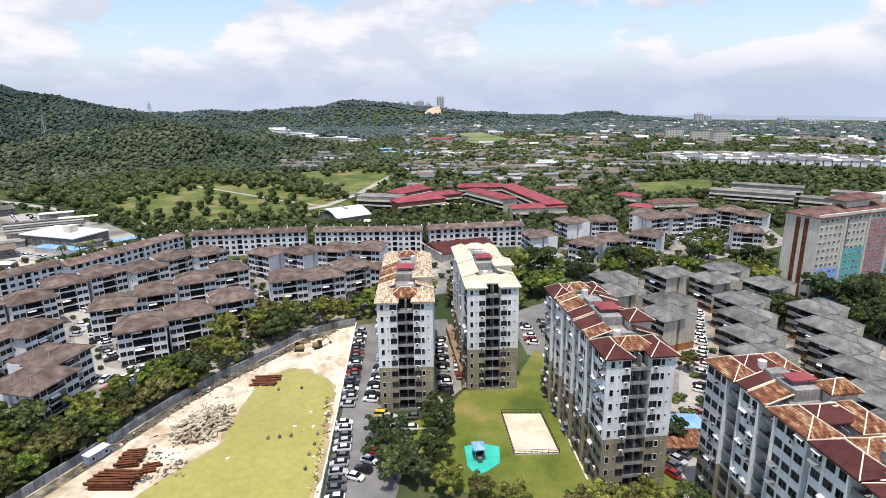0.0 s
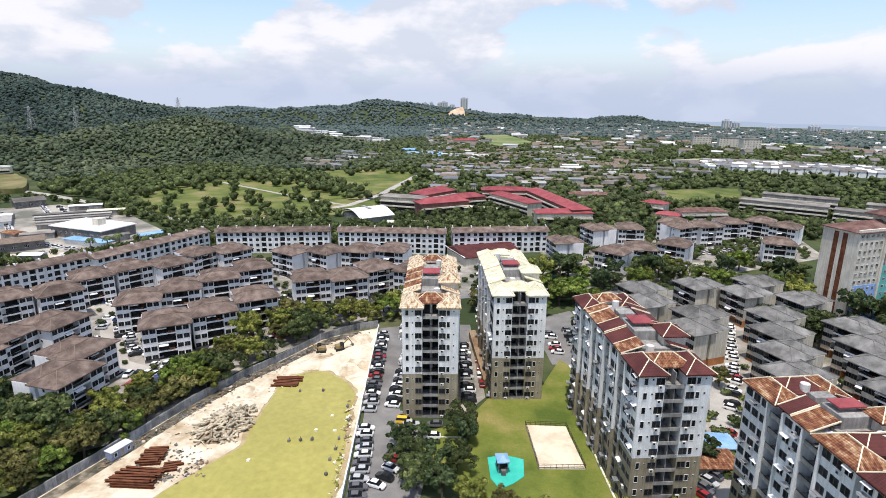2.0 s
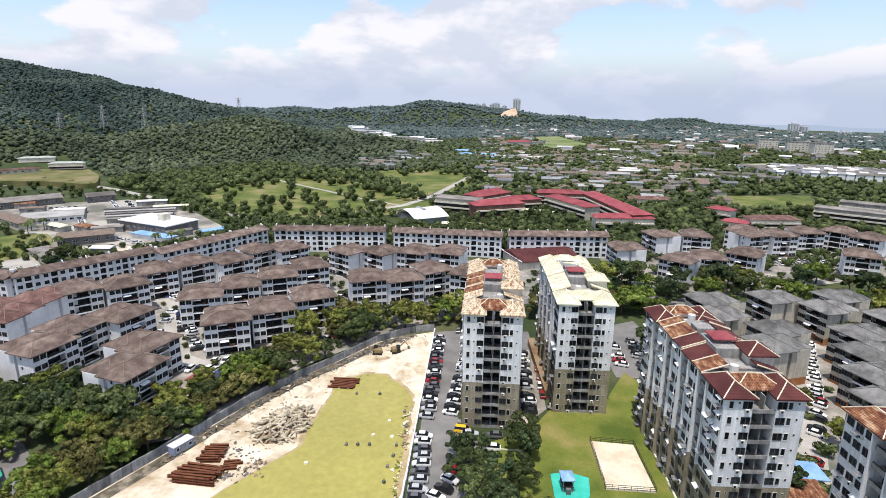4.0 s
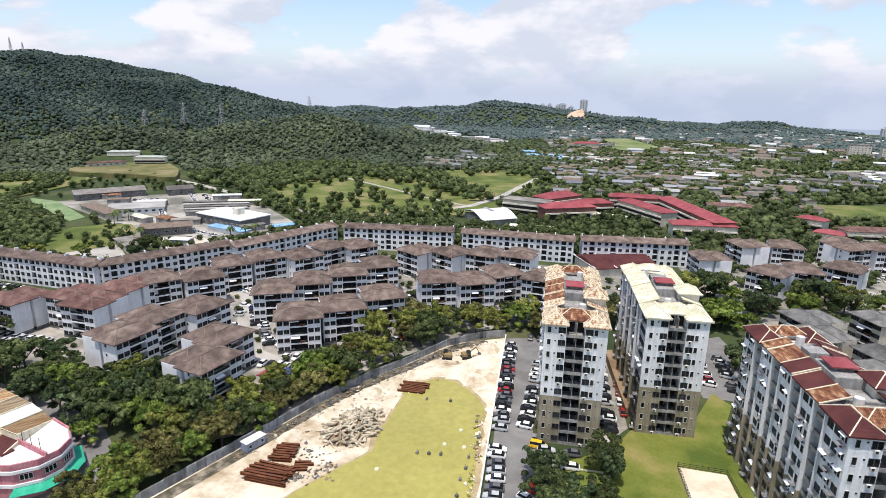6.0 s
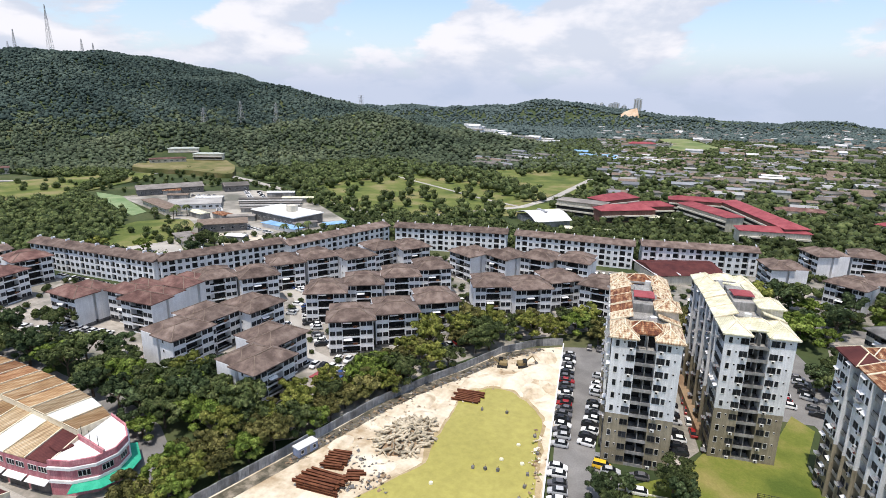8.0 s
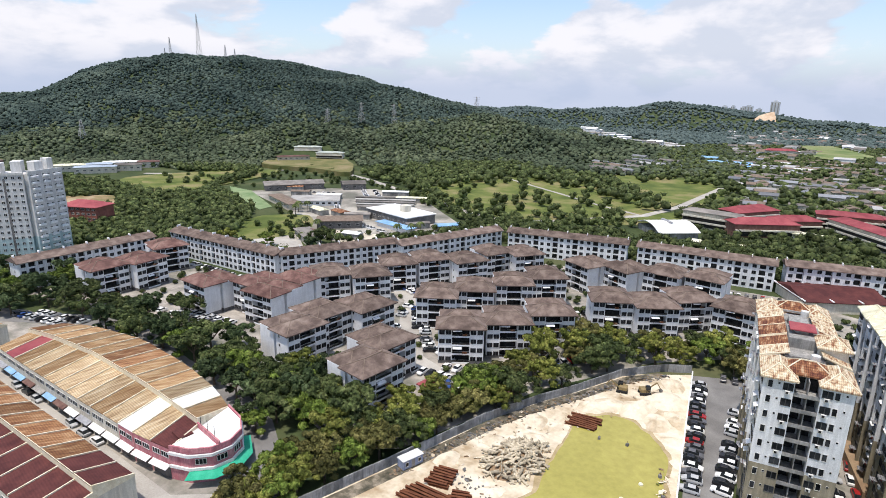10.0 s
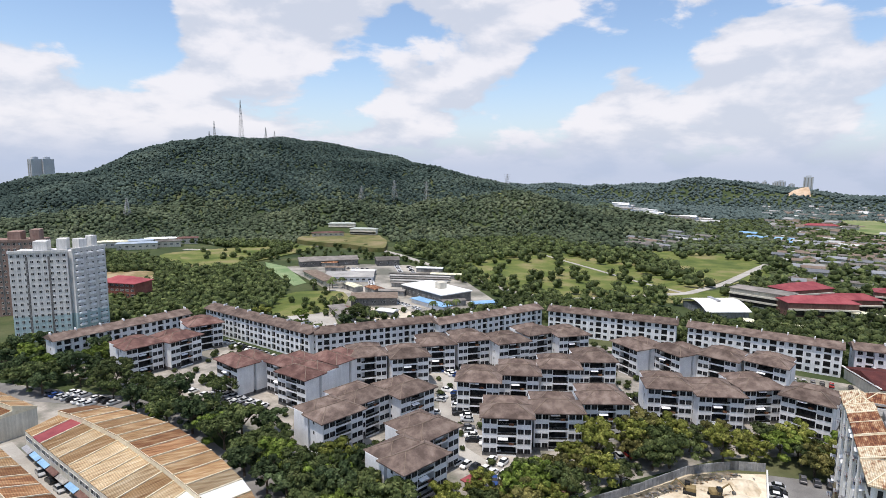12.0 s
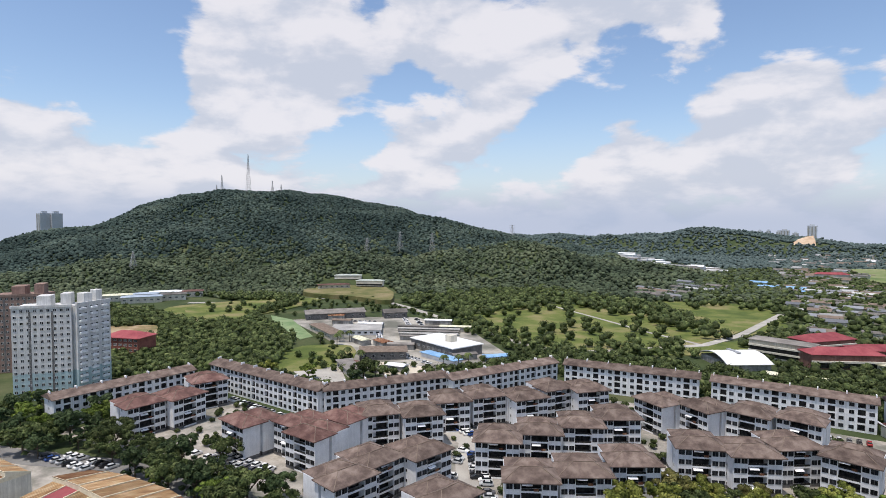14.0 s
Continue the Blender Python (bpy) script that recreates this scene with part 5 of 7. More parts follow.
def arched_hall():
    b = thing("arched_hall", pose(-165, 352, 0, 0, 0, -42), "hall under a curved white metal roof", "hall")
    part("wall", Shape().box(0, 28, 0, 23, 0, 3.4), CONCRETE, b)
    n = 14
    arc = [(-1 + 30 * k / n, 3.2 + 4.2 * math.sin(math.pi * (0.06 + 0.9 * k / n))) for k in range(n + 1)]
    v = [(x, y, z - t) for x, z in arc for y, t in ((-1, 0), (24, 0), (24, 0.3), (-1, 0.3))]
    s = Shape().add(v, [(4 * k + i, 4 * k + 4 + i, 4 * k + 4 + (i + 1) % 4, 4 * k + (i + 1) % 4) for k in range(n) for i in range(4)] + [(0, 1, 2, 3), (4 * n + 3, 4 * n + 2, 4 * n + 1, 4 * n)])
    part("roof", s, ROOF_WHITE, b)
    part("ridge_vent", Shape().box(8, 19, 10, 12, 7.25, 7.8), STEEL, b)


arched_hall()
BROWN_NOTE = "long school block with a dull red roof"
building("school_block", 54, 394, 20, 31, 10, 8, 3, WALL_CREAM, ROOF_RED, BROWN_NOTE, "school", 2.0, bands=3)
building("terrace", 38, 393, -18, 14, 9, 6, 2, WALL_CREAM, ROOF_SCHOOL, "cream terrace with a light red roof", "terrace", 1.8, bands=2)
building("terrace", 32, 432, -30, 16, 9, 7, 2, WALL_CREAM, ROOF_SCHOOL, "cream terrace with a light red roof", "terrace", 1.8, bands=2)
building("terrace", -20, 455, 10, 30, 9, 6, 2, WALL_CREAM, ROOF_RED, "cream terrace with a faded red roof", "terrace", 1.8, bands=2)
building("slab_block", 97, 438, -20, 52, 10, 11, 4, CONCRETE, ROOF_DULL, "grey four-storey slab block with open galleries", "slab block", 0, bands=4)
building("slab_block", 117, 462, -20, 46, 10, 12, 4, CONCRETE, ROOF_DULL, "grey four-storey slab block with open galleries", "slab block", 0, bands=4)
building("slab_block", 147, 414, -26, 46, 10, 11, 4, CONCRETE, ROOF_DULL, "grey four-storey slab block with open galleries", "slab block", 0, bands=4)
building("slab_block", 175, 440, -26, 46, 10, 11, 4, CONCRETE, ROOF_DULL, "grey four-storey slab block with open galleries", "slab block", 0, bands=4)
slab("playing_field", [(46, 533), (122, 562), (110, 480), (49, 459)], land(80, 510) + 0.6, MEADOW, "flat green playing field", "field", 2.0)

slab("far_unit_paving", [(-14, 260), (26, 254), (116, 328), (116, 374), (20, 356), (-38, 324)], 0.06, PLAZA, "worn paving between the far flats", "paving")

# ---- works yard at the foot of the hill ----
FAR_PALE_ROOF = material("chalky_sheet_roof", [(0.30, 0.29, 0.275), (0.46, 0.45, 0.43)], 0.7, 0.12, 3, 0.1, streak=0.15)
slab("works_yard", [(-440, 250), (-412, 300), (-380, 330), (-310, 318), (-250, 282), (-238, 262), (-250, 228), (-262, 200), (-300, 200), (-312, 216), (-352, 228)], 0.2, material("worn_yard", [(0.15, 0.15, 0.125), (0.27, 0.255, 0.225), (0.42, 0.395, 0.345)], 0.92, 0.045, 0.8, 0.15, spread=(0.36, 0.62)), "pale paved works yard, worn and stained", "yard")
slab("clay_court", [(-470, 250), (-445, 238), (-368, 216), (-372, 228), (-440, 252)], 0.3, material("green_court", [(0.14, 0.22, 0.10), (0.24, 0.30, 0.16)], 0.9, 0.1, 2, 0.1), "faded green sports courts", "court")
slab("works_lawn", smooth_ring([(-305, 167), (-349, 200), (-330, 229), (-296, 202)], 5, 3.0), 0.34, MEADOW, "rough lawn beside the works", "lawn")
building("workshop", -429, 258, 63, 46, 18, 5, 1, CONCRETE_DARK, ROOF_DULL, "long dark-roofed workshop with skylights", "workshop", 2.2, faces=("front",), every=6, hip=False)
building("workshop", -393, 307, 60, 18, 14, 5, 1, CONCRETE_DARK, ROOF_DULL, "small dark-roofed workshop in the yard", "workshop", 2.0, every=6, hip=False)
building("workshop", -393, 239, -14, 42, 9, 4.5, 1, WALL_BEIGE, ROOF_RIDGE, "low shed with a brown sheet roof", "shed", 1.2, every=6)
building("workshop", -365, 238, 50, 33, 22, 4, 1, WALL_WHITE, FAR_PALE_ROOF, "broad pale-roofed store with white walls", "store", 1.2, every=4)
building("market_hall", -301, 253, -6, 40, 22, 6, 1, CONCRETE_DARK, ROOF_WHITE, "broad flat white-roofed market hall", "market hall", 0, every=5)
part("roof_tank_house", Shape().bevelled(22, 27, 9, 14, 6.6, 10.5, 0.2), WALL_CREAM, bpy.data.objects["market_hall"], "cream tank house on the roof")
BLUE_SHEET = material("blue_sheet", [(0.16, 0.33, 0.56), (0.28, 0.46, 0.66)], 0.6, 0.3, 3, 0.05)
building("canopy", -279, 241, -4, 28, 6, 3, 0, WALL_WHITE, BLUE_SHEET, "pale blue canopy roof along the market", "canopy", 0.5)
building("canopy", -244, 258, 60, 14, 6, 3, 0, WALL_WHITE, BLUE_SHEET, "pale blue canopy roof along the market", "canopy", 0.5)
building("workshop", -296, 210, 50, 26, 14, 5, 1, CONCRETE_DARK, ROOF_RIDGE, "long brown-roofed shed beside a yard", "shed", 1.4, every=5)
building("workshop", -293, 193, -20, 24, 8, 4, 1, WALL_BEIGE, ROOF_DULL, "small grey-roofed shed beside the trees", "shed", 0.8, every=5)
slab("store_yard", [(-303, 172), (-293, 195), (-262, 178), (-272, 166)], 0.3, PALE_ROAD, "pale concrete yard beside a lawn", "yard")
slab("sale_yard", [(-287, 215), (-256, 229), (-245, 215), (-263, 201)], 0.36, material("pale_yard", [(0.50, 0.45, 0.36), (0.62, 0.56, 0.46)], 0.95, 0.1, 2, 0.1), "pale concrete yard", "yard")
for k in range(5):
    building("vehicle_shed", -350 + 7 * k, 284 - 5.5 * k, 39, 44 - 2 * k, 3.0, 3.2, 0, CONCRETE, FAR_PALE_ROOF if k % 2 else ROOF_DULL, "long open vehicle shed with a dull pale roof", "vehicle shed", 0.4)
building("hill_school", -604, 403, 48, 31, 9, 8, 2, WALL_CREAM, material("green_roof", [(0.30, 0.34, 0.31), (0.44, 0.47, 0.43)], 0.8, 0.3, 3, 0.1), "pale two-storey school with a grey-green roof", "school", 1.4, bands=2, base=6)
building("hill_school", -563, 404, 36, 30, 9, 6, 2, WALL_CREAM, bpy.data.materials["green_roof"], "pale two-storey school with a grey-green roof", "school", 1.4, bands=2, base=5)
building("hill_school", -574, 362, 64, 34, 8, 4, 1, WALL_BEIGE, ROOF_RED, "low red-roofed school shed", "school", 1.2, every=5, base=4)
SHED_BLUE = material("faded_blue_sheet", [(0.26, 0.32, 0.40), (0.40, 0.46, 0.53)], 0.6, 0.1, 2, 0.05)
for x, y, w, roof in ((-650, 172, 26, ROOF_PALE), (-643, 197, 22, SHED_BLUE), (-648, 214, 30, ROOF_WHITE), (-634, 240, 20, ROOF_RED), (-625, 182, 34, SHED_BLUE), (-622, 216, 22, ROOF_DULL)):
    building("long_shed", x, y, 68, w, 12, 6, 1, WALL_CREAM, roof, "long low shed at the foot of the hill", "shed", 1.2, every=5)
slab("dirt_field", smooth_ring([(-498, 136), (-483, 166), (-438, 152), (-442, 130), (-456, 124)], 5, 3.0), 0.9, material("bare_field", [(0.12, 0.13, 0.05), (0.27, 0.20, 0.11), (0.42, 0.33, 0.22)], 0.95, 0.06, 1, 0.3), "half-bare brown playing field", "field", 3.0)
slab("green_field", smooth_ring([(-556, 224), (-540, 262), (-457, 226), (-465, 192), (-520, 200)], 5, 3.0), 1.2, MEADOW, "bright green open field", "field", 3.0)
building("walk_up_house", -408, 112, 32, 24, 14, 11, 4, material("brick_red_wall", [(0.20, 0.075, 0.06), (0.30, 0.12, 0.09)], 0.85, 0.3, 4, 0.1), ROOF_SCHOOL, "brick-red walk-up house with a red tile roof", "house", 3.0, faces=("front", "left"))
slab("meadow", smooth_ring([(-355, 360), (-345, 474), (-285, 478), (-180, 410), (-168, 440), (-176, 540), (-150, 470), (-150, 395), (-182, 345), (-232, 312), (-262, 309)], 5, 3.0), 0.25, MEADOW, "open rough meadow below the wooded hill", "meadow")
slab("meadow_east", smooth_ring([(-300, 476), (-284, 563), (-228, 598), (-182, 562), (-177, 430), (-190, 396), (-239, 440)], 5, 3.0), 0.27, MEADOW, "rough meadow beside the lane", "meadow")
slab("hill_meadow", smooth_ring([(-568, 205), (-505, 196), (-478, 240), (-520, 330), (-560, 290)], 5, 3.0), 1.0, MEADOW, "grassy clearing at the hill's foot", "meadow", 3.0)
road("dome_grass", DOME_GRASS, 10.0, 0.9, MEADOW, "grassy crest of the round foothill", "grass")
road("knoll_grass", KNOLL_GRASS, 17.0, 0.9, MEADOW, "grassy top of a low knoll", "grass")
slab("school_slope", smooth_ring([(-578, 346), (-600, 398), (-586, 424), (-536, 426), (-452, 362), (-504, 352), (-540, 336)], 5, 3.0), 4.2, material("dry_grass", [(0.10, 0.115, 0.04), (0.165, 0.155, 0.065), (0.24, 0.20, 0.11)], 0.95, 0.05, 1.0, 0.3), "dry grassy slope below the hill school", "meadow", 6.0)
road("lane", [(-590, 230), (-556, 262), (-533, 327), (-519, 384), (-500, 382), (-463, 368), (-428, 361), (-375, 345), (-334, 334), (-276, 314), (-250, 308), (-222, 315), (-206, 338), (-177, 389), (-172, 440), (-178, 560)], 6.0, 0.42, PALE_ROAD, "pale lane round the foot of the hill")
road("track", [(-340, 462), (-261, 424), (-219, 403), (-178, 388)], 3.0, 0.38, PALE_ROAD, "pale track across the meadow", "track")
road("main_road", [(-330, 20), (-262, 56), (-238, 74), (-215, 80), (-185, 79), (-160, 81), (-140, 78), (-122, 70), (-110, 56), (-100, 40)], 9.0, 0.10, ASPHALT, "grey asphalt street beside the shops")
road("estate_road", [(-196, 172), (-174, 166), (-162, 152), (-150, 140), (-138, 130), (-126, 128), (-114, 134), (-106, 144)], 6.5, 0.12, PALE_ROAD, "pale estate road curving between the flats")
road("back_street", [(-112, 168), (-90, 190), (-60, 214), (-20, 240), (10, 244), (60, 250)], 7.0, 0.12, ASPHALT, "grey street behind the towers")
road("right_street", [(46, 250), (44, 205), (38, 170), (33, 140), (29, 120), (28, 100)], 7.0, 0.12, PALE_ROAD, "pale street between towers and flats")

# ---- tall buildings at the edges of the estate ----


SMALL_PANES = window_mesh(1.15, 1.15, 1)


def high_rise(name, x, y, a, w, d, h, floors, wall, label, bands=(), roof=None, left=True, every=2.45, low=None, ledges=False):
    b = thing(name, pose(x, y, land(x, y) - 0.2, 0, 0, a), label, "high-rise")
    plan = [(0, 0), (w, 0), (w, d), (0, d)]
    if low:
        part("lower_wall", Shape().prism(plan, 0, h * 0.3), low, b, "pale blue-green lower storeys")
    part("wall", Shape().prism(plan, h * 0.3 if low else 0, h), wall, b)
    part("parapet", Shape().box(-0.3, w + 0.3, -0.3, 0.5, h, h + 1.1), wall, b)
    part("lift_house", Shape().bevelled(w * 0.36, w * 0.6, d * 0.3, d * 0.7, h, h + 4.6, 0.2), wall, b)
    part("tank_house", Shape().bevelled(w * 0.76, w * 0.94, d * 0.35, d * 0.7, h, h + 5.4, 0.2), wall, b)
    if roof:
        part("roof", Shape().hip(-0.7, w + 0.7, -0.7, d + 0.7, h + 0.1, 2.6, 0.3), roof, b)
        part("upper_roof", Shape().hip(w * 0.3, w * 0.7, d * 0.2, d * 0.8, h + 4.7, 2.0, 0.3), roof, b)
    f, n = h / floors, max(2, round(w / every))
    for k, (mat, note, share) in enumerate(bands):
        u0, u1 = w * (0.02 + 0.245 * k), w * (0.02 + 0.245 * k + 0.225)
        part("painted_band", Shape().box(u0, u1, -0.12, 1.3, 0, h * share), mat, b, note)
        part("pilaster", Shape().box(u1, u1 + w * 0.02, -0.5, 0.4, 0, h), wall, b)
    # Flat strips carry the shade of a recess in their dark colour.
    for k in (0.28, 0.66) if not ledges else ():
        part("shaft", Shape().box(w * k, w * k + 0.9, -0.03, 0.3, 1.0, h - 1.5), CONCRETE_DARK, b, "narrow dark strip in place of a recess")
    for j in range(floors):
        for k in range(n):
            put_window(b, w * (k + 0.5) / n, -0.12 if bands else 0.0, f * (j + 0.55), "front", SMALL_PANES)
        if ledges:
            for u in (0.05, 0.38, 0.71):
                part("ledge", LEDGE, None, b, at=pose(w * u, 0, f * (j + 0.22)))
        if left:
            for k in range(max(1, int(d / 7))):
                put_window(b, 0, d * (k + 0.5) / max(1, int(d / 7)), f * (j + 0.55), "left", SMALL_PANES)
    return b


LEDGE = Shape().bevelled(0, 3.2, -1.1, 0.0, 0, 0.9, 0.1).mesh("ledge", [WALL_WHITE])
AQUA = material("pale_aqua_paint", [(0.36, 0.48, 0.50), (0.48, 0.60, 0.61)], 0.85, 0.2, 4, 0.05, streak=0.2)
TOWER_PAINT = material("dulled_white_paint", [(0.60, 0.60, 0.585), (0.74, 0.74, 0.725)], 0.85, 0.2, 4, 0.05, streak=0.2)
high_rise("high_rise", -339, 61, 64, 22, 16, 40, 15, TOWER_PAINT, "white fifteen-storey residential tower with a pale blue foot", low=AQUA, left=False)
high_rise("high_rise", -328.6, 82.8, 118, 17, 10, 40.4, 15, TOWER_PAINT, "white tower wing with projecting balcony ledges", low=AQUA, ledges=True, left=False, every=3.0)
high_rise("high_rise", -402, 60, 64, 24, 20, 39, 14, material("brown_brick", [(0.26, 0.17, 0.14), (0.36, 0.26, 0.22)], 0.9, 0.3, 4, 0.1, streak=0.2), "brown-painted residential tower behind the white ones", left=False)
PASTEL = [(material("pastel_" + n, [c, tuple(min(1, v * 1.25) for v in c)], 0.85, 0.2, 4, 0.05, streak=0.2), t, share) for n, c, t, share in
          (("blue", (0.26, 0.40, 0.70), "pastel blue band", 0.42), ("teal", (0.13, 0.42, 0.40), "teal band", 0.62), ("rose", (0.38, 0.22, 0.22), "rose band", 0.92), ("sea", (0.15, 0.42, 0.45), "sea-green band", 0.55))]
pink = high_rise("high_rise", 89.5, 229.5, 33, 52, 14, 34, 12, WALL_CREAM, "cream slab tower with pastel painted bands and a red-brown roof", PASTEL, ROOF_RED, left=False)
for v in (5.2, 8.6):
    part("stair_strip", Shape().box(-0.08, 0.2, v - 0.9, v + 0.9, 0.5, 33), RUST, pink, "dark rusty-red open stair strip")

# ---- shop terraces with curved front ----
PINK = material("pink_shopfront", [(0.50, 0.17, 0.20), (0.62, 0.30, 0.32)], 0.8, 0.5, 4, 0.05, streak=0.25)
GREEN_SHEET = material("green_awning", [(0.02, 0.33, 0.20), (0.05, 0.42, 0.27)], 0.7, 0.6, 4, 0.05)
SHOP_ROOFS = [material("streaked_" + n, c, 0.8, 0.5, 5, 0.2, stretch=(2.4, 0.35, 1), random_tint=0.3, spread=(0.3, 0.72), ribs=1.0) for n, c in (
    ("faded_roof", [(0.24, 0.15, 0.08), (0.43, 0.32, 0.19), (0.56, 0.47, 0.33)]), ("ochre_roof", [(0.20, 0.10, 0.045), (0.35, 0.22, 0.11), (0.50, 0.38, 0.24)]), ("rusty_roof", [(0.13, 0.05, 0.028), (0.26, 0.13, 0.06), (0.43, 0.28, 0.16)]))]


def shop(corners, h, wall, roofs, label, awning, split=0.46, group="shops of the terrace", parapet=None):
    """One shop of a terrace; corners: front left, front right, back right, back left."""
    fl, fr, br, bl = [Vector(c) for c in corners]
    mid = (fl + fr + br + bl) / 4
    s = thing("shop", pose(mid.x, mid.y, 0), label, "shop", group)
    loc = lambda p, z: (p.x - mid.x, p.y - mid.y, z)  # noqa: E731
    plan = [loc(p, 0)[:2] for p in (fl, fr, br, bl)]
    part("wall", Shape().prism(plan, 0, h), wall, s)
    ml, mr = fl.lerp(bl, split), fr.lerp(br, split)
    for (a, b, c, d, za, zb), mat in zip(((fl, fr, mr, ml, h + 0.15, h + 1.1), (ml, mr, br, bl, h + 2.5, h + 0.3)), roofs):
        v = [loc(a, za), loc(b, za), loc(c, zb), loc(d, zb)]
        part("roof", Shape().add(v + [(x, y, z - 0.2) for x, y, z in v], [(0, 1, 2, 3), (7, 6, 5, 4), (0, 4, 5, 1), (1, 5, 6, 2), (2, 6, 7, 3), (3, 7, 4, 0)]), mat, s)
    fire = Shape()
    for p, q, za, zb in ((fr, mr, h + 0.15, h + 1.1), (mr, br, h + 2.5, h + 0.3)):
        n = Vector((-(q - p).y, (q - p).x)).normalized() * 0.13
        v = [loc(p - n, h), loc(q - n, h), loc(q + n, h), loc(p + n, h), loc(p - n, za + 0.28), loc(q - n, zb + 0.28), loc(q + n, zb + 0.28), loc(p + n, za + 0.28)]
        fire.add(v, [(0, 1, 5, 4), (1, 2, 6, 5), (2, 3, 7, 6), (3, 0, 4, 7), (4, 5, 6, 7)])
    v = [loc(ml, h), loc(mr, h), loc(mr, h + 2.5), loc(ml, h + 2.5)]
    back = (bl - fl).normalized() * 0.15
    part("step_wall", Shape().add(v + [(x + back.x, y + back.y, z) for x, y, z in v], [(0, 1, 2, 3), (5, 4, 7, 6), (3, 2, 6, 7)]), CAP, s, "pale wall between the two roof slopes")
    part("party_wall", fire, CAP, s, "pale party wall above the roof")
    out = Vector(((fr - fl).y, -(fr - fl).x)).normalized()
    a0, b0 = fl.lerp(fr, 0.05), fl.lerp(fr, 0.95)
    v = [loc(a0, 3.3), loc(b0, 3.3), loc(b0 + out * 1.3, 2.8), loc(a0 + out * 1.3, 2.8)]
    part("awning", Shape().add(v + [(x, y, z - 0.1) for x, y, z in v], [(3, 2, 1, 0), (4, 5, 6, 7), (2, 3, 7, 6), (1, 2, 6, 5), (3, 0, 4, 7)]), awning, s)
    part("shutter", Shape().add([loc(a0 + out * 0.05, 0.1), loc(b0 + out * 0.05, 0.1), loc(b0 + out * 0.05, 2.6), loc(a0 + out * 0.05, 2.6)], [(0, 1, 2, 3)]), CONCRETE_DARK, s)
    ang = math.degrees(math.atan2((fr - fl).y, (fr - fl).x))
    for u in (0.28, 0.72):
        p = fl.lerp(fr, u)
        part("window", WIDE_WINDOW, None, s, at=pose(p.x - mid.x, p.y - mid.y, 5.4, 0, 0, ang))
        p = br.lerp(bl, u)
        part("window", WIDE_WINDOW, None, s, at=pose(p.x - mid.x, p.y - mid.y, 5.4, 0, 0, ang + 180))
    if parapet:
        part("parapet", Shape().prism([loc(p, 0)[:2] for p in (fl, fr, fr + out * -0.3, fl + out * -0.3)], h, h + 1.0), parapet, s)
    return s


def along(points, u):
    """A point at the share u of a line's length."""
    spans = [math.dist(a, b) for a, b in zip(points, points[1:])]
    go = u * sum(spans)
    for (a, b), d in zip(zip(points, points[1:]), spans):
        if go <= d + 1e-6:
            return (a[0] + (b[0] - a[0]) * go / d, a[1] + (b[1] - a[1]) * go / d)
        go -= d
    return points[-1]


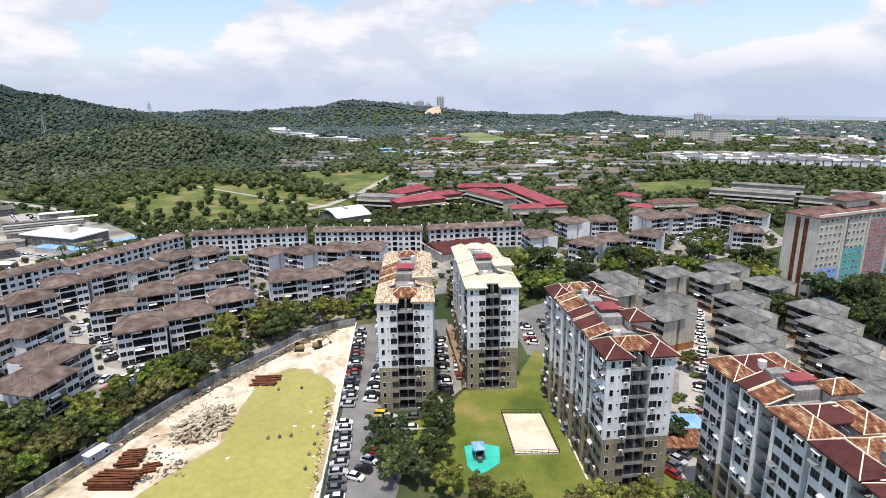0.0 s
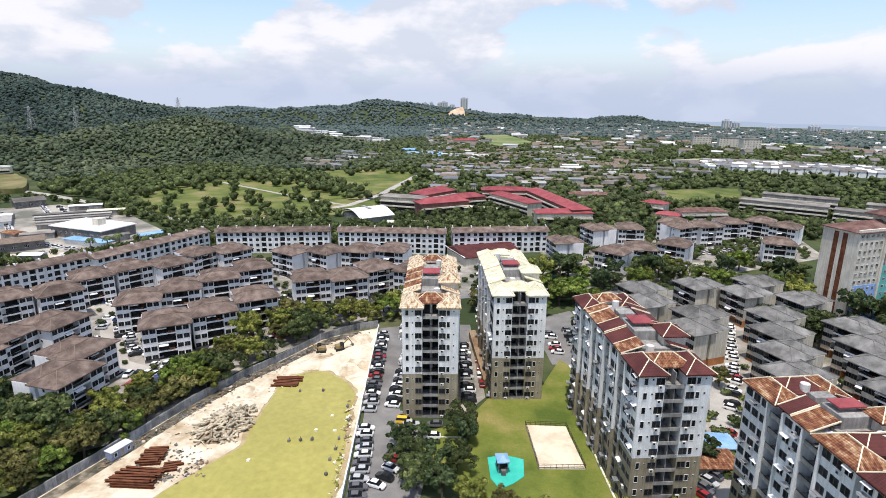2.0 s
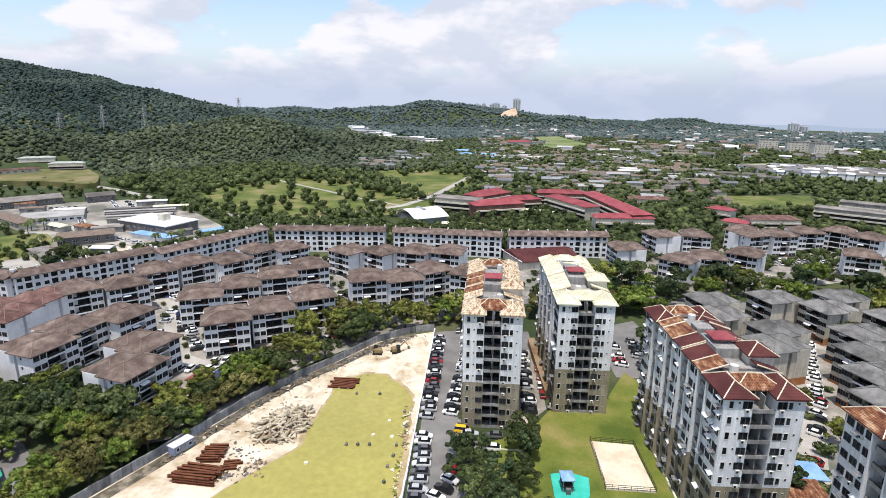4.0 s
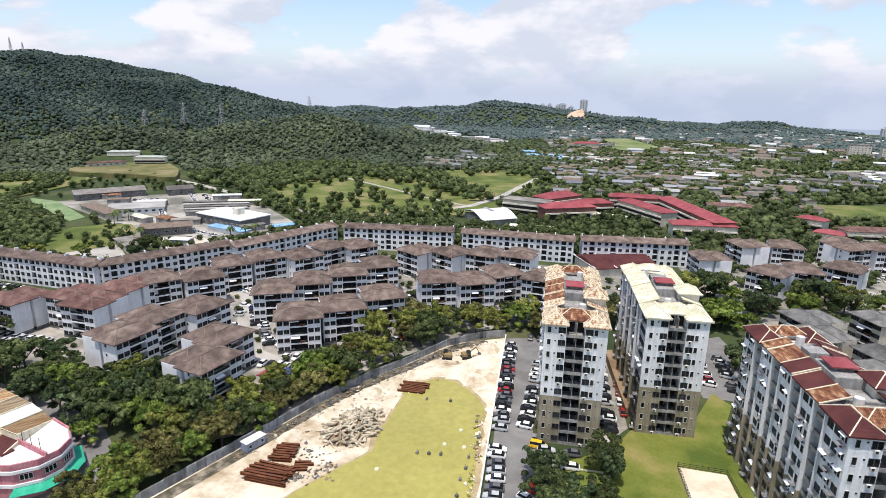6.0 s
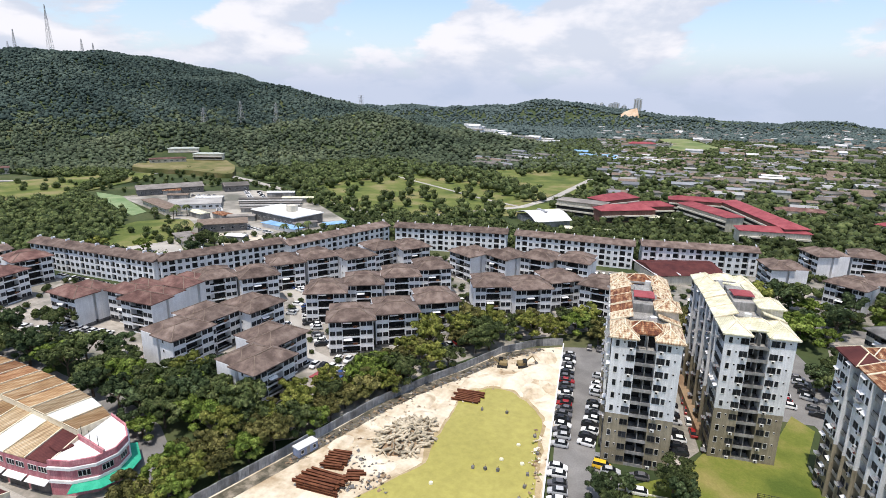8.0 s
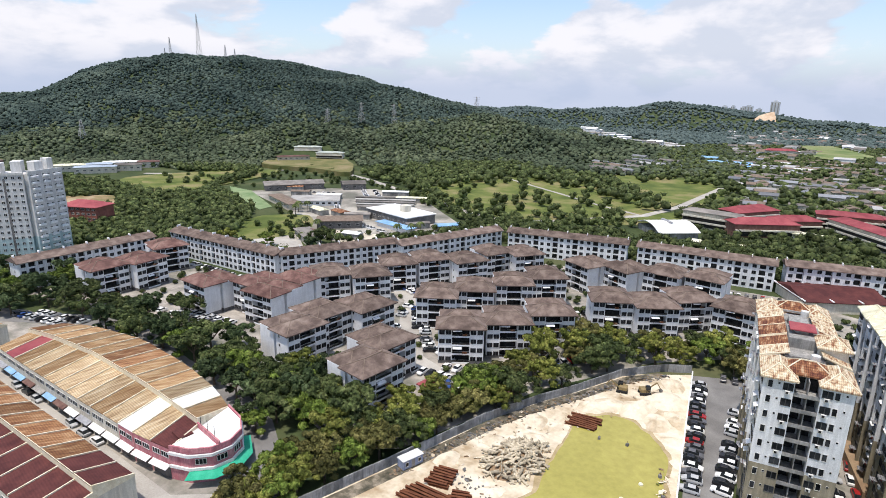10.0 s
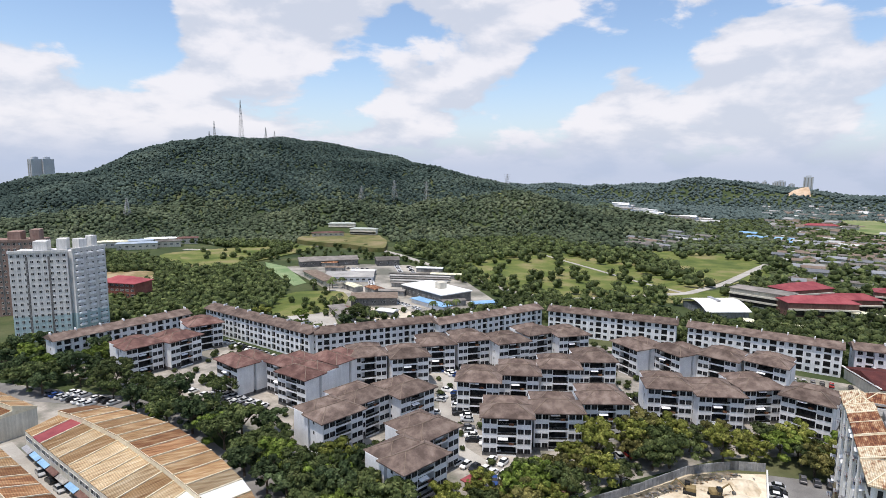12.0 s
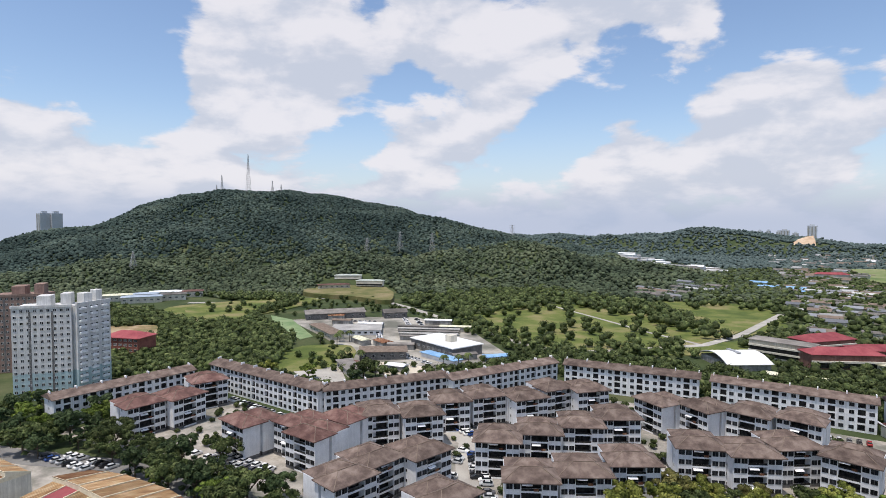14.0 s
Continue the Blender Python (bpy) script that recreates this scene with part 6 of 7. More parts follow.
def build_shops():
    rnd = random.Random(5)
    sheets = [BLUE_SHEET, ROOF_WHITE, ROOF_RED, CONCRETE, STEEL]
    front = [(-216, 44.5), (-199, 46.5), (-168, 50.5), (-144, 54), (-134.5, 56.5)]
    back = [(-222, 62), (-214, 67.5), (-193, 74), (-168, 75.5), (-150, 74.5), (-140.5, 72.5)]
    n = 14
    for k in range(n):
        c = [along(front, k / n), along(front, (k + 1) / n), along(back, (k + 1) / n), along(back, k / n)]
        if k == 1:
            roofs = (ROOF_SCHOOL, SHOP_ROOFS[1])
        elif k >= n - 3:
            roofs = ((ROOF_WHITE, SHOP_ROOFS[0]), (SHOP_ROOFS[0], ROOF_WHITE), (ROOF_MAROON, SHOP_ROOFS[1]))[k - n + 3]
        else:
            roofs = (rnd.choice(SHOP_ROOFS[:2]), rnd.choice(SHOP_ROOFS[1:]))
        shop(c, 7.0, WALL_CREAM if k < n - 3 else PINK, roofs, "two-storey terrace shop with a rusty sheet roof" if k < n - 3 else "two-storey terrace shop with a white roof", rnd.choice(sheets))
    # rounded head of the terrace
    head = [(-134.5, 56.5), (-130.5, 58.5), (-127.8, 62), (-127.5, 66), (-129.5, 69.5), (-134, 71.8), (-140.5, 72.5)]
    hub = thing("corner_shop", pose(-134, 65, 0), "rounded pink corner shop with a white roof and green awnings", "shop")
    rel = [(x + 134, y - 65) for x, y in head]
    part("wall", Shape().prism(rel, 0, 7.0), PINK, hub)
    part("roof", Shape().prism([(x * 0.97, y * 0.97) for x, y in rel], 7.05, 7.5), ROOF_WHITE, hub)
    for k, (z0, z1, grow, mat, note) in enumerate(((3.0, 3.6, 1.05, ROOF_WHITE, "white fascia"), (6.0, 6.6, 1.06, ROOF_WHITE, "white cornice"), (7.0, 8.0, 1.02, PINK, "pink parapet"))):
        ring = Shape()
        ring.add([(x * g, y * g, z) for x, y in rel for g, z in ((grow, z0), (grow, z1), (0.97, z1), (0.97, z0))],
                 [(4 * i + u, 4 * i + 4 + u, 4 * i + 4 + (u + 1) % 4, 4 * i + (u + 1) % 4) for i in range(len(rel) - 1) for u in range(4)])
        part("cornice", ring, mat, hub, note)
    for k in range(1, 5):
        a, b = rel[k], rel[k + 1]
        v = [(a[0], a[1], 3.0), (b[0], b[1], 3.0), (b[0] * 1.38, b[1] * 1.3, 2.3), (a[0] * 1.38, a[1] * 1.3, 2.3)]
        part("awning", Shape().add(v + [(x, y, z - 0.08) for x, y, z in v], [(3, 2, 1, 0), (4, 5, 6, 7), (2, 3, 7, 6), (0, 3, 7, 4), (1, 2, 6, 5)]), GREEN_SHEET, hub, "green canvas awning")
        m = ((a[0] + b[0]) / 2, (a[1] + b[1]) / 2)
        part("window", WIDE_WINDOW, None, hub, at=pose(m[0], m[1], 4.9, 0, 0, math.degrees(math.atan2(b[1] - a[1], b[0] - a[0]))))
    part("dividing_wall", Shape().prism([(-3.3, -1.35), (6.5, -1.55), (6.5, -1.2), (-3.3, -1.0)], 7.3, 8.7), PINK, hub, "pink wall across the roof")
    part("tank_base", Shape().bevelled(-5.0, -1.5, -6.0, -3.0, 7.4, 7.9, 0.1), ROOF_MAROON, hub, "dark red roof patch")
    for x in (-1.5, 1.5, 4.5):
        part("aerial", Shape().bar((x, -1.3, 8.6), (x, -1.3, 11.2), 0.06), RAIL_AND_SHADE, hub)
    # the second terrace, across the alley
    front, back = [(-214, 20), (-128, 33)], [(-213, 37.5), (-131, 48.5)]
    for k in range(13):
        c = [along(front, k / 13), along(front, (k + 1) / 13), along(back, (k + 1) / 13), along(back, k / 13)]
        shop(c, 7.0, WALL_CREAM, (ROOF_MAROON, SHOP_ROOFS[1 if k < 3 else 2] if k < 11 else ROOF_MAROON), "two-storey terrace shop with maroon and rusty roof", rnd.choice(sheets), 0.52, "shops of the second terrace")
    front, back = [(-256, 28), (-229, 38)], [(-262, 42), (-232, 50)]
    for k in range(4):
        c = [along(front, k / 4), along(front, (k + 1) / 4), along(back, (k + 1) / 4), along(back, k / 4)]
        shop(c, 7.0, WALL_CREAM, (SHOP_ROOFS[2], SHOP_ROOFS[1]), "two-storey terrace shop with an ochre roof", rnd.choice(sheets), 0.5, "shops of the third terrace")
    slab("alley", [(-226, 36), (-215, 37), (-130, 49), (-112, 52), (-118, 66), (-130, 54), (-168, 50), (-200, 46), (-228, 43)], 0.13, PALE_ROAD, "worn pale service alley behind the shops", "alley")
    slab("shop_yard", [(-290, 20), (-110, 20), (-104, 40), (-118, 72), (-140, 78), (-222, 70), (-264, 62), (-290, 46)], 0.05, PLAZA, "worn paving round the shops", "paving")


build_shops()

# ---- pylons, masts and the far town ----


def lattice(name, x, y, base, height, foot, label, arms=3):
    t = thing(name, pose(x, y, base), label, "mast" if name == "mast" else "pylon")
    legs, braces = Shape(), Shape()
    n = 9
    half = lambda u: foot * (1 - u) ** 1.15 / 2 + 0.35  # noqa: E731
    for sx, sy in ((-1, -1), (1, -1), (1, 1), (-1, 1)):
        leg = Shape().bar((sx * half(0), sy * half(0), 0), (sx * half(1), sy * half(1), height), 0.22)
        part("leg", leg, PYLON_STEEL, t)
    for k in range(n):
        u0, u1 = k / n, (k + 1) / n
        for (ax, ay), (bx, by) in (((-1, -1), (1, -1)), ((1, -1), (1, 1)), ((1, 1), (-1, 1)), ((-1, 1), (-1, -1))):
            braces.bar((ax * half(u0), ay * half(u0), height * u0), (bx * half(u1), by * half(u1), height * u1), 0.12)
            braces.bar((bx * half(u0), by * half(u0), height * u0), (ax * half(u1), ay * half(u1), height * u1), 0.12)
    tagged(part("bracing", braces, PYLON_STEEL, t), kind="stuff")
    for k in range(arms):
        z = height * (0.68 + 0.13 * k)
        part("cross_arm", Shape().bar((-foot * 0.85, 0, z), (foot * 0.85, 0, z), 0.2), PYLON_STEEL, t)
    return t


lattice("mast", -1198, 590, 139, 80, 8, "tall red-and-white lattice mast on the hilltop", 0)
lattice("mast", -1219, 542, 130, 44, 5, "slender lattice mast on the hilltop", 0)
lattice("mast", -1224, 533, 128, 25, 4, "slender lattice mast on the hilltop", 0)
lattice("mast", -1176, 634, 136, 28, 4, "slender lattice mast on the hilltop", 0)
lattice("mast", -1168, 650, 133, 24, 4, "slender lattice mast on the hilltop", 0)
lattice("pylon", -752, 925, land(-752, 925), 72 - land(-752, 925), 9, "steel lattice power pylon on the wooded slope")
lattice("pylon", -724, 607, land(-724, 607), 62 - land(-724, 607), 8, "steel lattice power pylon on the wooded slope")
lattice("pylon", -690, 644, land(-690, 644), 60 - land(-690, 644), 8, "steel lattice power pylon on the wooded slope")
lattice("pylon", -756, 567, land(-756, 567), 52 - land(-756, 567), 8, "steel lattice power pylon on the wooded slope")
lattice("pylon", -808, 247, land(-808, 247), 40 - land(-808, 247), 7, "steel lattice power pylon on the wooded slope")

# Wall colour already paled and blued by the haze of distance.
HAZED_WALL = material("hazed_tower_wall", [(0.42, 0.45, 0.49), (0.52, 0.55, 0.58)], 0.95, 0.02, 0.5, 0.0)


def far_tower(x, y, w, d, base, top, label="distant pale high-rise block"):
    t = thing("far_tower", pose(x, y, base, 0, 0, 10), label, "high-rise", "far high-rises")
    h = top - base
    part("wall", Shape().box(-w / 2, w / 2, -d / 2, d / 2, -20, h), HAZED_WALL, t)
    part("roof_house", Shape().bevelled(-w / 4, w / 4, -d / 4, d / 4, h, h + 6, 0.4), HAZED_WALL, t)
    n = max(2, int(w / 12))
    for k in range(n):
        x0 = -w / 2 + w * (k + 0.3) / n
        part("window_strip", Shape().box(x0, x0 + w * 0.35 / n, -d / 2 - 0.4, -d / 2 + 0.2, h * 0.05, h * 0.95), CONCRETE, t)


for x, y, w, top in ((-948, 3161, 26, 38), (-912, 3172, 18, 40), (-870, 3185, 20, 36), (-845, 3190, 40, 42), (-800, 3200, 26, 30), (-735, 3218, 40, 66)):
    far_tower(x, y, w, 26, -30, top)
for x, y in ((-1912, 352), (-1906, 378)):
    far_tower(x, y, 26, 26, 20, 97)
for k, (x, y, w, h) in enumerate(((560, 2900, 36, 40), (610, 2950, 26, 30), (820, 2600, 36, 26), (900, 2500, 70, 18), (1250, 2600, 40, 24), (1350, 2700, 30, 28), (1000, 2700, 50, 18), (700, 2700, 60, 16))):
    far_tower(x, y, w, 24, land(x, y), land(x, y) + h)

for x, y, a in ((178, 1215, 4), (210, 1138, 4), (240, 1092, 20)):
    building("flat_block", x, y, a, 32, 16, 22, 6, WALL_CREAM, ROOF_DULL, "distant cream block of flats", "flats", 0, every=5)

QUARRY = material("bare_orange_earth", [(0.46, 0.32, 0.21), (0.60, 0.47, 0.34)], 0.95, 0.05, 0.5, 0.2)


FAR_PALE = material("pale_far_roof", [(0.30, 0.30, 0.30), (0.55, 0.55, 0.54)], 0.8, 0.02, 0.5, 0.0, island=0.4)


HILL_GREEN = [(-283, 1393), (-232, 1485), (-120, 1128), (-146, 960), (-190, 1010), (-215, 1180)]


def far_town():
    """Countless distant roofs and walls of the town, in rows."""
    rnd = random.Random(9)
    kinds = {"pale": (Shape(), FAR_PALE), "grey": (Shape(), ROOF_DULL), "brown": (Shape(), ROOF_RIDGE), "blue": (Shape(), BLUE_SHEET), "slate": (Shape(), material("slate_far_roof", [(0.16, 0.17, 0.19), (0.27, 0.28, 0.30)], 0.7, 0.02, 0.5, 0.0, island=0.3)), "white": (Shape(), ROOF_WHITE)}
    walls, white_walls = Shape(), Shape()

    def house(x, y, a, w, d, h, kind, rise, bright=False):
        z = land(x, y)
        c, s = math.cos(a), math.sin(a)
        put = lambda u, v, t: (x + c * u - s * v, y + s * u + c * v, z + t)  # noqa: E731
        box = [put(u, v, t) for t in (-3, h) for u, v in ((0, 0), (w, 0), (w, d), (0, d))]
        (white_walls if bright else walls).add(box, [(0, 1, 5, 4), (1, 2, 6, 5), (2, 3, 7, 6), (3, 0, 4, 7)])
        o = 0.6
        r = [put(-o, -o, h), put(w + o, -o, h), put(w + o, d + o, h), put(-o, d + o, h), put(-o, d / 2, h + rise), put(w + o, d / 2, h + rise)]
        kinds[kind][0].add(r, [(0, 1, 5, 4), (2, 3, 4, 5), (1, 2, 5), (3, 0, 4)])

    # works and market rows in the valley
    for _ in range(300):
        y = rnd.uniform(470, 1250)
        x = rnd.uniform(-0.27 * y - 20, -0.02 * y + 60)
        if inside(x, y, GAPS[1]) or inside(x, y, HILL_GREEN) or land(x, y) > 2:
            continue
        house(x, y, radians(rnd.choice((12, 14, 16, -70))), rnd.uniform(7, 22), rnd.uniform(6, 10), rnd.uniform(3, 5.5), rnd.choice(("grey", "slate", "pale", "brown", "brown")), rnd.uniform(0.8, 2))
    # long barrack-like rows, in groups with trees between
    for gx, gy, a, rows, length, gap, kind in ((-171, 572, 6, 6, 62, 14, "slate"), (-104, 585, 8, 6, 56, 13, "grey"), (-46, 601, 10, 5, 42, 14, "brown"), (-322, 583, -14, 5, 48, 13, "grey"), (-313, 668, -10, 4, 50, 15, "slate"),
                                               (-248, 746, 4, 5, 46, 13, "blue"), (-190, 740, 6, 4, 52, 15, "slate"), (-18, 666, 14, 4, 56, 16, "brown"), (56, 638, -8, 4, 46, 17, "grey"), (17, 564, 12, 3, 40, 14, "brown"), (-109, 796, 6, 4, 64, 18, "grey")):
        for k in range(rows):
            u, x, y = -rnd.uniform(0, 14), gx - 3.5 * k, gy + gap * k
            while u < length:
                w = rnd.uniform(12, 28)
                if rnd.random() < 0.86:
                    c, s = math.cos(radians(a)), math.sin(radians(a))
                    house(x + c * u, y + s * u, radians(a), w, rnd.uniform(7, 9), rnd.uniform(3.5, 6), kind if rnd.random() < 0.6 else rnd.choice(("grey", "slate", "brown", "pale")), rnd.uniform(0.9, 1.7))
                u += w + rnd.uniform(0.6, 5)
    # pale sheds at the foot of the far hill
    for k in range(26):
        x = rnd.uniform(-630, -385)
        house(x, 1085 - 0.42 * (x + 540) + rnd.uniform(-45, 45), radians(rnd.choice((10, 14, -12))), rnd.uniform(14, 34), rnd.uniform(8, 12), rnd.uniform(5, 8), rnd.choice(("pale", "grey", "pale", "white")), 1.5, True)
    # white terraces beyond the estate, each house with its own grey roof
    for k in range(6):
        for j in range(34):
            if rnd.random() < 0.95 and (k < 4 or j > 6):
                x, y = 113 + 8.3 * j - 8 * k, 704 + 2.0 * j + 18 * k - 0.09 * j * j - rnd.uniform(0, 1)
                house(x, y, radians(4 - 0.9 * j), 7.0, 9, 6.2, rnd.choice(("white", "slate", "grey", "grey", "pale")), 1.6, True)
    for _ in range(720):
        y = rnd.uniform(900, 2900)
        x = rnd.uniform(-0.30 * y, 0.55 * y)
        if land(x, y) - fall(x, y) > 14 or inside(x, y, HILL_GREEN):
            continue
        house(x, y, radians(rnd.uniform(-30, 30)), rnd.uniform(8, 24), rnd.uniform(8, 13), rnd.uniform(4, 9), rnd.choice(("pale", "brown", "grey")), rnd.uniform(1, 4), rnd.random() < 0.35)
    for kind, (s, mat) in kinds.items():
        tagged(part("far_roofs", s, mat), f"distant {kind} roofs of the town", "town", kind="stuff")
    tagged(part("far_walls", walls, WALL_BEIGE), "distant pale walls of the town", "town", kind="stuff")
    tagged(part("far_white_walls", white_walls, WALL_WHITE), "distant white house walls of the town", "town", kind="stuff")


far_town()


def hazy_distance():
    """The farthest country as a backdrop along the horizon: a glowing gradient paints its haze."""
    m = bpy.data.materials.new("hazy_distance")
    m.use_nodes = True
    tree = m.node_tree
    tree.nodes.clear()
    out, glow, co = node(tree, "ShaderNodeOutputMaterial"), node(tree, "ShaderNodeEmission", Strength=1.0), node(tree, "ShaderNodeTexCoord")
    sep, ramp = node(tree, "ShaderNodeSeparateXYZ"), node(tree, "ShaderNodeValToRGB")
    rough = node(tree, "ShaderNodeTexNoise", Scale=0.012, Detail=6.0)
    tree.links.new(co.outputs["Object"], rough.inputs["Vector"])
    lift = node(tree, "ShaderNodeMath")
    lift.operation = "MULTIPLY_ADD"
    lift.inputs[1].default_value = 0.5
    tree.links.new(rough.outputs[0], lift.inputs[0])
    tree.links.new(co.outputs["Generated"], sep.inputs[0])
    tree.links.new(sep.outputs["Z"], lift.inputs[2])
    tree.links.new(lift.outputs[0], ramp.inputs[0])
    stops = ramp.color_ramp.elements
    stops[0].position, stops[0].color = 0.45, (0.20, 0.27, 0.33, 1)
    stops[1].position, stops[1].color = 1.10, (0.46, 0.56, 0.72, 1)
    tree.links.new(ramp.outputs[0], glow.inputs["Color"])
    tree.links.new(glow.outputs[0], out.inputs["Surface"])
    s, n, r = Shape(), 160, 3900.0
    v = []
    for k in range(n + 1):
        a = radians(-14 + 64 * k / n)       # from +y towards +x
        x, y = r * math.sin(a), r * math.cos(a)
        top = -66 + 10 * noise.noise(Vector((k / 9, 0.4, 8.8))) + 9 * max(0, noise.noise(Vector((k / 24, 2.4, 3.1))))
        v += [(x, y, -260), (x, y, top), (x * 1.01, y * 1.01, -260), (x * 1.01, y * 1.01, top)]
    f = []
    for k in range(n):
        o = 4 * k
        f += [(o, o + 4, o + 5, o + 1), (o + 1, o + 5, o + 7, o + 3), (o + 3, o + 7, o + 6, o + 2)]
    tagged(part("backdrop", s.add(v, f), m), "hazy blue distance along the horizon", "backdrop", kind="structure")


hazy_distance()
cut = [(-617, 2371, -4), (-580, 2380, -7), (-542, 2389, -2), (-549, 2410, 16), (-560, 2428, 33), (-580, 2425, 29), (-606, 2415, 18), (-614, 2390, 6)]
tagged(part("bare_slope", Shape().add(cut + [(x - 12, y + 45, z - 12) for x, y, z in cut], [(0, 1, 2, 3, 4, 5, 6, 7)] + [(k, k + 8, (k + 1) % 8 + 8, (k + 1) % 8) for k in range(8)]), QUARRY), "bare orange earth cut into the far ridge", "bare earth", kind="structure")
building("college_block", -256, 1040, 30, 46, 14, 9, 0, WALL_CREAM, ROOF_SCHOOL, "distant cream building with a light red roof", "college", 3)
GRAZED = material("pale_green_slope", [(0.10, 0.15, 0.05), (0.17, 0.21, 0.08), (0.25, 0.25, 0.13)], 0.95, 0.02, 0.4, 0.3)


def open_land(name, plan, label, lift=0.5):
    """Open grassland that lies on the sloping plain, in narrow strips."""
    ys, s, n = [p[1] for p in plan], Shape(), 14
    rows = []
    for k in range(n + 1):
        y = min(ys) + (max(ys) - min(ys)) * (0.01 + 0.98 * k / n)
        cut = sorted(ax + (bx - ax) * (y - ay) / (by - ay) for (ax, ay), (bx, by) in zip(plan, plan[1:] + plan[:1]) if (ay > y) != (by > y))
        rows.append((cut[0], cut[-1], y))
    for (a, b, y), (c, d, z) in zip(rows, rows[1:]):
        for j in range(6):
            u, v = j / 6, (j + 1) / 6
            q = [(a + (b - a) * u, y), (a + (b - a) * v, y), (c + (d - c) * v, z), (c + (d - c) * u, z)]
            s.add([(p, r, land(p, r) + lift) for p, r in q], [(0, 1, 2, 3)])
    tagged(part(name, s, GRAZED), label, "meadow", kind="structure")


open_land("hill_green", HILL_GREEN, "pale green grassy slope between distant trees", 5.0)
open_land("far_green_field", [(356, 1431), (518, 1226), (458, 1148), (353, 1300)], "long green open ground in the distance", 4.0)
open_land("mid_green_field", [(54, 787), (78, 805), (139, 870), (165, 848), (122, 787), (103, 759)], "green field beside a pale road", 3.0)
open_land("back_green_field", [(0, 1015), (62, 1022), (55, 917), (12, 931)], "green field between distant trees", 3.0)
open_land("east_fields", [(700, 1500), (880, 1420), (860, 1300), (720, 1330)], "distant green fields", 4.0)
road("far_road", [(18, 730), (53, 774), (97, 814), (150, 845)], 9.0, 3.5, PALE_ROAD, "pale road through the distant town")

# ---- vehicles ----
PAINTS = [material("car_paint_" + n, [c, c], 0.25, 1, 3, 0.0) for n, c in
          (("white", (0.78, 0.78, 0.77)), ("silver", (0.45, 0.46, 0.47)), ("black", (0.02, 0.02, 0.022)), ("red", (0.30, 0.02, 0.02)), ("blue", (0.03, 0.07, 0.22)), ("grey", (0.12, 0.12, 0.13)))]
GLASS_DARK = material("car_glass", [(0.01, 0.012, 0.014), (0.02, 0.024, 0.028)], 0.08, 1, 3, 0.0)
TYRE = material("tyre", [(0.02, 0.02, 0.02), (0.035, 0.035, 0.035)], 0.9, 2, 8, 0.0)


def loft(s, rings, m=0, close=True):
    n = len(rings[0])
    v = [p for r in rings for p in r]
    f = [(k * n + i, k * n + (i + 1) % n, (k + 1) * n + (i + 1) % n, (k + 1) * n + i) for k in range(len(rings) - 1) for i in range(n)]
    s.add(v, f + ([tuple(range(n - 1, -1, -1)), tuple(range((len(rings) - 1) * n, len(rings) * n))] if close else []), m)


def car_meshes(van=False):
    """Body, glasshouse and wheel of a car, nose along +x."""
    body, glass = Shape(), Shape()
    top = 0.95 if not van else 1.1
    ring = lambda x, w, z0, z1: [(x, -w, z0), (x, w, z0), (x, w * 1.02, (z0 + z1) / 2), (x, w * 0.92, z1), (x, -w * 0.92, z1), (x, -w * 1.02, (z0 + z1) / 2)]  # noqa: E731
    loft(body, [ring(-2.1, 0.70, 0.40, 0.78), ring(-1.95, 0.80, 0.26, top - 0.05), ring(-1.2, 0.84, 0.22, top), ring(0.9, 0.84, 0.22, top), ring(1.7, 0.80, 0.24, top - 0.16), ring(2.1, 0.66, 0.38, 0.66)])
    x0, x1, x2, x3, z = (-2.0, -1.8, 0.75, 1.45, 1.75) if van else (-1.85, -1.15, 0.30, 1.05, 1.46)
    slab_ring = lambda z, a, b, w: [(a, -w, z), (b, -w, z), (b, w, z), (a, w, z)]  # noqa: E731
    loft(glass, [slab_ring(top - 0.03, x0, x3, 0.78), slab_ring(z - 0.05, x1 - 0.05, x2 + 0.05, 0.64)])
    body.bevelled(x1 - 0.02, x2 + 0.02, -0.63, 0.63, z - 0.06, z + 0.02, 0.05)
    for x in (-1.25, 1.3) if not van else ():
        for y in (-0.74, 0.74):
            body.cone((x, y - 0.1, 0.31), (x, y + 0.1, 0.31), 0.31, 0.31, 10, 1)
    wheel = Shape()
    for y in (-0.74, 0.74):
        wheel.cone((0, y - 0.1, 0), (0, y + 0.1, 0), 0.31, 0.31, 10)
        wheel.cone((0, y - 0.11, 0), (0, y + 0.11, 0), 0.17, 0.17, 8, 1)
    return body, glass.mesh("glasshouse", [GLASS_DARK]), wheel.mesh("wheel_pair", [TYRE, STEEL])


CARS = []


def build_car_kinds():
    body, glass, wheel = car_meshes()
    for paint, note in zip(PAINTS, ("white", "silver", "black", "dark red", "dark blue", "dark grey")):
        c = tagged(part("car", body.mesh("car_body", [paint, TYRE]), None), f"parked {note} saloon car", "car", "parked cars")
        part("glasshouse", glass, None, c)
        CARS.append(c)


build_car_kinds()
CAR_RND, USED = random.Random(77), set()
WEIGHTS = [0, 0, 0, 0, 1, 1, 1, 2, 2, 2, 3, 4, 5, 5]


FAR_CARS = []


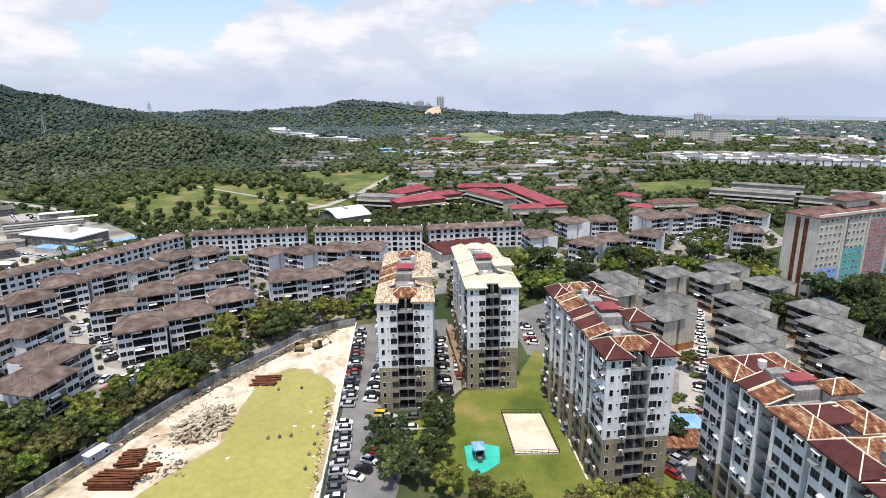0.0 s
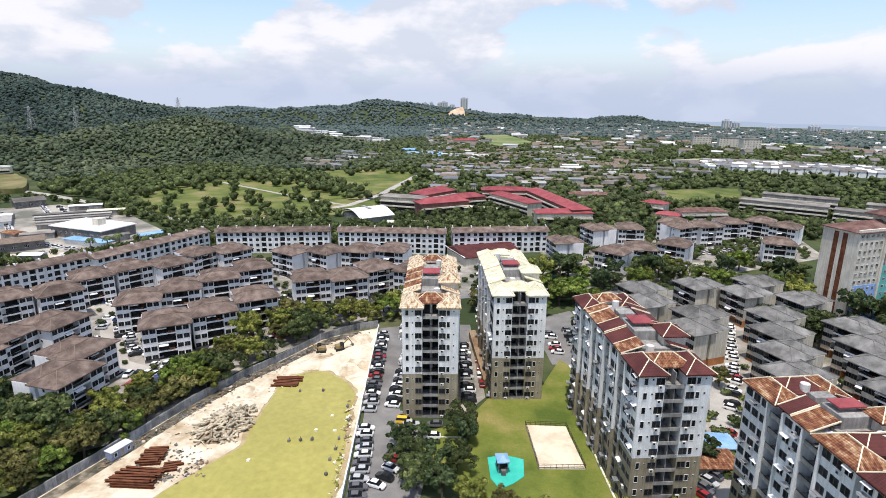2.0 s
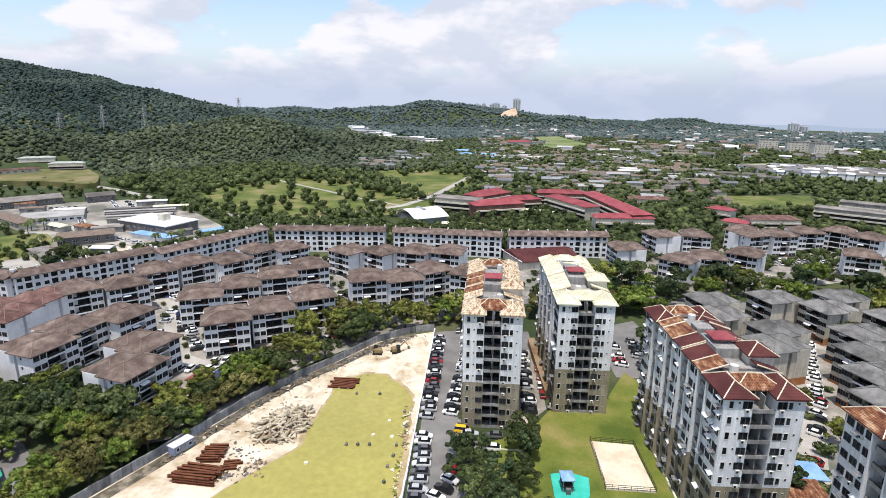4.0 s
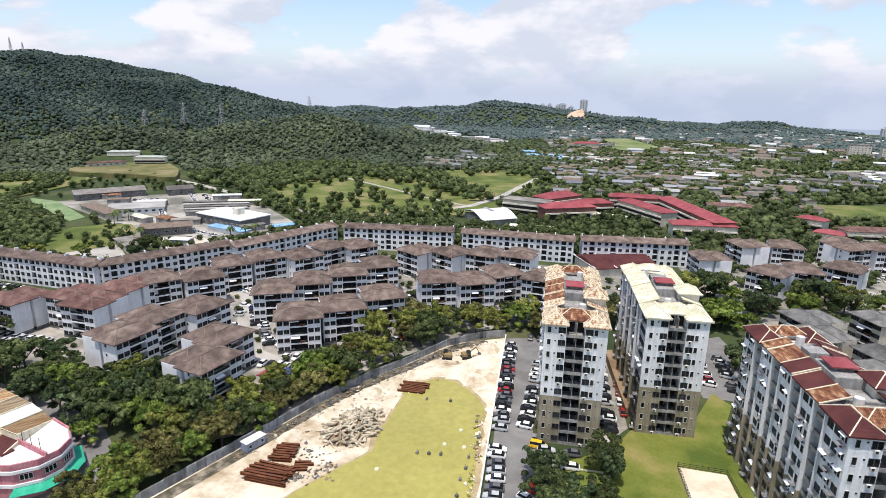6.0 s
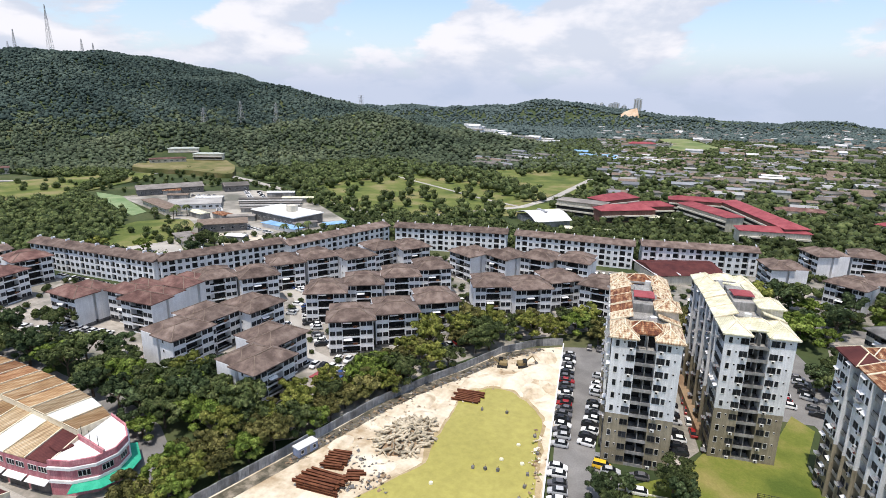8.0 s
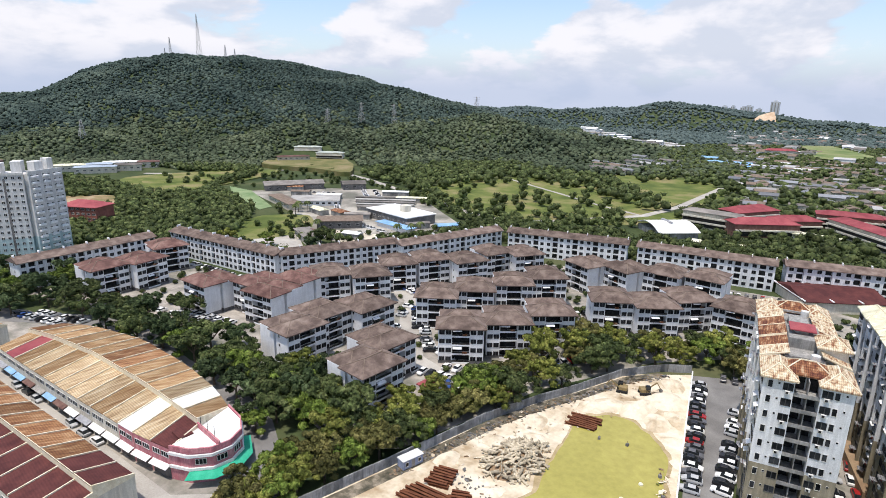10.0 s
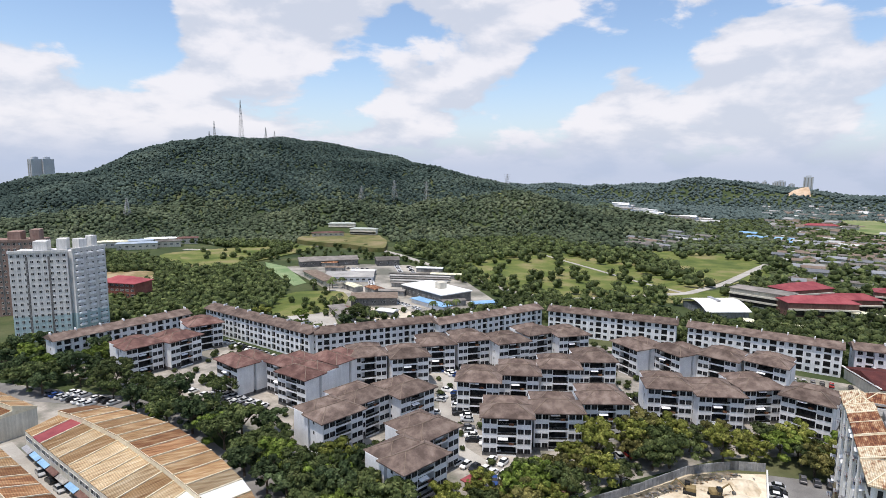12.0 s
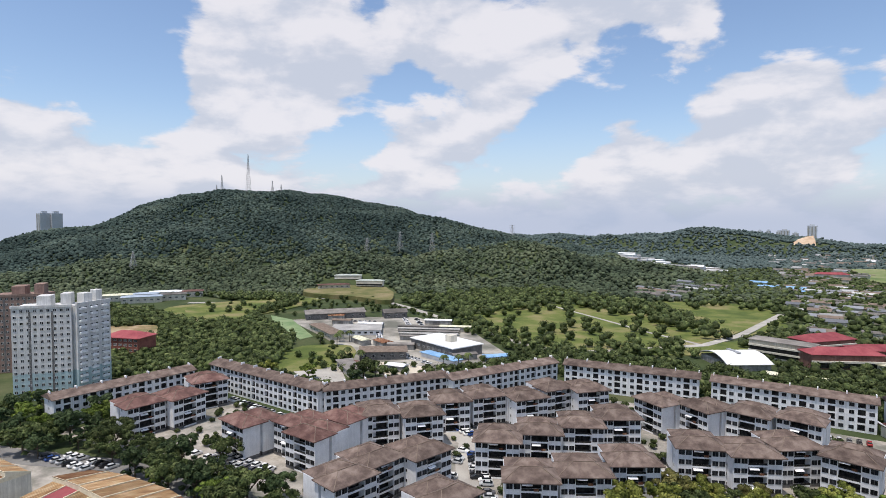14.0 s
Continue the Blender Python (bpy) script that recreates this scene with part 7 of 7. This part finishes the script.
def park(x, y, a, kind=None, z=0.13):
    k = CAR_RND.choice(WEIGHTS) if kind is None else kind
    if math.hypot(x + 20, y - 15) > 205:
        FAR_CARS.append((x, y, a, k))
        return
    m = pose(x + CAR_RND.uniform(-0.2, 0.2), y + CAR_RND.uniform(-0.2, 0.2), z, 0, 0, a + CAR_RND.uniform(-4, 4) + CAR_RND.choice((0, 180)))
    if k not in USED:
        USED.add(k)
        CARS[k].matrix_basis = m
    else:
        copy_thing(CARS[k], m)


def park_row(a, b, spacing, turn, skip=0.1, kinds=None):
    """Cars side by side from a to b; turn: their bearing against the row."""
    length, bearing = math.dist(a, b), math.degrees(math.atan2(b[1] - a[1], b[0] - a[0]))
    n = int(length / spacing)
    for k in range(n):
        if CAR_RND.random() > skip:
            u = (k + 0.5) / n
            park(a[0] + (b[0] - a[0]) * u, a[1] + (b[1] - a[1]) * u, bearing + turn, CAR_RND.choice(kinds) if kinds else None)


park_row((-69.0, 174), (-55.3, 128), 2.5, 90, 0.05)
park_row((-55.3, 127), (-43.5, 90), 2.6, 90, 0.1)
park_row((-56.5, 165), (-49.5, 128.5), 2.6, 88, 0.08, [0, 0, 1, 2, 1])
park_row((-45, 121.5), (-34, 124.5), 4.8, 0, 0.1)
park_row((-44, 116.5), (-33, 119.5), 5.0, 0, 0.0, [0, 1, 0])
park_row((-42.5, 97), (-39.5, 112), 2.9, 90, 0.2)
park_row((-40.5, 172), (-30.5, 136), 2.6, 90, 0.1)
park_row((-35.5, 170), (-27.5, 140), 4.8, 0, 0.15, [3, 0, 2, 3])
park_row((-66, 181), (-48, 186.5), 2.6, 90, 0.1, [2, 5, 1])
park_row((-8, 195), (-3, 172), 2.7, 75, 0.15)
park_row((-14, 190), (-9, 170), 2.7, 80, 0.15)
park_row((2, 176), (8, 156), 2.7, 80, 0.15)
park_row((23, 112), (31, 130), 2.7, 70, 0.15)
park_row((30, 108), (36, 130), 2.7, 70, 0.2)
park_row((33, 138), (42, 172), 2.7, 80, 0.25)
park_row((41, 172), (48, 214), 2.8, 85, 0.2, [0, 0, 1, 0])
park_row((-160, 143), (-146, 129), 2.5, 80, 0.05)
park_row((-153, 150), (-137, 136), 2.6, 85, 0.15)
park_row((-133, 124), (-116, 129), 2.5, 80, 0.05)
park_row((-128, 131.5), (-116, 136), 2.6, 80, 0.1)
park_row((-170, 160), (-163, 147), 2.5, 80, 0.1, [0, 1, 0])
park_row((-190, 174), (-172, 170), 2.6, 80, 0.1)
park_row((-236, 92), (-198, 104), 2.7, 90, 0.1, [0, 0, 1, 0, 5])
park_row((-228, 99), (-200, 106), 2.8, 90, 0.2, [0, 0, 1])
park_row((-236, 126), (-258, 122), 2.6, 90, 0.05)
park_row((-232, 134), (-278, 128), 2.7, 90, 0.1)
park_row((-112, 178), (-84, 196), 2.7, 70, 0.15)
park_row((-118, 180), (-104, 214), 2.7, 90, 0.3)
park_row((-205, 44.6), (-150, 51.3), 6.0, 0, 0.15)
park_row((-206, 40.2), (-140, 49), 7.0, 0, 0.35)
park_row((-262, 58), (-240, 66), 2.7, 80, 0.1)
park_row((-258, 64), (-236, 72), 2.7, 80, 0.2)
park_row((20, 318), (80, 330), 2.9, 80, 0.15, [0, 0, 1, 0])
park_row((24, 312), (78, 322), 2.9, 80, 0.2, [0, 0, 1, 0])
park_row((-16, 93), (2, 96), 2.8, 90, 0.1)
park_row((-193, 176), (-176, 172), 2.6, 85, 0.1)
park_row((-166, 160), (-152, 146), 2.6, 85, 0.1)
park_row((-148, 134), (-137, 126), 2.5, 85, 0.05)
park_row((-137, 140), (-128, 135.5), 2.5, 85, 0.1)
park_row((-122, 122), (-112, 130), 2.5, 85, 0.1)
park_row((-108, 150), (-98, 170), 2.6, 85, 0.15)
park_row((-140, 106), (-136, 128), 2.6, 88, 0.15)
park_row((-176, 120), (-168, 142), 2.6, 88, 0.2)
park_row((-130, 178), (-118, 200), 2.7, 85, 0.2)
park_row((-150, 240), (-112, 250), 2.8, 85, 0.2)
park_row((-98, 256), (-62, 268), 2.8, 85, 0.2)
park_row((-382, 318), (-336, 286), 3.4, 90, 0.1, [0, 0, 1, 5])
park_row((-372, 322), (-330, 294), 3.4, 90, 0.2, [0, 0, 1, 2])
park_row((-352, 268), (-322, 246), 3.2, 85, 0.2, [0, 1, 2, 0])
park_row((-300, 236), (-262, 232), 3.0, 85, 0.15, [0, 1, 2, 0])
park_row((-402, 278), (-384, 292), 3.4, 85, 0.2, [0, 1, 5])


def join_far_cars():
    """The far car parks, too many and too small to tell apart."""
    body, _, _ = car_meshes()
    glass, s = Shape(), Shape()
    glass.bevelled(-1.6, 0.8, -0.7, 0.7, 0.9, 1.42, 0.22)
    for x, y, a, k in FAR_CARS:
        m = pose(x, y, land(x, y) + 0.15, 0, 0, a)
        for shape, slot in ((body, k), (glass, 6)):
            s.add([m @ Vector(p) for p in shape.v], shape.f, slot)
    tagged(part("far_parked_cars", s, PAINTS + [GLASS_DARK]), "rows of parked cars in the far car parks", "cars", kind="stuff")


join_far_cars()


def lone_van():
    body, glass, wheel = car_meshes(True)
    c = thing("taxi", pose(-44.3, 123.0, 0.13, 0, 0, 8), "bright yellow taxi parked beside the tower", "car")
    part("body", body.mesh("body", [material("taxi_yellow", [(0.70, 0.42, 0.02), (0.78, 0.48, 0.03)], 0.35, 1, 3, 0.0)]), None, c)
    part("glasshouse", glass, None, c)
    for x in (-1.25, 1.3):
        part("wheel_pair", wheel, None, c, at=pose(x, 0, 0.31))


lone_van()

# ---- building site ----


def rubble():
    rnd = random.Random(3)
    pile = thing("rubble_heap", pose(-86.6, 110, 0.1), "heap of broken pale concrete piles and slabs", "rubble")
    pale = material("broken_concrete", [(0.355, 0.303, 0.216), (0.518, 0.458, 0.35)], 0.9, 0.8, 4, 0.2, random_tint=0.3)
    heap = Shape()
    n = 20
    v = [(0, 0, 3.0)] + [(6.0 * math.cos(6.283 * k / n) * (0.8 + 0.3 * rnd.random()), 8.0 * math.sin(6.283 * k / n) * (0.8 + 0.3 * rnd.random()), -0.1) for k in range(n)]
    heap.add(v, [(0, 1 + k, 1 + (k + 1) % n) for k in range(n)])
    part("earth_core", heap, DIRT, pile)
    for k in range(230):
        r, a = rnd.random() ** 0.6 * 8.0, rnd.uniform(0, 6.283)
        x, y = r * math.cos(a) * 0.8, r * math.sin(a) * 1.1
        z = max(0.1, 3.3 * (1 - r / 8.2)) + 0.15
        l, w = rnd.uniform(0.9, 3.8), rnd.uniform(0.17, 0.34)
        if k % 3:       # broken lengths of round piles
            s = Shape().cone((-l / 2, 0, 0), (l / 2, 0.05, 0), w, w * rnd.uniform(0.85, 1.0), 8)
        else:
            s = Shape().bevelled(-l / 2, l / 2, -w, w, -w * 0.7, w * 0.7, 0.08)
        part("block", s, pale, pile, at=pose(x, y, z, rnd.uniform(-25, 25), rnd.uniform(-28, 28), rnd.gauss(60, 45)))


rubble()


def beam_stack(x, y, a, count, length, label):
    rnd = random.Random(count)
    st = thing("beam_stack", pose(x, y, 0.1, 0, 0, a), label, "steel beams")
    for k in range(count):
        s = Shape()
        l = length * rnd.uniform(0.85, 1.05)
        s.box(-l / 2, l / 2, -0.28, 0.28, 0, 0.06).box(-l / 2, l / 2, -0.28, 0.28, 0.5, 0.56).box(-l / 2, l / 2, -0.04, 0.04, 0.06, 0.5)
        part("beam", s, RUST, st, at=pose(rnd.uniform(-0.6, 0.6), (k % 7 - 3) * 0.85, 0.58 * (k // 7), 0, 0, rnd.uniform(-4, 4)))


beam_stack(-92.0, 87.0, 12, 19, 9.5, "stack of rusted steel beams on the sand")
beam_stack(-94.2, 94.2, 20, 14, 5.0, "short rusted sheet piles in a pile")
beam_stack(-83, 134.0, 12, 7, 8.0, "rusted beams lying at the water's edge")
beam_stack(-88.5, 93.5, 30, 4, 4.0, "a few rusted offcuts beside the pond")
rnd = random.Random(8)
for k, (x, y) in enumerate(((-77, 130), (-71, 132), (-68, 108), (-65.5, 109), (-63, 110), (-64, 114), (-59.5, 115), (-63, 121), (-73, 99), (-57, 112), (-56, 108), (-55.5, 104), (-54, 99), (-58, 120), (-61, 126))):
    if k in (5, 6, 7, 8):
        f = thing("float", pose(x, y, 0.16), "pale round float on the green water", "float", "floats on the pond")
        part("drum", Shape().cone((0, 0, -0.2), (0, 0, 0.3), 0.55, 0.45, 12), ROOF_PALE, f)
        part("rim", Shape().cone((0, 0, 0.3), (0, 0, 0.36), 0.3, 0.25, 10), CAP, f)
    else:
        f = thing("pile_stub", pose(x, y, 0.1, 0, 0, rnd.uniform(0, 90)), "dark pile stub standing out of the pond", "pile", "piles in the pond")
        part("post", Shape().bevelled(-0.3, 0.3, -0.3, 0.3, -0.5, 0.75, 0.08), CONCRETE_DARK, f)
        part("starter_bar", Shape().bar((0.1, 0.1, 0.7), (0.12, 0.1, 1.2), 0.04), RUST, f)


def cabin(x, y, a, roof, label):
    c = thing("site_cabin", pose(x, y, 0.1, 0, 0, a), label, "cabin")
    part("body", Shape().bevelled(-2.6, 2.6, -1.1, 1.1, 0.2, 2.2, 0.06), material("cabin_blue", [(0.20, 0.26, 0.42), (0.32, 0.38, 0.52)], 0.6, 0.5, 4, 0.05, streak=0.2), c)
    part("roof", Shape().bevelled(-2.7, 2.7, -1.2, 1.2, 2.2, 2.38, 0.06), roof, c)
    part("door", Shape().box(-0.45, 0.45, -1.15, -1.1, 0.2, 2.0), CONCRETE, c)
    put_window(c, 1.6, -1.1, 1.3, "front", WINDOW_SMALL)
    put_window(c, -1.6, -1.1, 1.3, "front", WINDOW_SMALL)


cabin(-102.4, 93.2, 80, ROOF_WHITE, "blue site cabin with a pale roof beside the hoarding")


def digger(x, y, a):
    d = thing("excavator", pose(x, y, 0.1, 0, 0, a), "small excavator standing on the sand", "excavator")
    yellow = material("digger_yellow", [(0.20, 0.15, 0.07), (0.27, 0.20, 0.09)], 0.6, 1, 4, 0.05)
    for s in (-0.9, 0.9):
        part("track", Shape().bevelled(-1.5, 1.5, s - 0.25, s + 0.25, 0, 0.8, 0.2), TYRE, d)
    part("body", Shape().bevelled(-1.4, 0.9, -1.0, 1.0, 0.85, 1.9, 0.2), yellow, d)
    part("cab", Shape().bevelled(0.0, 1.2, -1.0, 0.0, 0.9, 2.7, 0.15), GLASS_DARK, d)
    arm = Shape()
    arm.bar((0.9, 0.4, 1.4), (3.2, 0.4, 3.2), 0.2)
    arm.bar((3.2, 0.4, 3.2), (4.4, 0.4, 1.2), 0.16)
    boom = part("arm", arm, yellow, d)
    part("bucket", Shape().bevelled(4.1, 4.8, 0.0, 0.8, 0.5, 1.3, 0.15), CONCRETE_DARK, boom)


def crate_house(x, y, a, w, d, h, mat, label):
    c = thing("yard_store", pose(x, y, 0.1, 0, 0, a), label, "store", "stores in the works yard")
    part("body", Shape().box(0, w, 0, d, 0, h), CONCRETE, c)
    part("roof", Shape().hip(-0.4, w + 0.4, -0.4, d + 0.4, h + 0.05, 0.7, 0.15, gable=True), mat, c)
    part("door", Shape().box(w * 0.3, w * 0.6, -0.06, 0.0, 0.05, h * 0.75), CONCRETE_DARK, c)


for x, y, a, w, d, mat in ((-400, 262, 40, 14, 7, ROOF_RIDGE), (-376, 268, 38, 18, 6, ROOF_WHITE), (-362, 258, 36, 12, 6, ROOF_DULL), (-340, 236, -10, 16, 6, ROOF_PALE), (-322, 240, -8, 12, 7, ROOF_RUST), (-306, 238, 42, 16, 6, ROOF_DULL),
                           (-268, 206, 20, 10, 6, ROOF_WHITE), (-258, 246, 64, 14, 5, ROOF_DULL), (-352, 312, 38, 20, 6, ROOF_WHITE), (-326, 302, 36, 22, 6, ROOF_PALE), (-420, 272, 44, 12, 8, ROOF_RUST), (-286, 196, -8, 10, 5, ROOF_RED)):
    crate_house(x, y, a, w, d, 3.4, mat, "low store shed standing in the works yard")
digger(-83, 155, 200)
digger(-78, 158, 40)


def debris(name, line, count, spread, seed, label, mats=(CONCRETE_DARK, DIRT, BARK)):
    """Small rubbish strewn along a line."""
    rnd, s = random.Random(seed), Shape()
    for _ in range(count):
        x, y = along(line, rnd.random())
        x, y, r = x + rnd.gauss(0, spread), y + rnd.gauss(0, spread), rnd.uniform(0.15, 0.6) + 0.3 * rnd.random() ** 4
        q = [Vector((rnd.uniform(-r, r), rnd.uniform(-r, r), rnd.uniform(0, r * 0.8))) for _ in range(5)]
        s.add([(x + p.x, y + p.y, 0.08 + p.z) for p in q], [(0, 1, 2), (0, 2, 3), (0, 3, 4), (1, 2, 4), (2, 3, 4)], rnd.choice((0, 0, 1, 2)))
    tagged(part(name, s, mats), label, "debris", kind="stuff")


def sand_heap(x, y, r, h, seed, mat=None):
    """A low irregular heap of dug earth."""
    n, rings, v = 22, 5, [(0, 0, h)]
    for j in range(1, rings + 1):
        for k in range(n):
            a, u = 6.2832 * k / n, j / rings
            q = r * u * (1 + 0.35 * noise.noise(Vector((1.5 * math.cos(a), 1.5 * math.sin(a), seed))))
            v.append((q * math.cos(a) * 1.5, q * math.sin(a), h * (1 - u * u) * (1 + 0.5 * noise.noise(Vector((q * 0.7, a, seed)))) - 0.12 * u))
    f = [(0, 1 + k, 1 + (k + 1) % n) for k in range(n)]
    f += [(1 + (j - 1) * n + k, 1 + j * n + k, 1 + j * n + (k + 1) % n, 1 + (j - 1) * n + (k + 1) % n) for j in range(1, rings) for k in range(n)]
    ob = part("sand_mound", Shape().add(v, f), mat or SAND)
    ob.matrix_basis = pose(x, y, 0.1, 0, 0, 37 * seed)
    tagged(ob, "low mound of dug sandy earth on the site", "mound", "mounds of the site")


for k, (x, y, r, h) in enumerate(((-82, 146, 3.6, 1.2), (-76, 149, 4.2, 1.5), (-70, 146, 3.4, 1.0), (-66, 150, 3.0, 1.3), (-63, 141, 2.6, 0.9), (-72, 158, 4.5, 1.4), (-86, 142, 2.6, 0.8), (-92, 126, 3.0, 0.9), (-94, 112, 2.8, 1.0), (-88, 120, 2.4, 0.7),
                                  (-84.5, 98, 2.2, 0.6), (-98, 100, 2.4, 0.9), (-74, 168, 3.2, 1.1), (-59.5, 133, 1.8, 0.7))):
    sand_heap(x, y, r, h, k + 1)
# Dark with litter, and with the hoarding's shadow put into the colour.
slab("hoarding_verge", strip([(-106.2, 70), (-103.3, 88), (-101, 104), (-99, 118), (-94.6, 134), (-90, 146), (-85, 162), (-78.5, 172)], 3.2), 0.16, material("littered_earth_and_shade", [(0.06, 0.058, 0.042), (0.13, 0.115, 0.085), (0.30, 0.26, 0.20)], 0.95, 0.35, 2.5, 0.4, spread=(0.36, 0.66)), "littered strip of earth under the hoarding, its shade painted in", "verge")
debris("site_debris", [(-103, 88), (-100.5, 104), (-98, 118), (-93, 136), (-88, 150), (-83, 164), (-77, 172)], 520, 0.8, 51, "dark rubbish and scrap strewn along the hoarding")
debris("bank_debris", [(-49, 92), (-53.5, 106), (-57.5, 118), (-61, 128)], 120, 0.6, 52, "stones and scrub along the bank of the pond", (SAND, GRASS, DIRT))
debris("sand_stones", [(-97, 100), (-92, 118), (-88, 136), (-80, 152), (-74, 166)], 170, 4.0, 54, "stones and clods strewn over the sand", (SAND, SAND, DIRT))
debris("yard_scrap", [(-92, 96), (-84, 99), (-82, 92), (-90, 88)], 120, 1.4, 53, "timber and scrap lying on the sand")

# ---- court fence, playground, kerbs ----


def court_fence():
    f = thing("court_fence", Matrix(), "dark low railing round the ball court", "fence")
    ring = [(-14.8, 130), (-5, 132), (0.2, 116), (-9.8, 113.4)]
    post = Shape().bar((0, 0, 0.1), (0, 0, 1.3), 0.05).mesh("post", [RAIL_AND_SHADE])
    for (ax, ay), (bx, by) in zip(ring, ring[1:] + ring[:1]):
        n = int(math.dist((ax, ay), (bx, by)) / 1.2)
        for k in range(n):
            part("post", post, None, f, at=pose(ax + (bx - ax) * k / n, ay + (by - ay) * k / n, 0.2))
        for z in (0.6, 1.0, 1.45):
            part("rail", Shape().bar((ax, ay, z), (bx, by, z), 0.05), RAIL_AND_SHADE, f)


court_fence()


def play_set():
    p = thing("play_set", pose(-17.6, 111, 0.2, 0, 0, 20), "grey and dark climbing frame with a slide", "play set")
    for x in (-1, 1):
        for y in (-1.4, 1.4):
            part("post", Shape().bar((x, y, 0), (x, y, 3.0), 0.1, 0, 6), STEEL, p)
    part("platform", Shape().box(-1.1, 1.1, -1.5, 1.5, 1.2, 1.35), RAIL_AND_SHADE, p)
    part("roof", Shape().hip(-1.4, 1.4, -1.7, 1.7, 3.0, 0.9), BLUE_SHEET, p)
    part("slide", Shape().add([(-0.4, 1.5, 1.3), (0.4, 1.5, 1.3), (0.4, 4.0, 0.1), (-0.4, 4.0, 0.1), (-0.4, 1.5, 1.2), (0.4, 1.5, 1.2), (0.4, 4.0, 0.0), (-0.4, 4.0, 0.0)], [(0, 1, 2, 3), (7, 6, 5, 4), (0, 3, 7, 4), (1, 5, 6, 2)]), WALL_WHITE, p)
    part("ladder", Shape().box(-0.5, 0.5, -2.2, -1.5, 0, 1.2), CONCRETE_DARK, p)


play_set()


def kerb(points, name="kerb"):
    s = Shape()
    for a, b in zip(points, points[1:]):
        d = (Vector(b) - Vector(a)).normalized()
        n = Vector((-d.y, d.x)) * 0.2
        s.prism([(a[0] - n.x, a[1] - n.y), (b[0] - n.x, b[1] - n.y), (b[0] + n.x, b[1] + n.y), (a[0] + n.x, a[1] + n.y)], -0.2, 0.34)
    return tagged(part(name, s, ROOF_PALE), "pale concrete kerb", "kerb", kind="structure")


kerb([(-26, 141.3), (-12.6, 145.4)])
kerb([(6.2, 108), (-5.5, 148)])
kerb([(-41, 117.5), (-29, 120.5)])
slab("tower_apron", [(-32, 128), (-27, 141), (-38, 176), (-43, 172)], 0.16, PLAZA, "worn paving beside the tower", "paving")
slab("garage_roof_strip", [(-28.5, 146), (-26.5, 146.5), (-38, 180), (-40, 179)], 2.6, DIRT, "rusty roof of a low service strip between towers", "roof", 2.6)
slab("grass_verge", [(20, 106), (30, 106), (34, 112), (24, 146), (12, 150)], 0.10, GRASS, "rough green verge behind the tower", "lawn")
building("lean_to", 24.5, 128, 14, 9, 5, 2.6, 0, CONCRETE, BLUE_SHEET, "blue-roofed lean-to beside the tower", "shed", 0.4)
building("lean_to", 22.5, 120, 14, 10, 6, 2.6, 0, CONCRETE, ROOF_RUST, "rusty-roofed shed beside the tower", "shed", 0.6)
building("kiosk", 95, 225, 20, 12, 6, 3, 0, WALL_WHITE, BLUE_SHEET, "small blue-roofed stall under the trees", "stall", 0.6)
building("kiosk", -119.5, 117, 90, 4, 3, 2.6, 0, WALL_ORANGE, ROOF_SCHOOL, "small hut with a red roof", "hut", 0.8)
building("kiosk", -101.5, 128, 78, 5, 4, 3.0, 0, WALL_BEIGE, ROOF_RED, "guard hut behind the hoarding", "hut", 0.6)
